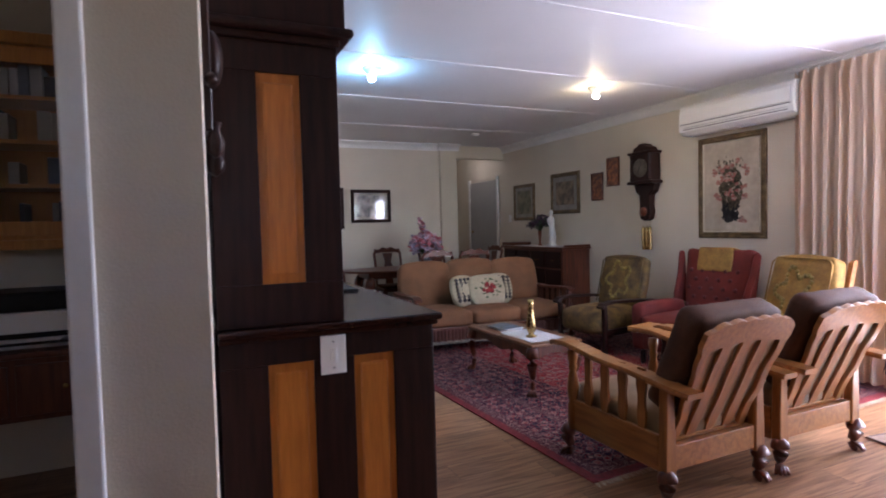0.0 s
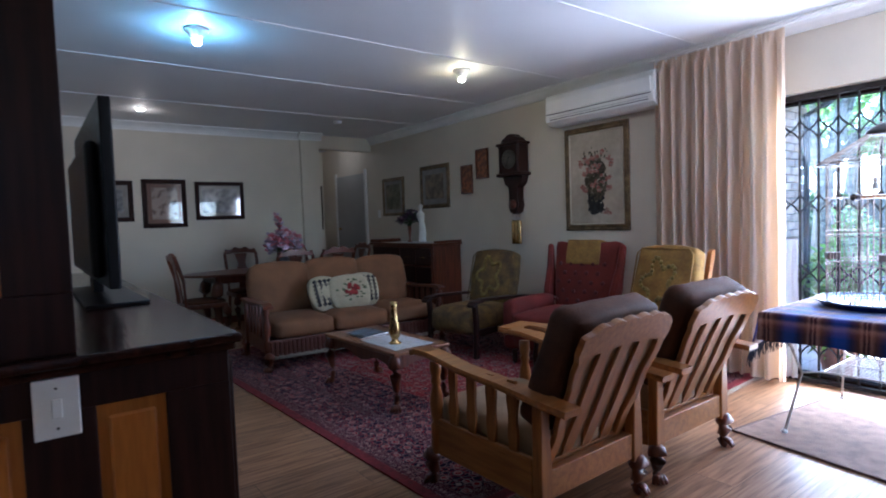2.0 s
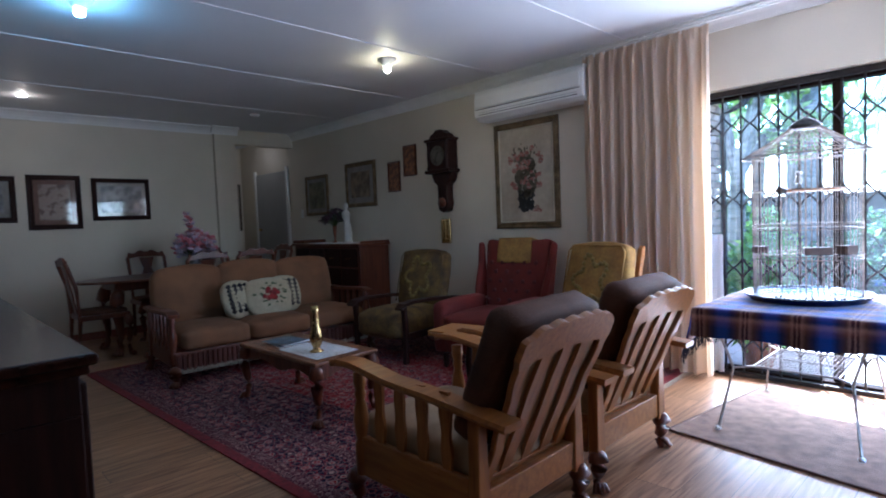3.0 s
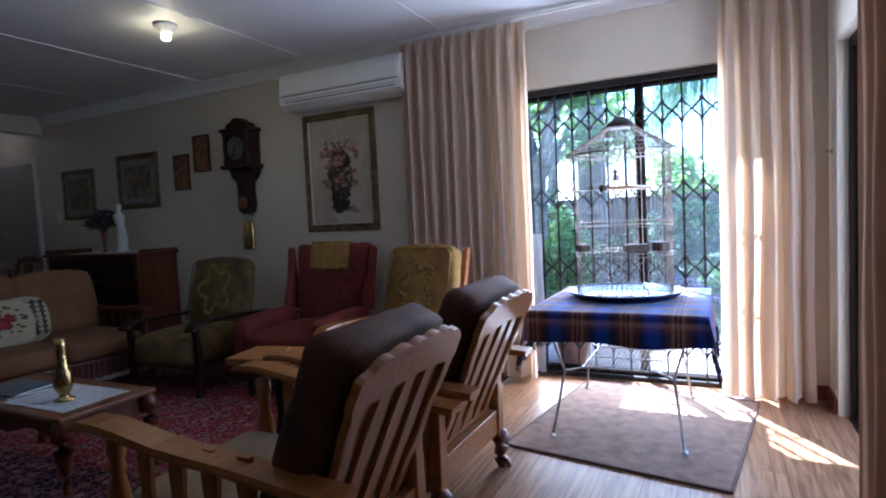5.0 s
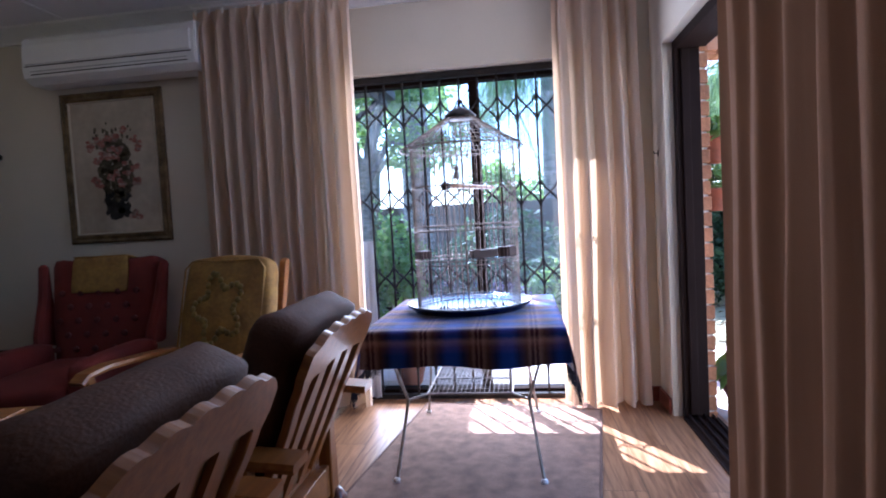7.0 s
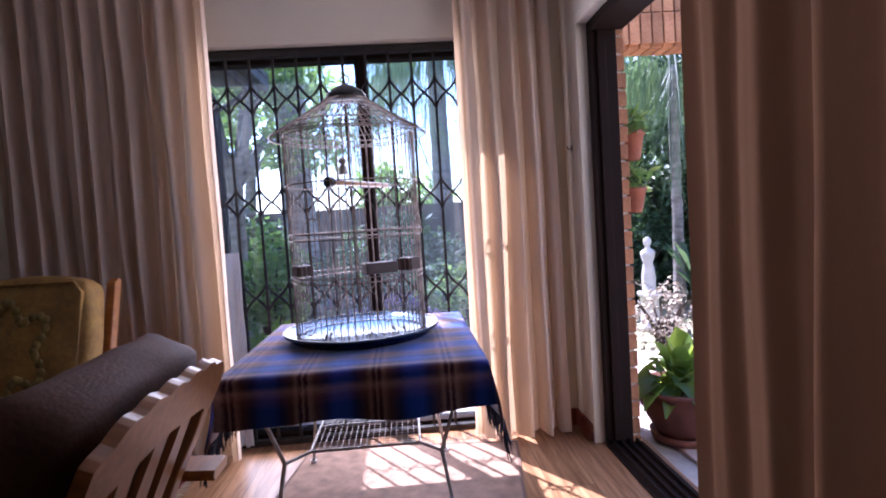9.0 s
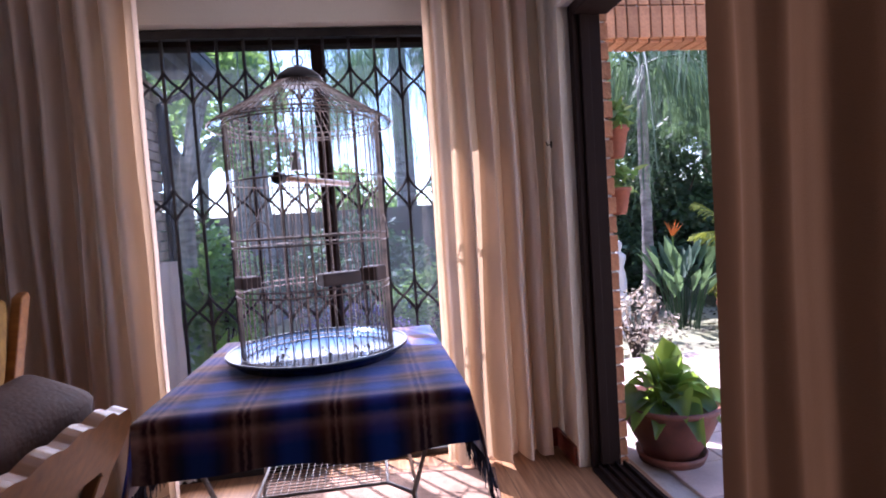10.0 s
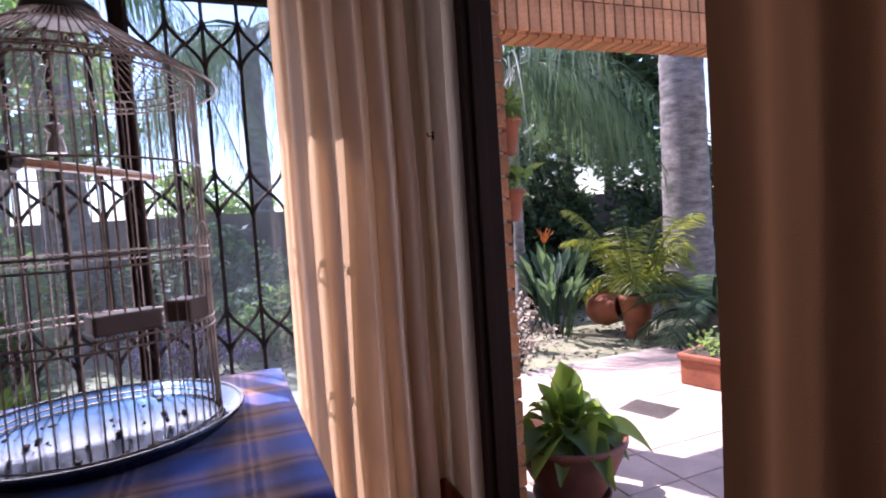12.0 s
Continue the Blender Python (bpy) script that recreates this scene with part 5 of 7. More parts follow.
# ---- on the walls ----
def canvas(name, ground, spots, scale, low, high):
    """Paint on canvas: a washed ground with soft blotches."""
    mat = bpy.data.materials.new(name)
    mat.use_nodes = True
    n, l = mat.node_tree.nodes, mat.node_tree.links
    b = n["Principled BSDF"]
    b.inputs["Roughness"].default_value = 0.45
    co, nz, nf, cr, mx = n.new("ShaderNodeTexCoord"), n.new("ShaderNodeTexNoise"), n.new("ShaderNodeTexNoise"), n.new("ShaderNodeMapRange"), n.new("ShaderNodeMix")
    nz.inputs["Scale"].default_value, nf.inputs["Scale"].default_value = scale, scale * 7
    l.new(co.outputs["Object"], nz.inputs[0]), l.new(co.outputs["Object"], nf.inputs[0])
    cr.inputs[1].default_value, cr.inputs[2].default_value = low, high
    l.new(nz.outputs[0], cr.inputs[0])
    mx.data_type = "RGBA"
    mx.inputs[6].default_value, mx.inputs[7].default_value = (*ground, 1), (*spots, 1)
    l.new(cr.outputs[0], mx.inputs[0])
    m2 = n.new("ShaderNodeMix")
    m2.data_type, m2.blend_type = "RGBA", "MULTIPLY"
    m2.inputs[0].default_value = 0.3
    l.new(mx.outputs[2], m2.inputs[6]), l.new(nf.outputs[0], m2.inputs[7]), l.new(m2.outputs[2], b.inputs["Base Color"])
    return mat


def moulding(w, h, face, depth):
    """Four mitred frame sides round an opening w by h, in the x-z plane, towards -y; profile stepped."""
    b = bmesh.new()
    prof = [(0, 0), (0, depth * 0.55), (face * 0.25, depth), (face * 0.5, depth * 0.75), (face * 0.8, depth * 0.95), (face, depth * 0.6), (face, 0)]
    rings = []
    for sx, sz in ((-1, -1), (1, -1), (1, 1), (-1, 1)):
        rings.append([b.verts.new((sx * (w / 2 + u), -d, sz * (h / 2 + u))) for u, d in prof])
    for k in range(4):
        lo, hi = rings[k], rings[(k + 1) % 4]
        for j in range(len(prof)):
            b.faces.new((lo[j], lo[(j + 1) % len(prof)], hi[(j + 1) % len(prof)], hi[j]))
    return b


def picture(label, at, turn, w, h, face, frame_mat, mount, image_mat, glazed=False, mount_mat=None, tilt=0.0):
    """A framed picture whose back lies on the wall; w and h are its outer size."""
    p = thing("framed_picture", label, "picture", at, 0, "pictures on the walls")
    p.matrix_basis = Matrix.Translation(at) @ pose(0, 0, 0, 0, 0, turn) @ pose(0, 0, 0, tilt)
    iw, ih = w - 2 * face, h - 2 * face
    part("frame", moulding(iw, ih, face, 0.024), frame_mat, p)
    part("backing", bm_box(-iw / 2 - 0.004, iw / 2 + 0.004, -0.008, -0.001, -ih / 2 - 0.004, ih / 2 + 0.004), mount_mat or M_CREAM, p)
    part("image", bm_box(-iw / 2 + mount, iw / 2 - mount, -0.0095, -0.0081, -ih / 2 + mount, ih / 2 - mount), image_mat, p)
    if glazed:
        g = part("glass", bm_box(-iw / 2, iw / 2, -0.0145, -0.0125, -ih / 2, ih / 2), M_PICGLASS, p)
        g.visible_shadow = False
    return p


M_PICGLASS = glass("picture_glass", 0.03)
M_PAINTGROUND = canvas("painting_ground", (0.56, 0.48, 0.37), (0.40, 0.33, 0.24), 3.0, 0.35, 0.7)
pa = picture("large oil painting of roses in a gilt and green frame", (X_E, 5.445, 1.64), -90, 0.755, 1.02, 0.06, M_GOLD, 0.0, M_PAINTGROUND)
part("inner_slip", moulding(0.615, 0.88, 0.012, 0.020), M_CREAM, pa)
rnd = random.Random(12)
M_PETAL = material("painted_rose", (0.52, 0.22, 0.17), 0.6, scale=40, vary=0.35, second=(0.34, 0.10, 0.08), bump=0.3)
M_PETAL2 = material("painted_pale_rose", (0.62, 0.42, 0.34), 0.6, scale=40, vary=0.3, bump=0.3)
M_PLEAF = material("painted_leaf", (0.17, 0.14, 0.08), 0.6, scale=30, vary=0.3)
M_PVASE = material("painted_vase", (0.05, 0.045, 0.045), 0.5, scale=14, vary=0.4)


def dab(b, x, z, r, squash=1.0, lift=0.0):
    """One flat stroke of paint."""
    k = 7
    a0 = rnd.uniform(0, 6)
    vs = [b.verts.new((x + r * rnd.uniform(0.7, 1.15) * math.cos(a0 + 2 * math.pi * i / k), -0.0098 - lift, z + r * squash * rnd.uniform(0.7, 1.15) * math.sin(a0 + 2 * math.pi * i / k))) for i in range(k)]
    b.faces.new(vs)


leafb, roseb, paleb, vaseb = bmesh.new(), bmesh.new(), bmesh.new(), bmesh.new()
for k in range(260):
    a, r = rnd.uniform(0, 6.28), math.sqrt(rnd.random())
    dab(leafb, 0.125 * r * math.cos(a), -0.02 + 0.20 * r * math.sin(a), rnd.uniform(0.010, 0.026), 1.2, 0.0001 * (k % 5))
for k in range(40):
    a, f = rnd.uniform(-1.0, 1.0), rnd.uniform(0.4, 1.0)
    dab(leafb, 0.22 * f * math.sin(a), -0.10 + 0.42 * f * math.cos(a) ** 0.6, rnd.uniform(0.006, 0.014), 1.6, 0.0001 * (k % 5))
for k in range(34):
    a, r = rnd.uniform(0, 6.28), math.sqrt(rnd.random())
    x, z = 0.20 * r * math.cos(a), 0.04 + 0.25 * r * math.sin(a)
    for j in range(7):
        q = roseb if (j + k) % 3 else paleb
        dab(q, x + rnd.uniform(-0.02, 0.02), z + rnd.uniform(-0.018, 0.018), rnd.uniform(0.010, 0.024), 0.8, 0.0008 + 0.0001 * j)
for k in range(44):
    dab(vaseb, rnd.uniform(-0.085, 0.085), -0.335 + rnd.uniform(0, 0.17), rnd.uniform(0.02, 0.035), 1.0, 0.0001 * (k % 4))
for x, z in ((0.10, -0.335), (0.15, -0.345), (0.125, -0.315)):
    for j in range(5):
        dab(roseb if j % 2 else paleb, x + rnd.uniform(-0.014, 0.014), z + rnd.uniform(-0.012, 0.012), 0.018, 0.9, 0.0014 + 0.0001 * j)
for nm, q, m in (("leaf_paint", leafb, M_PLEAF), ("rose_paint", roseb, M_PETAL), ("pale_rose_paint", paleb, M_PETAL2), ("painted_vase", vaseb, M_PVASE)):
    tagged(part(nm, q, m, pa), kind="stuff")

M_SEPIA = canvas("sepia_print", (0.26, 0.19, 0.12), (0.10, 0.075, 0.05), 9, 0.4, 0.6)
M_SEPIA2 = canvas("landscape_print", (0.22, 0.19, 0.12), (0.09, 0.09, 0.055), 7, 0.4, 0.62)
M_ICON = canvas("small_print", (0.34, 0.13, 0.05), (0.13, 0.05, 0.03), 22, 0.42, 0.58)
M_GREY = canvas("grey_print", (0.34, 0.33, 0.33), (0.14, 0.14, 0.15), 9, 0.4, 0.6)
M_BEIGE = canvas("beige_print", (0.32, 0.25, 0.20), (0.14, 0.09, 0.07), 14, 0.52, 0.62)
M_MOUNT = material("grey_mount", (0.33, 0.31, 0.28), 0.9)
picture("framed landscape print hung on the wall", (X_E, 9.165, 1.665), -90, 0.60, 0.57, 0.05, M_GOLD, 0.05, M_SEPIA2, mount_mat=M_MOUNT)
picture("framed oval portrait-style print in a gilt frame", (X_E, 8.105, 1.745), -90, 0.66, 0.58, 0.055, M_GOLD, 0.07, M_SEPIA, mount_mat=M_MOUNT)
picture("small unframed-looking brown print", (X_E, 7.412, 1.785), -90, 0.22, 0.36, 0.014, M_MAHOG, 0.0, M_ICON)
picture("small brown print hung higher on the wall", (X_E, 7.112, 1.95), -90, 0.22, 0.36, 0.014, M_MAHOG, 0.0, M_ICON)
picture("black-framed grey print on the dining wall", (3.28, Y_N, 1.65), 0, 0.50, 0.50, 0.055, M_DARK, 0.06, M_GREY, True, M_MOUNT)
picture("black-framed still-life print with a wide beige mount", (3.88, Y_N, 1.617), 0, 0.51, 0.61, 0.055, M_DARK, 0.05, M_BEIGE, True, material("dark_mount", (0.20, 0.12, 0.09), 0.9))
picture("black-framed glazed picture that mirrors the window", (4.555, Y_N, 1.648), 0, 0.625, 0.50, 0.05, M_DARK, 0.04, M_GREY, True, M_MOUNT)

# wall clock
ck = thing("wall_clock", "carved dark wooden wall clock with brass weights", "clock", (X_E, 6.50, 0))
ck.matrix_basis = Matrix.Translation((X_E, 6.50, 0)) @ pose(0, 0, 0, 0, 0, -90)
part("case", bm_box(-0.155, 0.155, -0.15, -0.002, 1.78, 2.09, 0.006), M_DARK, ck)
part("cornice_top", bm_box(-0.185, 0.185, -0.175, -0.002, 2.085, 2.115, 0.008), M_DARK, ck)
part("crest", bm_plate([(-0.14, 2.115), (-0.12, 2.16), (-0.07, 2.175), (-0.04, 2.205), (0.04, 2.205), (0.07, 2.175), (0.12, 2.16), (0.14, 2.115)], 0.12, m=Matrix.Translation((0, -0.14, 0)), bevel=0.006), M_DARK, ck, "carved arched crest")
part("base_moulding", bm_box(-0.19, 0.19, -0.175, -0.002, 1.745, 1.782, 0.008), M_DARK, ck)
part("corbel", bm_plate([(-0.16, 1.745), (-0.13, 1.66), (-0.075, 1.62), (-0.07, 1.50), (-0.085, 1.42), (-0.06, 1.345), (0.0, 1.32), (0.06, 1.345), (0.085, 1.42), (0.07, 1.50), (0.075, 1.62), (0.13, 1.66), (0.16, 1.745)], 0.10, m=Matrix.Translation((0, -0.102, 0)), bevel=0.008), M_DARK, ck, "carved wooden bracket")
part("corbel_boss", bm_lathe([(0.055, 0), (0.05, 0.02), (0.02, 0.032), (0.003, 0.035)], 16, m=Matrix.Translation((0, -0.104, 1.43)) @ pose(0, 0, 0, 90)), M_MAHOG, ck, smooth=True)
dial = part("dial", bm_lathe([(0.105, 0), (0.105, 0.006), (0.085, 0.010), (0.0, 0.010)], 32, m=Matrix.Translation((0, -0.152, 1.93)) @ pose(0, 0, 0, 90)), material("clock_dial", (0.20, 0.18, 0.14), 0.35, metal=0.5, vary=0.2), ck, "dull silvery dial")
for k in range(12):
    part("hour_mark", bm_box(-0.003, 0.003, -0.003, 0.0, 0.066, 0.084), M_IRON, dial).matrix_basis = Matrix.Translation((0, -0.163, 1.93)) @ pose(0, 0, 0, 0, 30 * k)
for a, ln in ((40, 0.05), (200, 0.075)):
    part("pointer", bm_box(-0.003, 0.003, -0.003, 0.0, 0, ln), M_IRON, dial).matrix_basis = Matrix.Translation((0, -0.166, 1.93)) @ pose(0, 0, 0, 0, a)
for sx in (-1, 1):
    part("pilaster", bm_lathe([(0.016, 1.785), (0.018, 1.80), (0.011, 1.83), (0.014, 1.93), (0.011, 2.04), (0.018, 2.07), (0.016, 2.085)], 12, m=Matrix.Translation((sx * 0.135, -0.16, 0))), M_DARK, ck, smooth=True)
for x in (-0.05, 0.0, 0.05):
    ch = part("chain", bm_tube([(x, -0.06, 1.36), (x, -0.06, 1.26)], 0.002, 4), M_BRASS, ck)
    part("weight", bm_lathe([(0.004, 0.985), (0.02, 0.992), (0.021, 1.0), (0.021, 1.235), (0.018, 1.245), (0.004, 1.26)], 14, m=Matrix.Translation((x, -0.06, 0))), M_BRASS, ch, "polished brass weight", smooth=True)

# air conditioner
ac = thing("air_conditioner", "white split air conditioner high on the wall", "air conditioner", (X_E, 5.295, 2.19))
ac.matrix_basis = Matrix.Translation((X_E, 5.295, 2.19)) @ pose(0, 0, 0, 0, 0, -90)
prof = [(-0.002, 0.0), (-0.14, 0.0), (-0.195, 0.035), (-0.205, 0.09), (-0.20, 0.215), (-0.185, 0.28), (-0.16, 0.30), (-0.002, 0.30)]
b = bmesh.new()
ra, rb = [b.verts.new((-0.61, y, z)) for y, z in prof], [b.verts.new((0.61, y, z)) for y, z in prof]
for j in range(len(prof)):
    b.faces.new((ra[j], ra[(j + 1) % len(prof)], rb[(j + 1) % len(prof)], rb[j]))
b.faces.new(ra), b.faces.new(rb[::-1])
bmesh.ops.bevel(b, geom=[e for e in b.edges if abs(e.verts[0].co.x - e.verts[1].co.x) < 0.01], offset=0.008, segments=2, affect="EDGES")
part("housing", b, M_WHITE, ac)
part("front_panel", bm_box(-0.58, 0.58, -0.213, -0.200, 0.115, 0.245, 0.006), M_WHITE, ac)
part("flap", bm_box(-0.55, 0.55, -0.196, -0.150, 0.004, 0.012, 0.003), material("ac_flap", (0.55, 0.55, 0.54), 0.5), ac).matrix_basis = pose(0, -0.02, 0.006, -18)
part("outlet_slot", bm_box(-0.55, 0.55, -0.199, -0.185, 0.050, 0.062), M_BLACK, ac)
part("panel_seam", bm_box(-0.58, 0.58, -0.2085, -0.199, 0.102, 0.108), M_BLACK, ac)
pipe = thing("pipe_cover", "white plastic pipe cover beside the air conditioner", "pipe", (X_E, 4.665, 2.23))
part("duct", bm_box(-0.05, -0.001, -0.018, 0.018, 0, 0.19, 0.004), M_WHITE, pipe)


# ---- ceiling fixtures ----
def ceiling_lamp(label, x, y, colour, strength):
    f = thing("ceiling_light", label, "ceiling light", (x, y, H), 0, "ceiling lights")
    part("rose", bm_lathe([(0.012, -0.075), (0.045, -0.055), (0.052, -0.03), (0.075, -0.02), (0.08, 0.0)], 24), M_WHITE, f, smooth=True)
    part("bulb", bm_lathe([(0.003, -0.112), (0.022, -0.105), (0.032, -0.088), (0.028, -0.075), (0.016, -0.068)], 18), glow("lit_bulb", colour, strength), f, "glowing bulb", smooth=True)
    return f


ceiling_lamp("round ceiling light with a cold white lit bulb", 3.45, 6.02, (0.55, 0.85, 1.0), 10)
ceiling_lamp("round ceiling light with a warm lit bulb", 5.66, 5.92, (1.0, 0.85, 0.5), 5)
sp = thing("downlight", "small recessed ceiling downlight, lit", "ceiling light", (3.54, 8.93, H))
part("bezel", bm_lathe([(0.05, -0.006), (0.052, 0), (0.04, 0.001)], 24), M_WHITE, sp)
part("lens", bm_lathe([(0.032, -0.014), (0.036, -0.007), (0.034, -0.005)], 20), glow("lit_lens", (1.0, 0.88, 0.75), 4), sp, "glowing lens")
sd = thing("smoke_detector", "small white round smoke detector", "smoke detector", (5.79, 8.66, H))
part("body", bm_lathe([(0.03, -0.035), (0.05, -0.025), (0.055, 0.0)], 20), M_WHITE, sd, smooth=True)

# ---- sideboard and what stands on it ----
sb = thing("sideboard", "dark mahogany sideboard with curved ends against the wall", "sideboard", (0, 0, 0))
part("carcass", bm_box(6.47, X_E - 0.006, 7.58, 9.08, 0.10, 0.97, 0.012), M_MAHOG, sb)
part("top", bm_box(6.44, X_E - 0.004, 7.55, 9.12, 0.97, 1.0, 0.009), M_MAHOG, sb)
part("end_gallery", bm_box(6.50, X_E - 0.006, 7.56, 7.605, 1.0, 1.03, 0.008), M_MAHOG, sb)
part("end_gallery", bm_box(6.45, 6.80, 8.80, 9.11, 1.0, 1.05, 0.02), M_MAHOG, sb)
for k in range(4):
    y0 = 7.62 + k * 0.36
    dr = part("cupboard_door", bm_box(6.452, 6.469, y0, y0 + 0.335, 0.14, 0.70, 0.006), M_DARK, sb)
    part("keyhole_plate", bm_box(6.448, 6.452, y0 + 0.285, y0 + 0.305, 0.42, 0.48, 0.001), M_BRASS, dr)
    dr = part("drawer", bm_box(6.452, 6.469, y0, y0 + 0.335, 0.72, 0.94, 0.006), M_DARK, sb)
    part("drawer_pull", bm_tube([(6.45, y0 + 0.12, 0.83), (6.435, y0 + 0.14, 0.82), (6.435, y0 + 0.20, 0.82), (6.45, y0 + 0.22, 0.83)], 0.004, 5), M_BRASS, dr)
for y in (7.64, 9.02):
    for x in (6.51, 6.86):
        part("leg", bm_lathe([(0.022, 0), (0.03, 0.03), (0.024, 0.06), (0.03, 0.10)], 12, m=Matrix.Translation((x, y, 0))), M_DARK, sb)
run = tagged(part("table_runner", bm_box(6.46, 6.88, 7.80, 8.72, 1.001, 1.004), M_LACE), "white lace runner on the sideboard", "table runner")


def flowers(name, label, at, vase_prof, vase_mat, colours, spread, height, count, seed, leaf=0.3, tall=0.0, bloom=1.0):
    """A vase with stems, blossoms and leaves."""
    rnd = random.Random(seed)
    f = thing(name, label, "flowers", at)
    part("vase", bm_lathe(vase_prof, 20), vase_mat, f, smooth=True)
    top = vase_prof[-1][1]
    stems, leaves = bmesh.new(), bmesh.new()
    heads = [bmesh.new() for _ in colours]
    for k in range(count):
        a, r = rnd.uniform(0, 6.28), spread * math.sqrt(rnd.random())
        z = top + height * rnd.uniform(0.25, 1.0) * (1 - 0.45 * (r / spread) ** 2)
        if tall and k < 12:
            a, r, z = rnd.uniform(-0.5, 0.5) + 2.4, spread * 0.35 * (k / 12), top + height * (0.8 + tall * k / 12)
        p = Vector((r * math.cos(a), r * math.sin(a), z))
        bm_tube([(0, 0, top - 0.02), (p.x * 0.4, p.y * 0.4, top + (z - top) * 0.6), p], 0.0018, 3, stems)
        if rnd.random() < leaf:
            t = Vector((rnd.uniform(-1, 1), rnd.uniform(-1, 1), rnd.uniform(-0.4, 0.8))).normalized()
            s = t.cross(Vector((0, 0, 1))).normalized() * 0.012
            q = p * 0.8 + Vector((0, 0, top * 0.15))
            vs = [leaves.verts.new(v) for v in (q, q + t * 0.03 + s, q + t * 0.075, q + t * 0.03 - s)]
            leaves.faces.new(vs)
        h = heads[k % len(colours)]
        for j in range(7):
            d = Vector((rnd.uniform(-1, 1), rnd.uniform(-1, 1), rnd.uniform(-0.6, 1))).normalized()
            s = d.cross(Vector((0.3, 0.2, 1))).normalized()
            u = s.cross(d)
            r0 = rnd.uniform(0.018, 0.034) * bloom
            vs = [h.verts.new(p + v) for v in (d * 0.002, d * r0 + s * r0 * 0.7, d * r0 * 1.6 + u * 0.004, d * r0 - s * r0 * 0.7)]
            h.faces.new(vs)
    tagged(part("stems", stems, M_STEM, f), kind="stuff")
    if len(leaves.verts):
        tagged(part("leaves", leaves, M_STEM, f), kind="stuff")
    for h, m in zip(heads, colours):
        tagged(part("blossoms", h, m, f), kind="stuff")
    return f


M_STEM = material("flower_stem", (0.06, 0.10, 0.035), 0.7)
PINK = [material("pink_petal", (0.88, 0.30, 0.36), 0.7, vary=0.08), material("pale_pink_petal", (0.90, 0.62, 0.68), 0.7, vary=0.08), material("lilac_petal", (0.72, 0.60, 0.76), 0.7, vary=0.08)]
MAUVE = [material("mauve_petal", (0.20, 0.12, 0.20), 0.7, vary=0.3), material("plum_petal", (0.12, 0.06, 0.10), 0.7), material("grey_leaf", (0.10, 0.13, 0.10), 0.8)]
flowers("flower_vase", "slender vase of mauve dried flowers on the sideboard", (6.68, 8.40, 1.0045), [(0.035, 0), (0.037, 0.006), (0.012, 0.03), (0.014, 0.05), (0.03, 0.20), (0.028, 0.215)], material("copper_vase", (0.36, 0.14, 0.08), 0.3, metal=0.6), MAUVE, 0.17, 0.24, 80, 4)
fig = bm_lathe([(0.065, 0), (0.068, 0.02), (0.05, 0.03), (0.055, 0.12), (0.048, 0.22), (0.038, 0.27), (0.055, 0.34), (0.058, 0.38), (0.025, 0.41), (0.018, 0.425), (0.032, 0.455), (0.030, 0.485), (0.008, 0.505)], 20)
for v in fig.verts:
    v.co.x += 0.012 * math.sin(v.co.z * 12)
    v.co.y *= 0.8
st = part("statuette", fig, material("white_plaster", (0.70, 0.68, 0.64), 0.5, vary=0.06), None, smooth=True)
st.location = (6.68, 8.11, 1.0045)
tagged(st, "white plaster statuette standing on the sideboard", "statuette")
fsw = thing("light_switch", "white light switch near the passage", "light switch", (X_E, 9.60, 1.42))
part("plate", bm_box(-0.006, -0.0005, -0.04, 0.04, -0.06, 0.06, 0.002), M_WHITE, fsw)
part("rocker", bm_box(-0.010, -0.006, -0.01, 0.01, -0.02, 0.02, 0.002), M_WHITE, fsw)

# ---- dining end ----
dt = thing("dining_table", "oval dark wooden dining table with carved legs", "dining table", (4.78, 8.78, 0))
b = bmesh.new()
ov = [(0.95 * math.cos(2 * math.pi * k / 40), 0.46 * math.sin(2 * math.pi * k / 40)) for k in range(40)]
lo = [b.verts.new((x, y, 0.735)) for x, y in ov]
mid = [b.verts.new((x * 1.012, y * 1.02, 0.747)) for x, y in ov]
hi = [b.verts.new((x, y, 0.76)) for x, y in ov]
for k in range(40):
    b.faces.new((lo[k], lo[(k + 1) % 40], mid[(k + 1) % 40], mid[k]))
    b.faces.new((mid[k], mid[(k + 1) % 40], hi[(k + 1) % 40], hi[k]))
b.faces.new(lo[::-1]), b.faces.new(hi)
part("tabletop", b, M_MAHOG, dt)
part("apron", bm_box(-0.66, 0.66, -0.27, 0.27, 0.65, 0.735, 0.01), M_MAHOG, dt)
for sx in (-1, 1):
    for sy in (-1, 1):
        cabriole(sx * 0.62, sy * 0.24, 0.66, sx, sy, dt, M_MAHOG, 1.5)


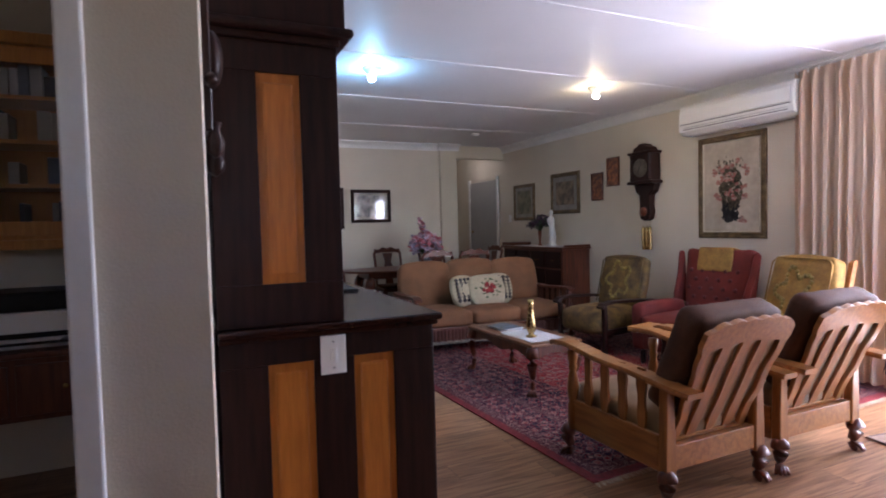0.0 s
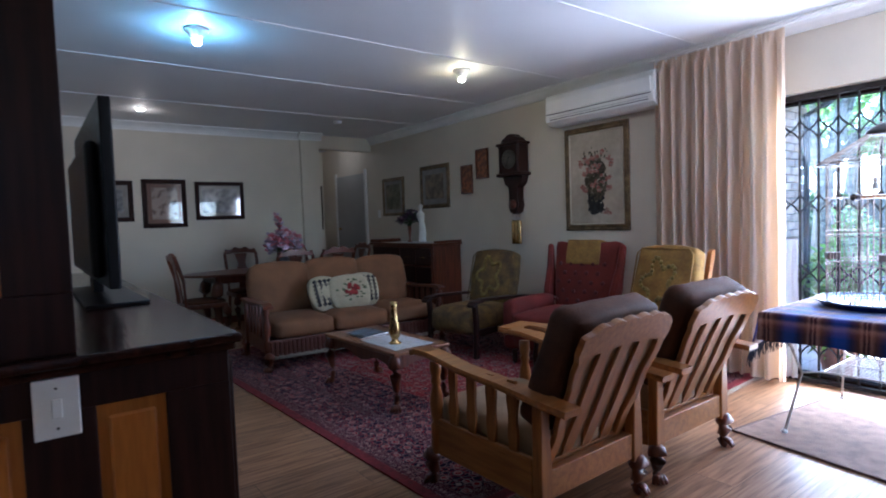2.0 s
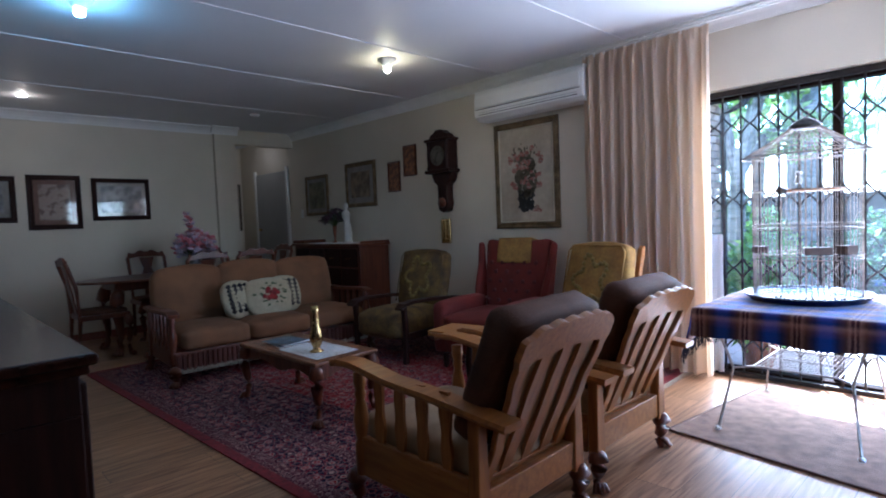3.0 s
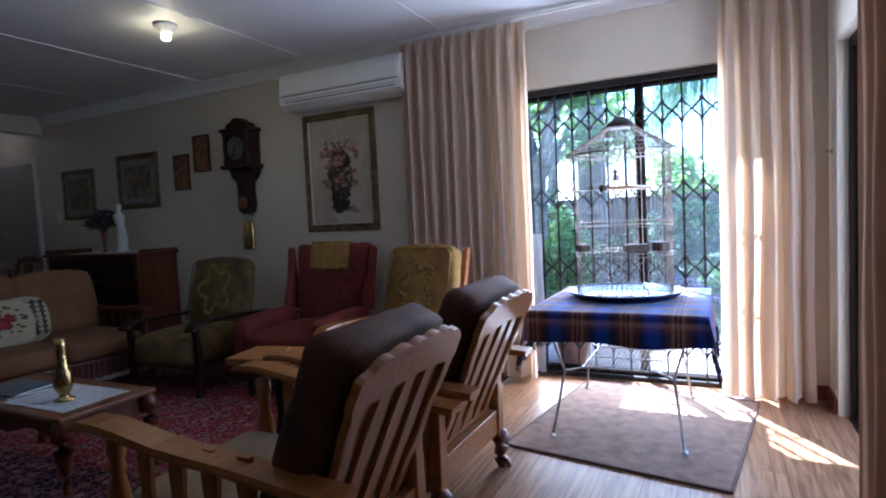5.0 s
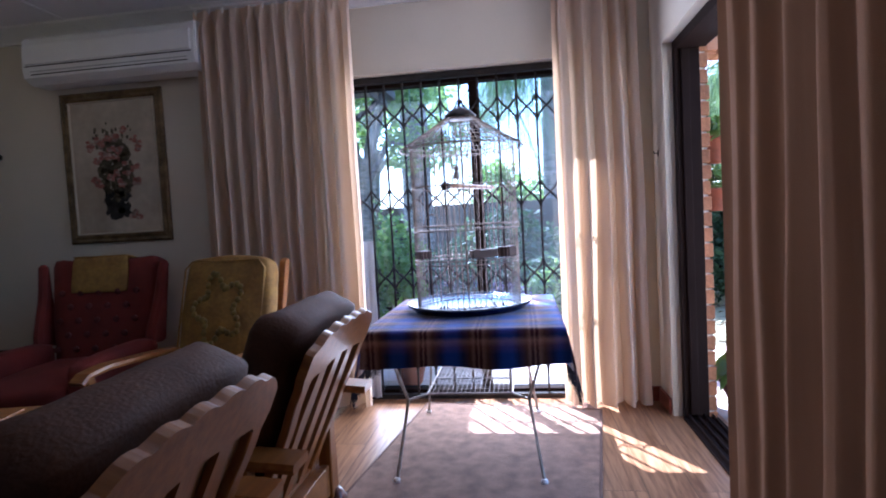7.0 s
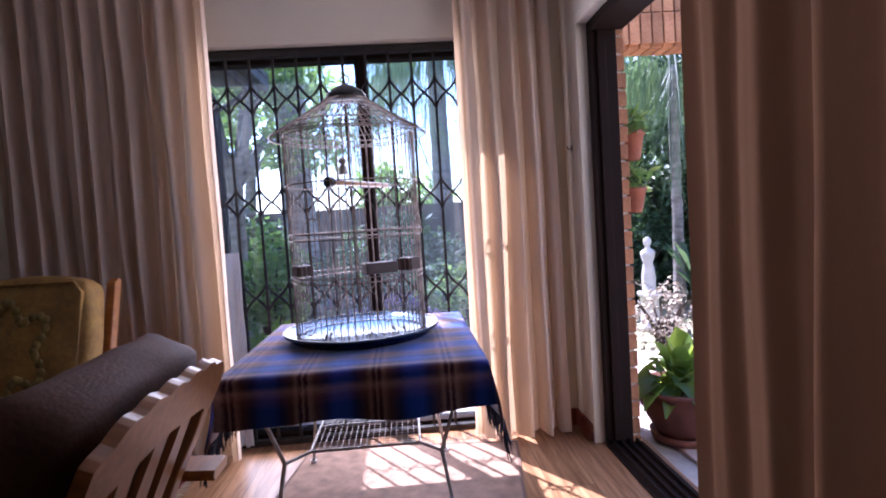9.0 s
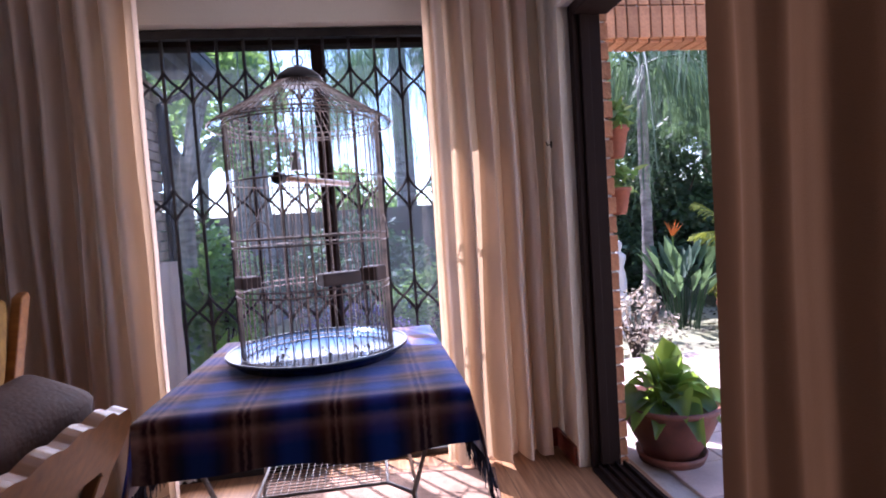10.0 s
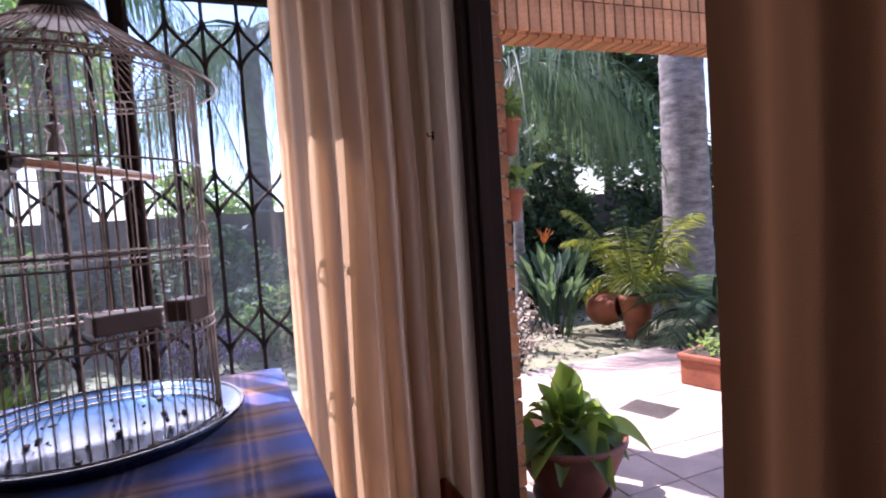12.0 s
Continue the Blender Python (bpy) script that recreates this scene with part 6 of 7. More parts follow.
def dining_chair(at, turn, label):
    c = thing("dining_chair", label, "chair", at, turn, "dining chairs")
    part("seat_frame", bm_box(-0.23, 0.23, -0.21, 0.23, 0.40, 0.45, 0.012), M_MAHOG, c)
    part("seat_pad", bm_cushion(-0.205, 0.205, -0.18, 0.21, 0.44, 0.485, 0.012, 5), M_LEATHER, c, smooth=True)
    for sx in (-1, 1):
        cabriole(sx * 0.20, 0.20, 0.41, sx, 1, c, M_MAHOG, 1.0)
        part("back_post", bm_tube([(sx * 0.19, -0.24, 0.0), (sx * 0.19, -0.20, 0.42), (sx * 0.20, -0.22, 0.72), (sx * 0.205, -0.28, 0.93), (sx * 0.17, -0.295, 0.99)], [0.018, 0.022, 0.02, 0.02, 0.018], 8), M_MAHOG, c, smooth=True)
    out = [(0.19, 0.93)] + [(0.20 - 0.40 * k / 20, 0.985 + 0.03 * math.sin(math.pi * k / 20) + 0.012 * math.cos(6 * math.pi * k / 20)) for k in range(21)] + [(-0.19, 0.93), (-0.10, 0.945), (0.10, 0.945)]
    part("crest_rail", bm_plate(out, 0.025, m=Matrix.Translation((0, -0.30, 0)), bevel=0.004), M_MAHOG, c)
    sp = [(-0.06, 0.0), (-0.05, 0.12), (-0.075, 0.24), (-0.045, 0.34), (-0.08, 0.47), (0.08, 0.47), (0.045, 0.34), (0.075, 0.24), (0.05, 0.12), (0.06, 0.0)]
    o = part("splat", bm_plate(sp, 0.014), M_MAHOG, c)
    o.matrix_basis = Matrix.Translation((0, -0.205, 0.47)) @ pose(0, 0, 0, 9)
    return c


for (x, y, a) in ((4.0, 8.66, -90), (4.74, 9.32, 180), (5.46, 9.32, 180), (4.86, 8.26, 0), (5.38, 8.26, 0), (5.86, 8.78, 90)):
    dining_chair((x, y, 0), a, "dark carved wooden dining chair with shaped splat")
flowers("flower_arrangement", "vase of pink and lilac artificial flowers on the dining table", (5.0, 8.72, 0.76), [(0.06, 0), (0.075, 0.03), (0.08, 0.09), (0.05, 0.14), (0.055, 0.16)], material("grey_vase", (0.12, 0.12, 0.14), 0.4), PINK, 0.21, 0.36, 130, 9, 0.2, 0.6, 1.5)

# passage door and mirror
pd = tagged(new("door_2"), "plain grey-white door on the side of the passage", "door", "", "structure")
part("leaf", bm_box(6.895, 6.918, 10.02, 11.0, 0, 2.10, 0.004), material("grey_door_paint", (0.40, 0.39, 0.37), 0.5, scale=2, vary=0.06, bump=0.04), pd)
part("casing", bm_box(6.885, 6.918, 9.955, 10.015, 0, 2.16, 0.004), M_TRIM, pd)
part("casing", bm_box(6.885, 6.918, 11.005, 11.065, 0, 2.16, 0.004), M_TRIM, pd)
part("door_knob", bm_lathe([(0.01, 0), (0.024, 0.03), (0.026, 0.045), (0.006, 0.055)], 14, m=Matrix.Translation((6.895, 10.88, 1.20)) @ pose(0, 0, 0, 0, -90)), M_BRASS, pd)
picture("narrow dark-framed mirror in the passage", (6.80, 11.60, 1.60), 0, 0.16, 0.80, 0.022, M_DARK, 0.0, material("mirror_glass", (0.85, 0.85, 0.85), 0.03, metal=1.0, vary=0.0, bump=0.0))

# ---- the study ----
hu = thing("pine_hutch", "glazed pine wall cabinet with shelves of papers", "cabinet", (1.15, 4.98, 1.30))
b = bm_box(-0.62, 0.62, 0.34, 0.36, 0.0, 0.95)
for q in ((-0.62, -0.59, 0, 0.34, 0, 0.95), (0.59, 0.62, 0, 0.34, 0, 0.95), (-0.59, 0.59, 0, 0.34, 0, 0.03), (-0.59, 0.59, 0, 0.34, 0.92, 0.95)):
    bm_box(*q, bm=b)
part("carcass", b, M_PINE, hu)
part("cornice", bm_box(-0.66, 0.66, -0.04, 0.36, 0.95, 1.01, 0.01), M_PINE, hu)
part("plinth", bm_box(-0.64, 0.64, -0.02, 0.36, -0.05, 0.0, 0.008), M_PINE, hu)
for z in (0.26, 0.48, 0.70):
    part("shelf", bm_box(-0.59, 0.59, 0.05, 0.34, z, z + 0.02), M_PINE, hu)
for sx in (-1, 1):
    b = bm_box(sx * 0.305 - 0.30, sx * 0.305 - 0.24, -0.022, -0.002, 0.02, 0.93, 0.004)
    bm_box(sx * 0.305 + 0.24, sx * 0.305 + 0.30, -0.022, -0.002, 0.02, 0.93, 0.004, bm=b)
    bm_box(sx * 0.305 - 0.24, sx * 0.305 + 0.24, -0.022, -0.002, 0.02, 0.09, 0.004, bm=b)
    bm_box(sx * 0.305 - 0.24, sx * 0.305 + 0.24, -0.022, -0.002, 0.86, 0.93, 0.004, bm=b)
    o = part("glazed_door", b, M_PINE, hu)
    part("door_glass", bm_box(sx * 0.305 - 0.24, sx * 0.305 + 0.24, -0.014, -0.010, 0.09, 0.86), M_GLASS, o).visible_shadow = False
    part("door_pull", bm_box(sx * 0.305 - 0.285, sx * 0.305 - 0.265, -0.035, -0.022, 0.40, 0.50, 0.004), M_IRON, o)
rnd = random.Random(3)
for z in (1.33, 1.58, 1.80, 2.02):
    x = 0.70
    while x < 1.68:
        w, hh = rnd.uniform(0.02, 0.06), rnd.uniform(0.10, 0.17)
        bk = thing("book", "book standing on the cabinet shelf", "book", (x, 5.10, z + 0.001), 0, "books and papers in the cabinet")
        col = rnd.choice(((0.6, 0.6, 0.62), (0.12, 0.14, 0.2), (0.5, 0.48, 0.42), (0.06, 0.06, 0.08)))
        part("binding", bm_box(0, w, 0, 0.15, 0, hh, 0.002), material("book_cover", col, 0.6), bk)
        part("pages", bm_box(0.003, w - 0.003, 0.004, 0.151, hh, hh + 0.002), M_WHITE, bk)
        x += w + rnd.choice((0.004, 0.006, 0.12))
dk = thing("desk", "dark carved wooden writing desk in the study", "desk", (1.10, 4.93, 0))
part("desktop", bm_box(-0.68, 0.68, -0.30, 0.36, 0.77, 0.80, 0.008), M_MAHOG, dk)
part("drawer_case", bm_box(-0.62, 0.62, -0.26, 0.34, 0.48, 0.77, 0.006), M_MAHOG, dk)
for k in range(3):
    o = part("drawer", bm_box(-0.60 + k * 0.41, -0.22 + k * 0.41, -0.278, -0.26, 0.51, 0.74, 0.005), M_MAHOG, dk)
    part("drawer_knob", bm_lathe([(0.006, 0), (0.012, 0.012), (0.003, 0.02)], 10, m=Matrix.Translation((-0.41 + k * 0.41, -0.278, 0.63)) @ pose(0, 0, 0, 90)), M_BRASS, o)
for sx in (-1, 1):
    for sy in (-0.22, 0.30):
        cabriole(sx * 0.58, sy, 0.49, sx, math.copysign(1, sy), dk, M_MAHOG, 1.3)
pr = thing("printer", "white and black desktop printer with paper tray", "printer", (1.38, 4.88, 0.80))
part("body", bm_box(-0.22, 0.22, -0.16, 0.18, 0.0, 0.17, 0.012), M_WHITE, pr)
part("lid", bm_box(-0.225, 0.225, -0.165, 0.185, 0.172, 0.26, 0.02), M_BLACK, pr)
part("paper_tray", bm_box(-0.16, 0.16, -0.24, -0.16, 0.03, 0.045, 0.004), M_BLACK, pr)
part("output_slot", bm_box(-0.17, 0.17, -0.163, -0.15, 0.05, 0.075), M_BLACK, pr)
part("paper", bm_box(-0.12, 0.12, -0.25, -0.16, 0.046, 0.05), M_WHITE, pr)

# ---- outside ----
def leaf_material(name, colour, glow_colour, vary=0.3):
    mat = cloth_material(name, colour, glow_colour, 60.0, 0.45)
    b = mat.node_tree.nodes["Principled BSDF"]
    b.inputs["Roughness"].default_value, b.inputs["Specular IOR Level"].default_value = 0.45, 0.4
    n, l = mat.node_tree.nodes, mat.node_tree.links
    src = b.inputs["Base Color"].links[0].from_socket
    geo, hsv, rg = n.new("ShaderNodeNewGeometry"), n.new("ShaderNodeHueSaturation"), n.new("ShaderNodeMapRange")
    rg.inputs[3].default_value, rg.inputs[4].default_value = 1 - vary, 1 + vary
    l.new(geo.outputs["Random Per Island"], rg.inputs[0]), l.new(rg.outputs[0], hsv.inputs["Value"])
    l.new(src, hsv.inputs["Color"]), l.new(hsv.outputs[0], b.inputs["Base Color"])
    return mat


M_LEAF = leaf_material("garden_leaf", (0.12, 0.20, 0.07), (0.34, 0.50, 0.10), 0.5)
M_LEAFDARK = leaf_material("hedge_leaf", (0.06, 0.11, 0.065), (0.10, 0.17, 0.06), 0.7)
M_FROND = leaf_material("palm_leaf", (0.055, 0.10, 0.065), (0.16, 0.25, 0.10), 0.8)
M_YELLOWFROND = leaf_material("areca_leaf", (0.16, 0.20, 0.04), (0.35, 0.38, 0.05), 0.4)
M_BROAD = leaf_material("broad_leaf", (0.07, 0.13, 0.035), (0.34, 0.48, 0.06), 0.4)
M_TRUNK = material("palm_bark", (0.36, 0.33, 0.31), 0.9, scale=6, vary=0.3, bump=0.5, bump_scale=30, stretch=(1, 1, 3))
M_BRICK = material("face_brick", (0.58, 0.27, 0.12), 0.85, scale=9, vary=0.25, bump=0.5, bump_scale=70, second=(0.42, 0.17, 0.07), island=0.25)
M_MORTAR = material("mortar", (0.52, 0.48, 0.43), 0.95, scale=12, vary=0.12, bump=0.4, bump_scale=90)
M_TILE = material("patio_tile", (0.60, 0.46, 0.39), 0.6, scale=5, vary=0.12, bump=0.1, bump_scale=80, island=0.08)
M_GRASS = material("lawn", (0.42, 0.40, 0.27), 0.95, scale=2.5, vary=0.25, bump=0.8, bump_scale=60, second=(0.29, 0.30, 0.16))
M_SOIL = material("garden_soil", (0.10, 0.07, 0.05), 0.95, scale=8, vary=0.3, bump=0.6, bump_scale=40)

strip("ground", bm_box(-150, 200, -180, 180, -0.40, -0.14), M_GRASS, "dry green garden lawn", "ground")
strip("pavement_bed", join(bm_box(3.95, 8.55, -3.6, 1.64, -0.14, -0.072), bm_box(7.19, 8.55, 1.66, 4.56, -0.14, -0.072)), M_MORTAR, "cement bed of the tiled patio", "pavement")


def quad_leaves(b, pts, size, rnd, long=1.6, droop=0.2):
    """Small pointed leaves at pts."""
    for p in pts:
        d = Vector((rnd.gauss(0, 1), rnd.gauss(0, 1), rnd.gauss(-droop, 0.7))).normalized()
        s = d.cross(Vector((rnd.uniform(-1, 1), rnd.uniform(-1, 1), 1.0)))
        if s.length < 0.01:
            continue
        s.normalize()
        r = size * rnd.uniform(0.6, 1.3)
        b.faces.new([b.verts.new(v) for v in (p, p + d * r * long * 0.45 + s * r * 0.4, p + d * r * long, p + d * r * long * 0.45 - s * r * 0.4)])


def clump(centre, radii, count, rnd, hollow=0.5):
    """Points in an uneven rounded mass."""
    out = []
    c = Vector(centre)
    while len(out) < count:
        v = Vector((rnd.uniform(-1, 1), rnd.uniform(-1, 1), rnd.uniform(-1, 1)))
        k = 0.78 + 0.45 * noise.noise(v * 1.7 + c)
        if hollow * k < v.length < k and noise.noise(v * 3.1 + c * 2) > -0.22:
            out.append(c + Vector((v.x * radii[0], v.y * radii[1], v.z * radii[2])))
    return out


def bush(name, label, at, radii, count, size, mat, seed, category="bush"):
    rnd = random.Random(seed)
    o = thing(name, label, category, at)
    b = bmesh.new()
    for k in range(7):
        a = 0.9 * k
        bm_tube([(0, 0, -0.05), (radii[0] * 0.25 * math.cos(a), radii[1] * 0.25 * math.sin(a), radii[2] * 0.7), (radii[0] * 0.6 * math.cos(a), radii[1] * 0.6 * math.sin(a), radii[2] * 1.3)], [0.03, 0.02, 0.006], 5, b)
    tagged(part("branches", b, M_SOIL, o), kind="stuff")
    b = bmesh.new()
    quad_leaves(b, clump((0, 0, radii[2]), radii, count, rnd, 0.3), size, rnd)
    tagged(part("foliage", b, mat, o), kind="stuff")
    return o


def tree(label, at, height, spread, count, size, mat, seed):
    rnd = random.Random(seed)
    o = thing("tree", label, "tree", at)
    trunk = bmesh.new()
    top = Vector((rnd.uniform(-0.3, 0.3), rnd.uniform(-0.3, 0.3), height * 0.55))
    bm_tube([(0, 0, -0.1), (top.x * 0.3, top.y * 0.6, height * 0.25), top], [0.16, 0.12, 0.09], 9, trunk)
    crown = bmesh.new()
    for k in range(9):
        a, e = rnd.uniform(0, 6.28), rnd.uniform(0.2, 1.0)
        tip = top + Vector((spread * 0.7 * math.cos(a) * (1.1 - 0.5 * e), spread * 0.7 * math.sin(a) * (1.1 - 0.5 * e), height * (0.45 * e - 0.12)))
        bm_tube([top * 0.8, top.lerp(tip, 0.5) + Vector((0, 0, 0.15)), tip], [0.06, 0.04, 0.012], 6, trunk)
        r = spread * rnd.uniform(0.38, 0.6)
        quad_leaves(crown, clump(tip, (r, r, r * 0.8), count // 9, rnd, 0.25), size, rnd)
    part("trunk", trunk, M_TRUNK, o)
    tagged(part("crown", crown, mat, o), kind="stuff")
    return o


def frond(b, base, a, length, rise, droop, leaflets, width, rnd, hang=0.5):
    """One feather leaf: a bent midrib with leaflets hanging from both sides."""
    d = Vector((math.cos(a), math.sin(a), 0))
    side = Vector((-d.y, d.x, 0))
    pts = []
    for k in range(9):
        f = k / 8
        pts.append(Vector(base) + d * length * (f - 0.12 * f * f) + Vector((0, 0, rise * f - droop * f * f)))
    bm_tube(pts, [0.018 * (1 - 0.85 * k / 8) + 0.002 for k in range(9)], 4, b)
    for i in range(leaflets):
        f = 0.10 + 0.90 * i / leaflets
        k = min(7, int(f * 8))
        p = pts[k].lerp(pts[k + 1], f * 8 - k)
        t = (pts[k + 1] - pts[k]).normalized()
        ln = width * (0.35 + 0.65 * math.sin(math.pi * min(1, f * 0.95 + 0.03))) * rnd.uniform(0.8, 1.15)
        for s in (-1, 1):
            o = (side * s * (1 - 0.45 * hang) + t * 0.5 + Vector((0, 0, -hang * rnd.uniform(0.6, 1.4)))).normalized()
            w = t * (0.010 if width < 0.5 else 0.008)
            o = (o + Vector((rnd.gauss(0, 1), rnd.gauss(0, 1), 0)) * (0.05 if width < 0.5 else 0.16)).normalized()
            m = p + o * ln * 0.5 + Vector((0, 0, 0.03 * ln))
            e = p + o * ln + Vector((0, 0, -0.35 * hang * ln))
            b.faces.new([b.verts.new(v) for v in (p - w * 0.6, m - w, e, m + w)])


def palm(label, at, height, radius, count, length, rise, droop, width, seed, mat, hang=0.6, leaflets=46, lean=(0, 0)):
    rnd = random.Random(seed)
    o = thing("palm_tree", label, "palm tree", at)
    if height > 0.6:
        prof = []
        n = int(height / 0.09)
        for k in range(n + 1):
            f = k / n
            r = radius * (1.18 - 0.35 * f) * (1.03 if k % 3 == 0 else 1.0)
            prof.append((r, -0.15 + (height + 0.15) * f))
        t = bm_lathe(prof, 14)
        for v in t.verts:
            v.co.x += lean[0] * (v.co.z / height) ** 2 + 0.012 * noise.noise(v.co * 6)
            v.co.y += lean[1] * (v.co.z / height) ** 2 + 0.012 * noise.noise(v.co * 6 + Vector((3, 3, 3)))
        part("trunk", t, M_TRUNK, o, smooth=True)
    for k in range(count):
        b = bmesh.new()
        frond(b, (lean[0], lean[1], height), 2 * math.pi * k / count + rnd.uniform(-0.25, 0.25), length * rnd.uniform(0.85, 1.1), rise * rnd.uniform(0.5, 1.3), droop * rnd.uniform(0.8, 1.2), leaflets, width, rnd, hang)
        part("frond", b, mat, o)
    return o


def plant_pot(parent, r, h, mat, name="pot"):
    part(name, bm_lathe([(r * 0.55, 0), (r * 0.62, h * 0.06), (r * 0.80, h * 0.5), (r * 0.97, h * 0.86), (r * 1.03, h * 0.88), (r * 1.04, h), (r * 0.94, h), (r * 0.90, h * 0.86)], 28), mat, parent, smooth=True)
    part("soil", bm_lathe([(r * 0.86, h * 0.80), (r * 0.90, h * 0.84), (0.0, h * 0.88)], 20), M_SOIL, parent)


# big-leaved pot plant by the door
pot_m = material("brown_pot", (0.24, 0.08, 0.05), 0.6, scale=6, vary=0.2)
pp = thing("potted_plant", "broad-leaved green plant in a wide brown pot by the sliding door", "potted plant", (6.75, 1.45, -0.055))
part("saucer", bm_lathe([(0.15, 0), (0.165, 0.045), (0.155, 0.045), (0.14, 0.012)], 28), pot_m, pp, smooth=True)
part("pot", bm_lathe([(0.10, 0.013), (0.125, 0.03), (0.175, 0.12), (0.215, 0.21), (0.225, 0.255), (0.238, 0.262), (0.238, 0.285), (0.222, 0.285), (0.20, 0.24)], 36), pot_m, pp, smooth=True)
part("soil", bm_lathe([(0.19, 0.225), (0.205, 0.24), (0.0, 0.25)], 20), M_SOIL, pp)
rnd = random.Random(21)
for k in range(48):
    a = 2.399 * k + rnd.uniform(-0.3, 0.3)
    e = k / 47
    ln = rnd.uniform(0.16, 0.25)
    w = ln * rnd.uniform(0.24, 0.31)
    out = Vector((math.cos(a), math.sin(a), 0))
    twist = rnd.uniform(-0.5, 0.5)
    sd = Vector((-out.y, out.x, 0)) * math.cos(twist) + Vector((0, 0, math.sin(twist)))
    base = out * rnd.uniform(0.01, 0.13) * (1.2 - e) + Vector((0, 0, 0.235))
    rise, fall = 0.25 + 0.85 * e + rnd.uniform(-0.1, 0.1), (1.0 - 0.75 * e) * rnd.uniform(0.75, 1.2)
    b = bmesh.new()
    rows = []
    for i in range(12):
        f = i / 11
        stalk = 0.05 + 0.06 * e
        p = base + Vector((0, 0, stalk)) * min(1, f * 4) + out * ln * f * (1.05 - 0.8 * e) + Vector((0, 0, ln * (rise * f - fall * f * f)))
        ww = w * math.sin(math.pi * max(0.0, (f - 0.10) / 0.90) ** 0.85) * (1 - 0.25 * f) + 0.004 if f > 0.10 else 0.005
        ww *= 1 + 0.10 * math.sin(9 * f + k)
        cup = Vector((0, 0, 0.45 * ww))
        rows.append([b.verts.new(p - sd * ww + cup), b.verts.new(p - sd * ww * 0.45 + cup * 0.25), b.verts.new(p), b.verts.new(p + sd * ww * 0.45 + cup * 0.25), b.verts.new(p + sd * ww + cup)])
    for lo, hi in zip(rows, rows[1:]):
        for q in range(4):
            b.faces.new((lo[q], lo[q + 1], hi[q + 1], hi[q]))
    part("leaf", b, M_BROAD, pp, smooth=True)

# palms and beds seen through the door
palm("tall palm with a pale ringed trunk", (9.75, -2.30, -0.14), 5.4, 0.24, 14, 2.6, 1.2, 2.9, 0.9, 2, M_FROND, 1.3, 70)
palm("queen palm with long drooping fronds", (10.14, -0.28, -0.14), 2.85, 0.06, 13, 1.7, 1.2, 2.2, 0.75, 5, M_FROND, 1.3, 60)
palm("queen palm with long drooping fronds behind the hedge", (13.0, -2.0, -0.14), 3.5, 0.14, 17, 2.7, 1.0, 2.4, 1.1, 6, M_FROND, 1.3, 70)
palm("tall palm beyond the window, grey trunk", (12.2, 4.35, -0.14), 4.6, 0.22, 14, 2.6, 1.0, 3.1, 0.7, 7, M_FROND, 1.3, 70)
palm("palm beyond the window with drooping fronds", (13.4, 2.15, -0.14), 4.2, 0.16, 15, 2.4, 1.0, 2.6, 1.0, 8, M_FROND, 1.3, 70)
ar = palm("yellow-green areca palm in a terracotta pot", (9.15, -0.99, 0.26), 0.0, 0.05, 16, 0.70, 1.3, 0.85, 0.30, 9, M_YELLOWFROND, 0.35, 26)
pt = thing("terracotta_pot", "tall terracotta pot holding the areca palm", "plant pot", (9.15, -0.99, -0.14))
plant_pot(pt, 0.17, 0.44, M_TERRA)
palm("low cycad with stiff arching fronds", (8.55, -1.35, 0.12), 0.0, 0.08, 26, 0.95, 0.80, 0.70, 0.24, 10, M_FROND, 0.15, 44)
stump = tagged(part("cycad_stem", bm_lathe([(0.14, -0.27), (0.17, -0.1), (0.13, 0.02), (0.05, 0.06)], 16), M_TRUNK), "short rough cycad stem in the bed", "plant stem")
stump.location = (8.55, -1.35, 0.12)
urn = thing("broken_urn", "terracotta urn lying on its side in the flower bed", "urn", (9.55, -0.93, 0.03), 200)
part("urn_body", bm_lathe([(0.05, -0.22), (0.15, -0.12), (0.18, 0.0), (0.15, 0.12), (0.12, 0.16), (0.14, 0.19), (0.12, 0.19), (0.10, 0.15), (0.13, 0.05), (0.08, -0.12)], 24, m=pose(0, 0, 0.08, 0, 82)), M_TERRA, urn, smooth=True)
pl = thing("planter_box", "rectangular terracotta planter with small plants on the patio edge", "planter", (7.61, -0.40, -0.055), 15)
b = bm_box(-0.14, 0.14, -0.32, 0.32, 0, 0.19, 0.012)
bm_box(-0.155, 0.155, -0.335, 0.335, 0.17, 0.21, 0.01, bm=b)
part("trough", b, M_TERRA, pl)
part("soil", bm_box(-0.12, 0.12, -0.30, 0.30, 0.205, 0.213), M_SOIL, pl)
b = bmesh.new()
rnd = random.Random(31)
quad_leaves(b, [Vector((rnd.uniform(-0.12, 0.12), rnd.uniform(-0.3, 0.3), rnd.uniform(0.21, 0.32))) for _ in range(260)], 0.03, rnd)
tagged(part("seedling_foliage", b, M_LEAF, pl), kind="stuff")
gr = thing("drain_grate", "dark slotted drain grate in the paving", "drain", (7.40, 0.45, -0.052), 20)
material_grate = material("worn_grate_metal", (0.22, 0.20, 0.18), 0.6, metal=0.3, vary=0.2)
for k in range(9):
    part("slat", bm_box(-0.14, 0.14, -0.10 + k * 0.025, -0.091 + k * 0.025, 0, 0.004), material_grate, gr)

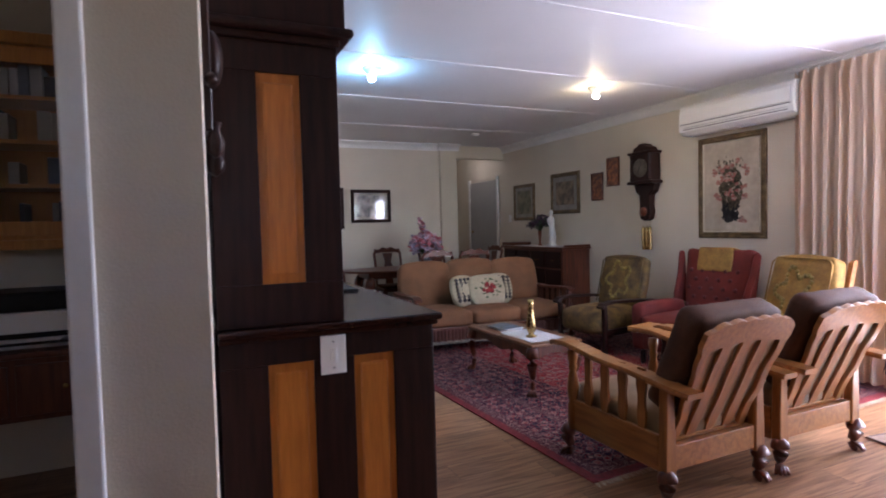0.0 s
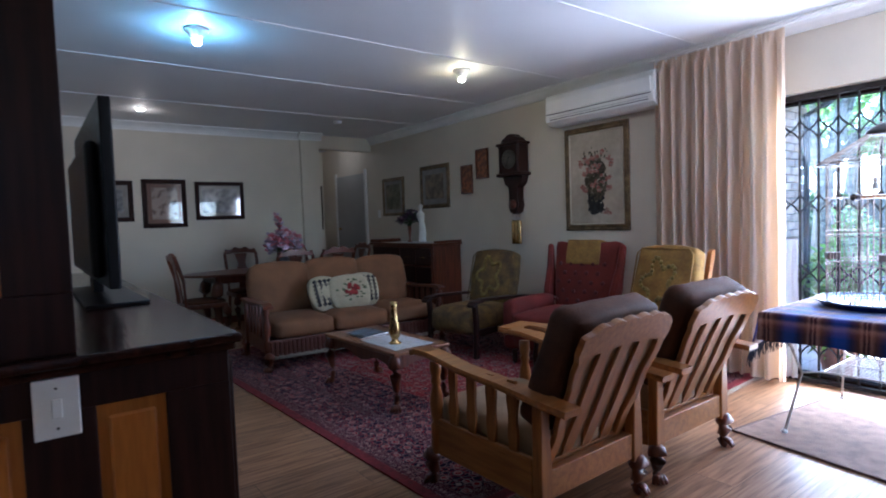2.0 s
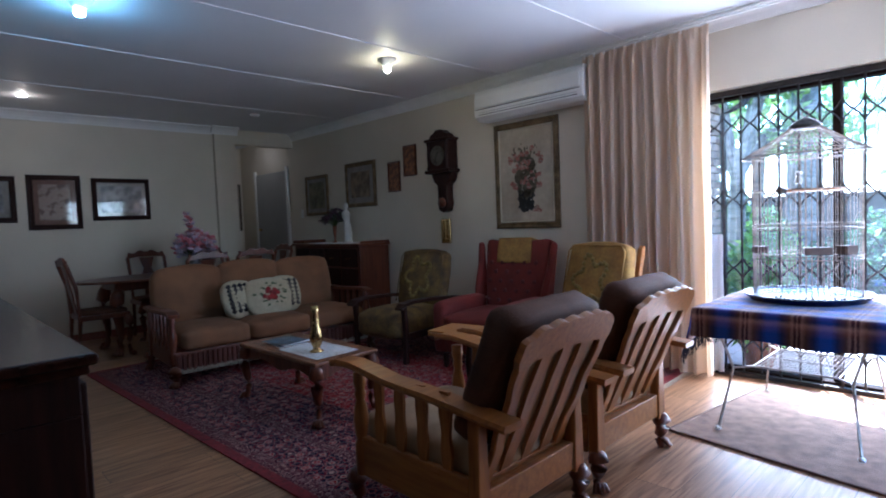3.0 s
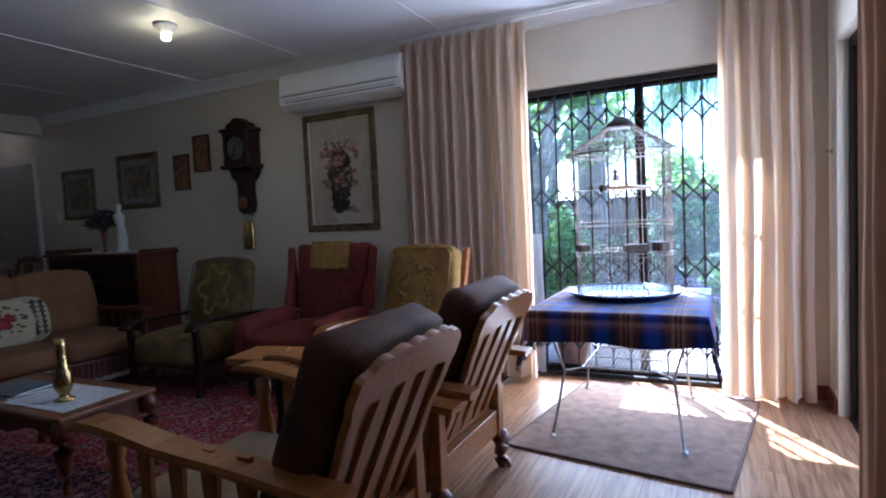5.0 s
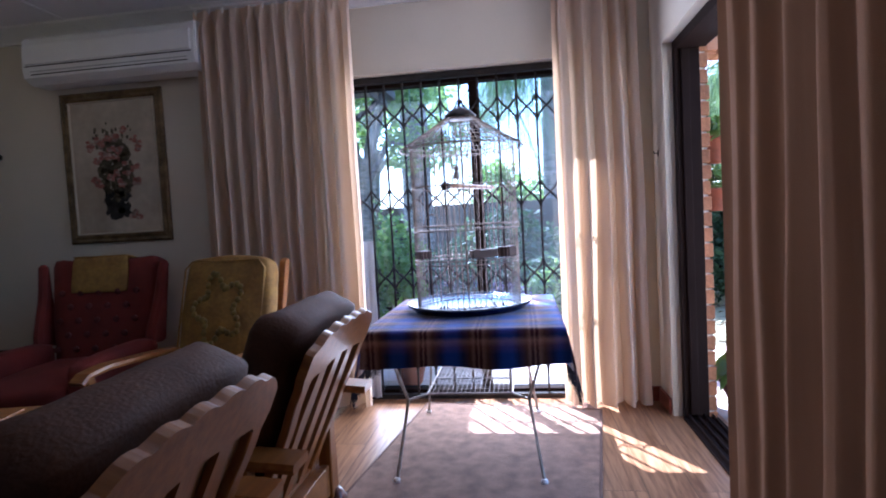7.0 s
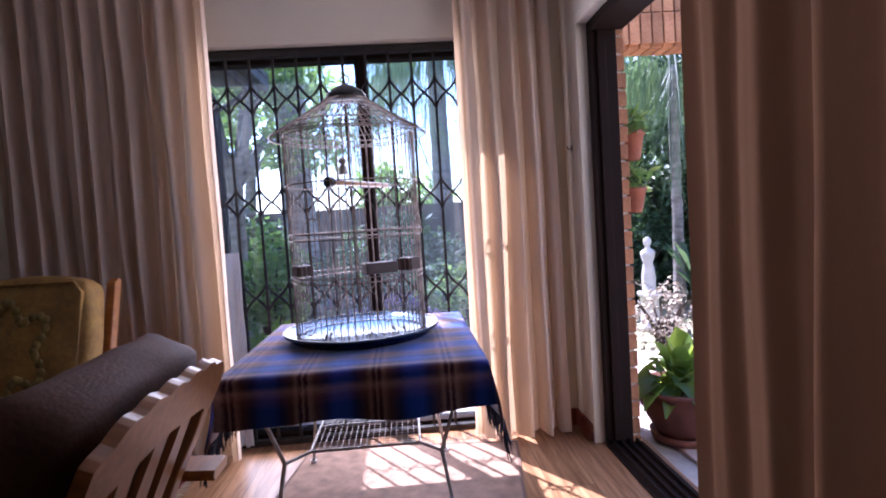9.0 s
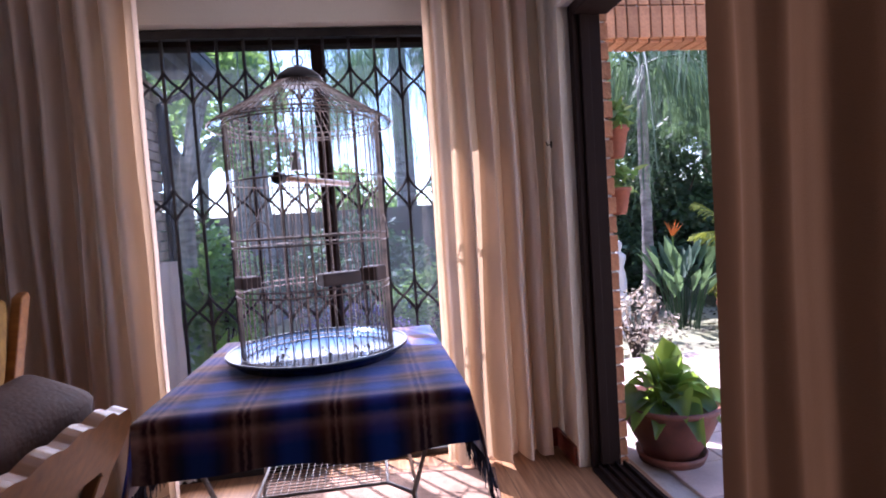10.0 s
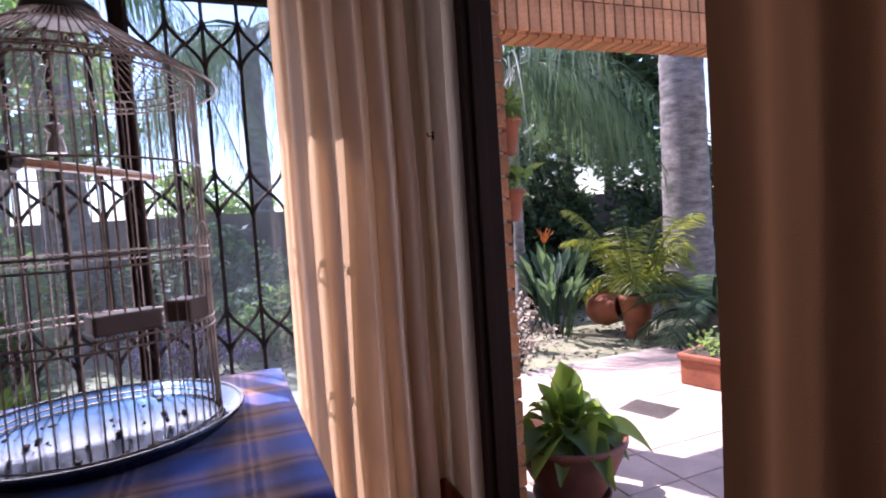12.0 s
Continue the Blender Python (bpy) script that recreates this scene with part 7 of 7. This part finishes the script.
# strelitzia clump
sl = thing("strelitzia", "strelitzia clump with upright leaves and an orange flower", "plant", (9.75, -0.45, -0.14))
rnd = random.Random(17)
for k in range(30):
    a, h = rnd.uniform(0, 6.28), rnd.uniform(0.55, 1.05)
    d = Vector((math.cos(a), math.sin(a), 0))
    p0 = d * rnd.uniform(0.02, 0.22)
    p1 = p0 + d * 0.12 + Vector((0, 0, h * 0.6))
    b = bmesh.new()
    bm_tube([p0, p1], 0.008, 4, b)
    s = Vector((-d.y, d.x, 0)) * 0.055
    tip = p1 + d * 0.22 + Vector((0, 0, h * 0.38))
    m = p1.lerp(tip, 0.45) + Vector((0, 0, 0.05))
    b.faces.new([b.verts.new(v) for v in (p1, m + s, tip, m - s)])
    part("leaf", b, M_FROND, sl)
b = bmesh.new()
for k in range(6):
    bm_tube([(0.0, 0.1, 0.98), (0.02 * k - 0.06, 0.1 + 0.03 * (k - 3), 1.10 + 0.02 * (k % 3))], [0.012, 0.002], 4, b)
part("flower_head", b, material("orange_petal", (0.75, 0.20, 0.02), 0.6), sl, "orange crane-shaped flower")
part("flower_stalk", bm_tube([(0.0, 0.05, 0.0), (0.0, 0.1, 0.98)], 0.008, 5), M_LEAF, sl)

# statue by the hedge
stt = part("garden_statue", bm_lathe([(0.16, 0), (0.16, 0.06), (0.11, 0.08), (0.11, 0.40), (0.14, 0.42), (0.14, 0.46), (0.075, 0.47), (0.085, 0.62), (0.07, 0.74), (0.055, 0.80), (0.085, 0.90), (0.085, 0.94), (0.03, 0.985), (0.028, 1.0), (0.05, 1.04), (0.045, 1.09), (0.01, 1.115)], 20), material("pale_stone", (0.62, 0.60, 0.57), 0.8, vary=0.1), None, smooth=True)
stt.location = (9.60, 0.33, -0.14)
stt.scale = (0.85, 0.85, 0.88)
tagged(stt, "pale stone garden statue on a pedestal", "statue")

# hedge-covered boundary and shrubs
for (x, y, rx, ry, rz, n, m, s) in ((11.3, -1.1, 0.5, 1.3, 1.3, 9000, M_LEAFDARK, 1), (11.4, 0.9, 0.5, 1.2, 1.2, 8000, M_LEAFDARK, 2), (11.2, -3.3, 0.5, 1.3, 1.2, 4600, M_LEAFDARK, 3), (11.8, 3.1, 0.7, 1.3, 0.75, 3600, M_LEAFDARK, 4), (11.6, 5.6, 0.8, 1.4, 1.0, 3200, M_LEAFDARK, 5), (9.3, -4.4, 1.2, 0.6, 0.9, 3000, M_LEAFDARK, 16), (11.6, -5.4, 0.6, 1.3, 1.3, 5000, M_LEAFDARK, 18)):
    bush("hedge", "dense dark creeper hedge along the garden boundary", (x, y, -0.14), (rx, ry, rz), n, 0.075, m, s, "hedge")
bush("shrub", "low dry-twigged shrub with pale seed heads", (8.75, 0.60, -0.14), (0.34, 0.36, 0.34), 800, 0.028, material("dry_flower", (0.50, 0.42, 0.32), 0.9), 6)
bush("shrub", "leafy garden shrub with bright new growth", (9.6, 4.2, -0.14), (0.45, 0.5, 0.72), 1500, 0.07, M_LEAF, 7)
bush("shrub", "green shrub beside the lawn", (10.6, 2.2, -0.14), (0.5, 0.6, 0.42), 1500, 0.06, M_LEAF, 8)
bush("flower_bush", "low bush covered in mauve flowers", (10.2, 3.0, -0.14), (0.4, 0.6, 0.27), 1100, 0.035, material("mauve_flower", (0.30, 0.16, 0.42), 0.8, vary=0.4), 9)
tree("leafy tree beyond the window", (11.0, 5.0, -0.14), 4.0, 1.2, 3600, 0.09, M_LEAF, 41)
tree("dense dark green garden tree", (15.0, 6.0, -0.14), 5.2, 2.0, 2600, 0.14, M_LEAF, 42)
tree("dense garden tree behind the palms", (15.5, -1.5, -0.14), 5.0, 2.4, 6500, 0.15, M_LEAFDARK, 43)
tree("dense garden tree near the boundary", (14.5, -5.0, -0.14), 5.0, 2.3, 6000, 0.14, M_LEAFDARK, 44)
tree("leafy green tree in the garden", (17.0, 2.9, -0.14), 2.6, 1.5, 1800, 0.13, M_LEAF, 45)
tree("dark leafy tree behind the creeper hedge", (13.6, -3.4, -0.14), 5.4, 2.2, 6500, 0.13, M_LEAFDARK, 46)
tree("dark leafy tree beside the queen palm", (14.2, 0.2, -0.14), 4.6, 1.9, 5500, 0.13, M_LEAFDARK, 47)
for (x, y, rx, ry, rz, q) in ((10.9, -2.2, 0.5, 1.1, 0.62, 51), (11.0, -0.1, 0.5, 1.0, 0.60, 52), (11.0, 2.0, 0.5, 1.0, 0.55, 53), (11.0, -4.2, 0.5, 1.1, 0.62, 54)):
    bush("shrub", "low dark glossy shrub at the foot of the hedge", (x, y, -0.14), (rx, ry, rz), 2600, 0.07, M_LEAFDARK, q)
wallb = strip("garden_wall", bm_box(12.6, 12.8, -8, 9, -0.14, 1.4), material("garden_wall_plaster", (0.22, 0.17, 0.14), 0.9, scale=3, vary=0.2), "plastered garden boundary wall", "wall")
# leaf litter on the far lawn
b = bmesh.new()
rnd = random.Random(77)
quad_leaves(b, [Vector((rnd.uniform(8.6, 11.0), rnd.uniform(-3.2, 4.0), -0.132)) for _ in range(2600)], 0.04, rnd, 1.4)
tagged(part("leaf_litter", b, material("dry_leaf", (0.32, 0.27, 0.18), 0.9, vary=0.4)), "scattered dry leaves on the lawn", "leaves", "", "stuff")
# pot plant under the window, outside
wp = thing("potted_plant", "terracotta pot with a green plant outside the window", "potted plant", (7.50, 3.62, -0.055))
plant_pot(wp, 0.15, 0.26, M_TERRA)
b = bmesh.new()
quad_leaves(b, clump((0, 0, 0.42), (0.20, 0.20, 0.22), 260, random.Random(9), 0.1), 0.075, random.Random(10), 2.2)
tagged(part("foliage", b, M_BROAD, wp), kind="stuff")
# hanging wall pots on the brick pier
for z, h in ((1.40, 0.15), (1.13, 0.13)):
    hp = thing("wall_pot", "terracotta half pot hung on the brick wall by an iron scroll", "plant pot", (6.83, 1.636, z), 0, "hanging wall pots")
    part("pot", bm_lathe([(0.045, 0), (0.055, 0.02), (0.072, h * 0.85), (0.08, h * 0.86), (0.08, h), (0.07, h)], 20), M_TERRA, hp, smooth=True)
    b = bmesh.new()
    bm_tube([(0.0, 0.078, h + 0.02), (0.0, 0.075, h + 0.10), (-0.03, 0.05, h + 0.13), (-0.05, 0.03, h + 0.09), (-0.03, 0.02, h + 0.06)], 0.004, 5, b)
    part("scroll", b, M_IRON, hp)
    b = bmesh.new()
    quad_leaves(b, clump((0, -0.02, h + 0.05), (0.09, 0.08, 0.08), 120, random.Random(int(z * 100)), 0.1), 0.035, random.Random(4), 2.0)
    tagged(part("trailing_plant", b, M_LEAF, hp), kind="stuff")

# ---- brickwork ----
BR = bm_box(-0.108, 0.108, -0.045, 0.045, -0.0375, 0.0375, 0.004, 1)
brick_long = bpy.data.meshes.new("brick")
BR.to_mesh(brick_long)
BR.free()
brick_long.materials.append(M_BRICK)
BR = bm_box(-0.052, 0.052, -0.045, 0.045, -0.0375, 0.0375, 0.004, 1)
brick_half = bpy.data.meshes.new("half_brick")
BR.to_mesh(brick_half)
BR.free()
brick_half.materials.append(M_BRICK)


def brick(parent, mesh, m):
    o = new("brick", mesh)
    o.parent = parent
    o.matrix_basis = m
    return o


pier = strip("wall_brick_pier", bm_box(6.655, 7.175, 1.732, 1.765, -0.14, 2.60), M_MORTAR, "orange face-brick outer wall beside the door", "wall")
rnd = random.Random(60)
for c in range(32):
    z = -0.10 + c * 0.085
    xs = [(6.752, brick_long, 1), (6.978, brick_long, 1), (7.142, brick_half, 0.8)] if c % 2 == 0 else [(6.696, brick_half, 1), (6.866, brick_long, 1), (7.083, brick_long, 0.9)]
    for x, me, sx in xs:
        brick(pier, me, pose(x + rnd.uniform(-0.004, 0.004), 1.7465 + rnd.uniform(-0.003, 0.003), z, rnd.uniform(-0.5, 0.5), rnd.uniform(-0.6, 0.6), rnd.uniform(-0.6, 0.6)) @ Matrix.Diagonal((sx, 0.63, 1, 1)))
# patio beam with soldier courses
beam = strip("wall_brick_beam", bm_box(7.965, 8.165, -4.0, 1.9, 2.345, 2.82), M_MORTAR, "face-brick beam over the patio", "wall")
for k in range(67):
    y = 1.86 - k * 0.085
    for z in (2.43, 2.655):
        brick(beam, brick_long, pose(7.98 if z < 2.5 else 7.985, y, z, rnd.uniform(-0.5, 0.5), 90 + rnd.uniform(-0.4, 0.4), rnd.uniform(-0.5, 0.5)) @ pose(0, 0, 0, 90))
    brick(beam, brick_long, pose(8.075, y, 2.345 + rnd.uniform(-0.003, 0.003), 90, 0, 0))
strip("wall_patio_pier", bm_box(7.965, 8.18, 1.66, 1.9, -0.14, 2.345), M_MORTAR, "rendered patio pier", "wall")
# wing of the house seen through the window
M_PALEBRICK = material("pale_brick", (0.56, 0.40, 0.31), 0.9, scale=9, vary=0.2, bump=0.4, bump_scale=70, island=0.15)
pale_mesh = brick_long.copy()
pale_mesh.materials.clear()
pale_mesh.materials.append(M_PALEBRICK)
wing = strip("wall_wing", bm_box(7.19, 9.5, 4.645, 4.8, -0.14, 2.62), M_MORTAR, "pale face-brick wing of the house", "wall")
for c in range(31):
    z = -0.10 + c * 0.085
    for k in range(11):
        x = 7.30 + k * 0.226 - (0.113 if c % 2 else 0)
        if 7.22 < x < 9.45:
            brick(wing, pale_mesh, pose(x, 4.612 + rnd.uniform(-0.003, 0.003), z, rnd.uniform(-0.4, 0.4), 0, rnd.uniform(-0.5, 0.5)))
eave = tagged(new("house_roof"), "dark eaves with gutter and downpipe", "roof", "", "structure")
M_FASCIA = material("dark_fascia", (0.06, 0.055, 0.055), 0.6, vary=0.2)
part("fascia", bm_box(7.19, 9.8, 4.20, 4.23, 2.48, 2.68, 0.004), M_FASCIA, eave)
part("gutter", bm_box(7.19, 9.8, 4.10, 4.20, 2.56, 2.66, 0.01), M_FASCIA, eave)
part("soffit", bm_box(7.19, 9.8, 4.23, 4.64, 2.62, 2.64), M_FASCIA, eave)
part("roof_slope", bm_plate([(4.10, 2.67), (8.5, 4.2), (8.5, 4.26), (4.10, 2.72)], 2.61, m=pose(9.8, 0, 0, 0, 0, 90)), M_FASCIA, eave)
part("downpipe", bm_tube([(9.4, 4.16, 2.56), (9.4, 4.3, 2.4), (9.4, 4.52, 2.3), (9.4, 4.52, -0.14)], 0.035, 8), M_FASCIA, eave)
part("main_roof", join(bm_box(-1.6, 4.1, -1.0, 12.9, 2.74, 2.86), bm_box(4.1, 7.36, 1.5, 12.9, 2.74, 2.86)), M_FASCIA, eave)

# patio tiles
TT = bm_box(-0.147, 0.147, -0.147, 0.147, -0.012, 0.012, 0.003, 1)
tile_mesh = bpy.data.meshes.new("tile")
TT.to_mesh(tile_mesh)
TT.free()
tile_mesh.materials.append(M_TILE)
paving = bpy.data.objects["pavement_bed"]
rest = bmesh.new()
for i in range(15):
    for j in range(26):
        x, y = 4.11 + i * 0.30, -3.42 + j * 0.30
        if y > 1.50 and x < 7.34:
            continue
        if y > 4.12:
            continue
        if x > 5.5 and y > -1.9:
            o = new("tile", tile_mesh)
            o.parent = paving
            o.matrix_basis = pose(x, y, -0.066 + rnd.uniform(-0.001, 0.001), rnd.uniform(-0.15, 0.15), rnd.uniform(-0.15, 0.15))
        else:
            bm_box(x - 0.147, x + 0.147, y - 0.147, y + 0.147, -0.078, -0.054, bm=rest)
tagged(part("tiles", rest, M_TILE, paving), kind="stuff")
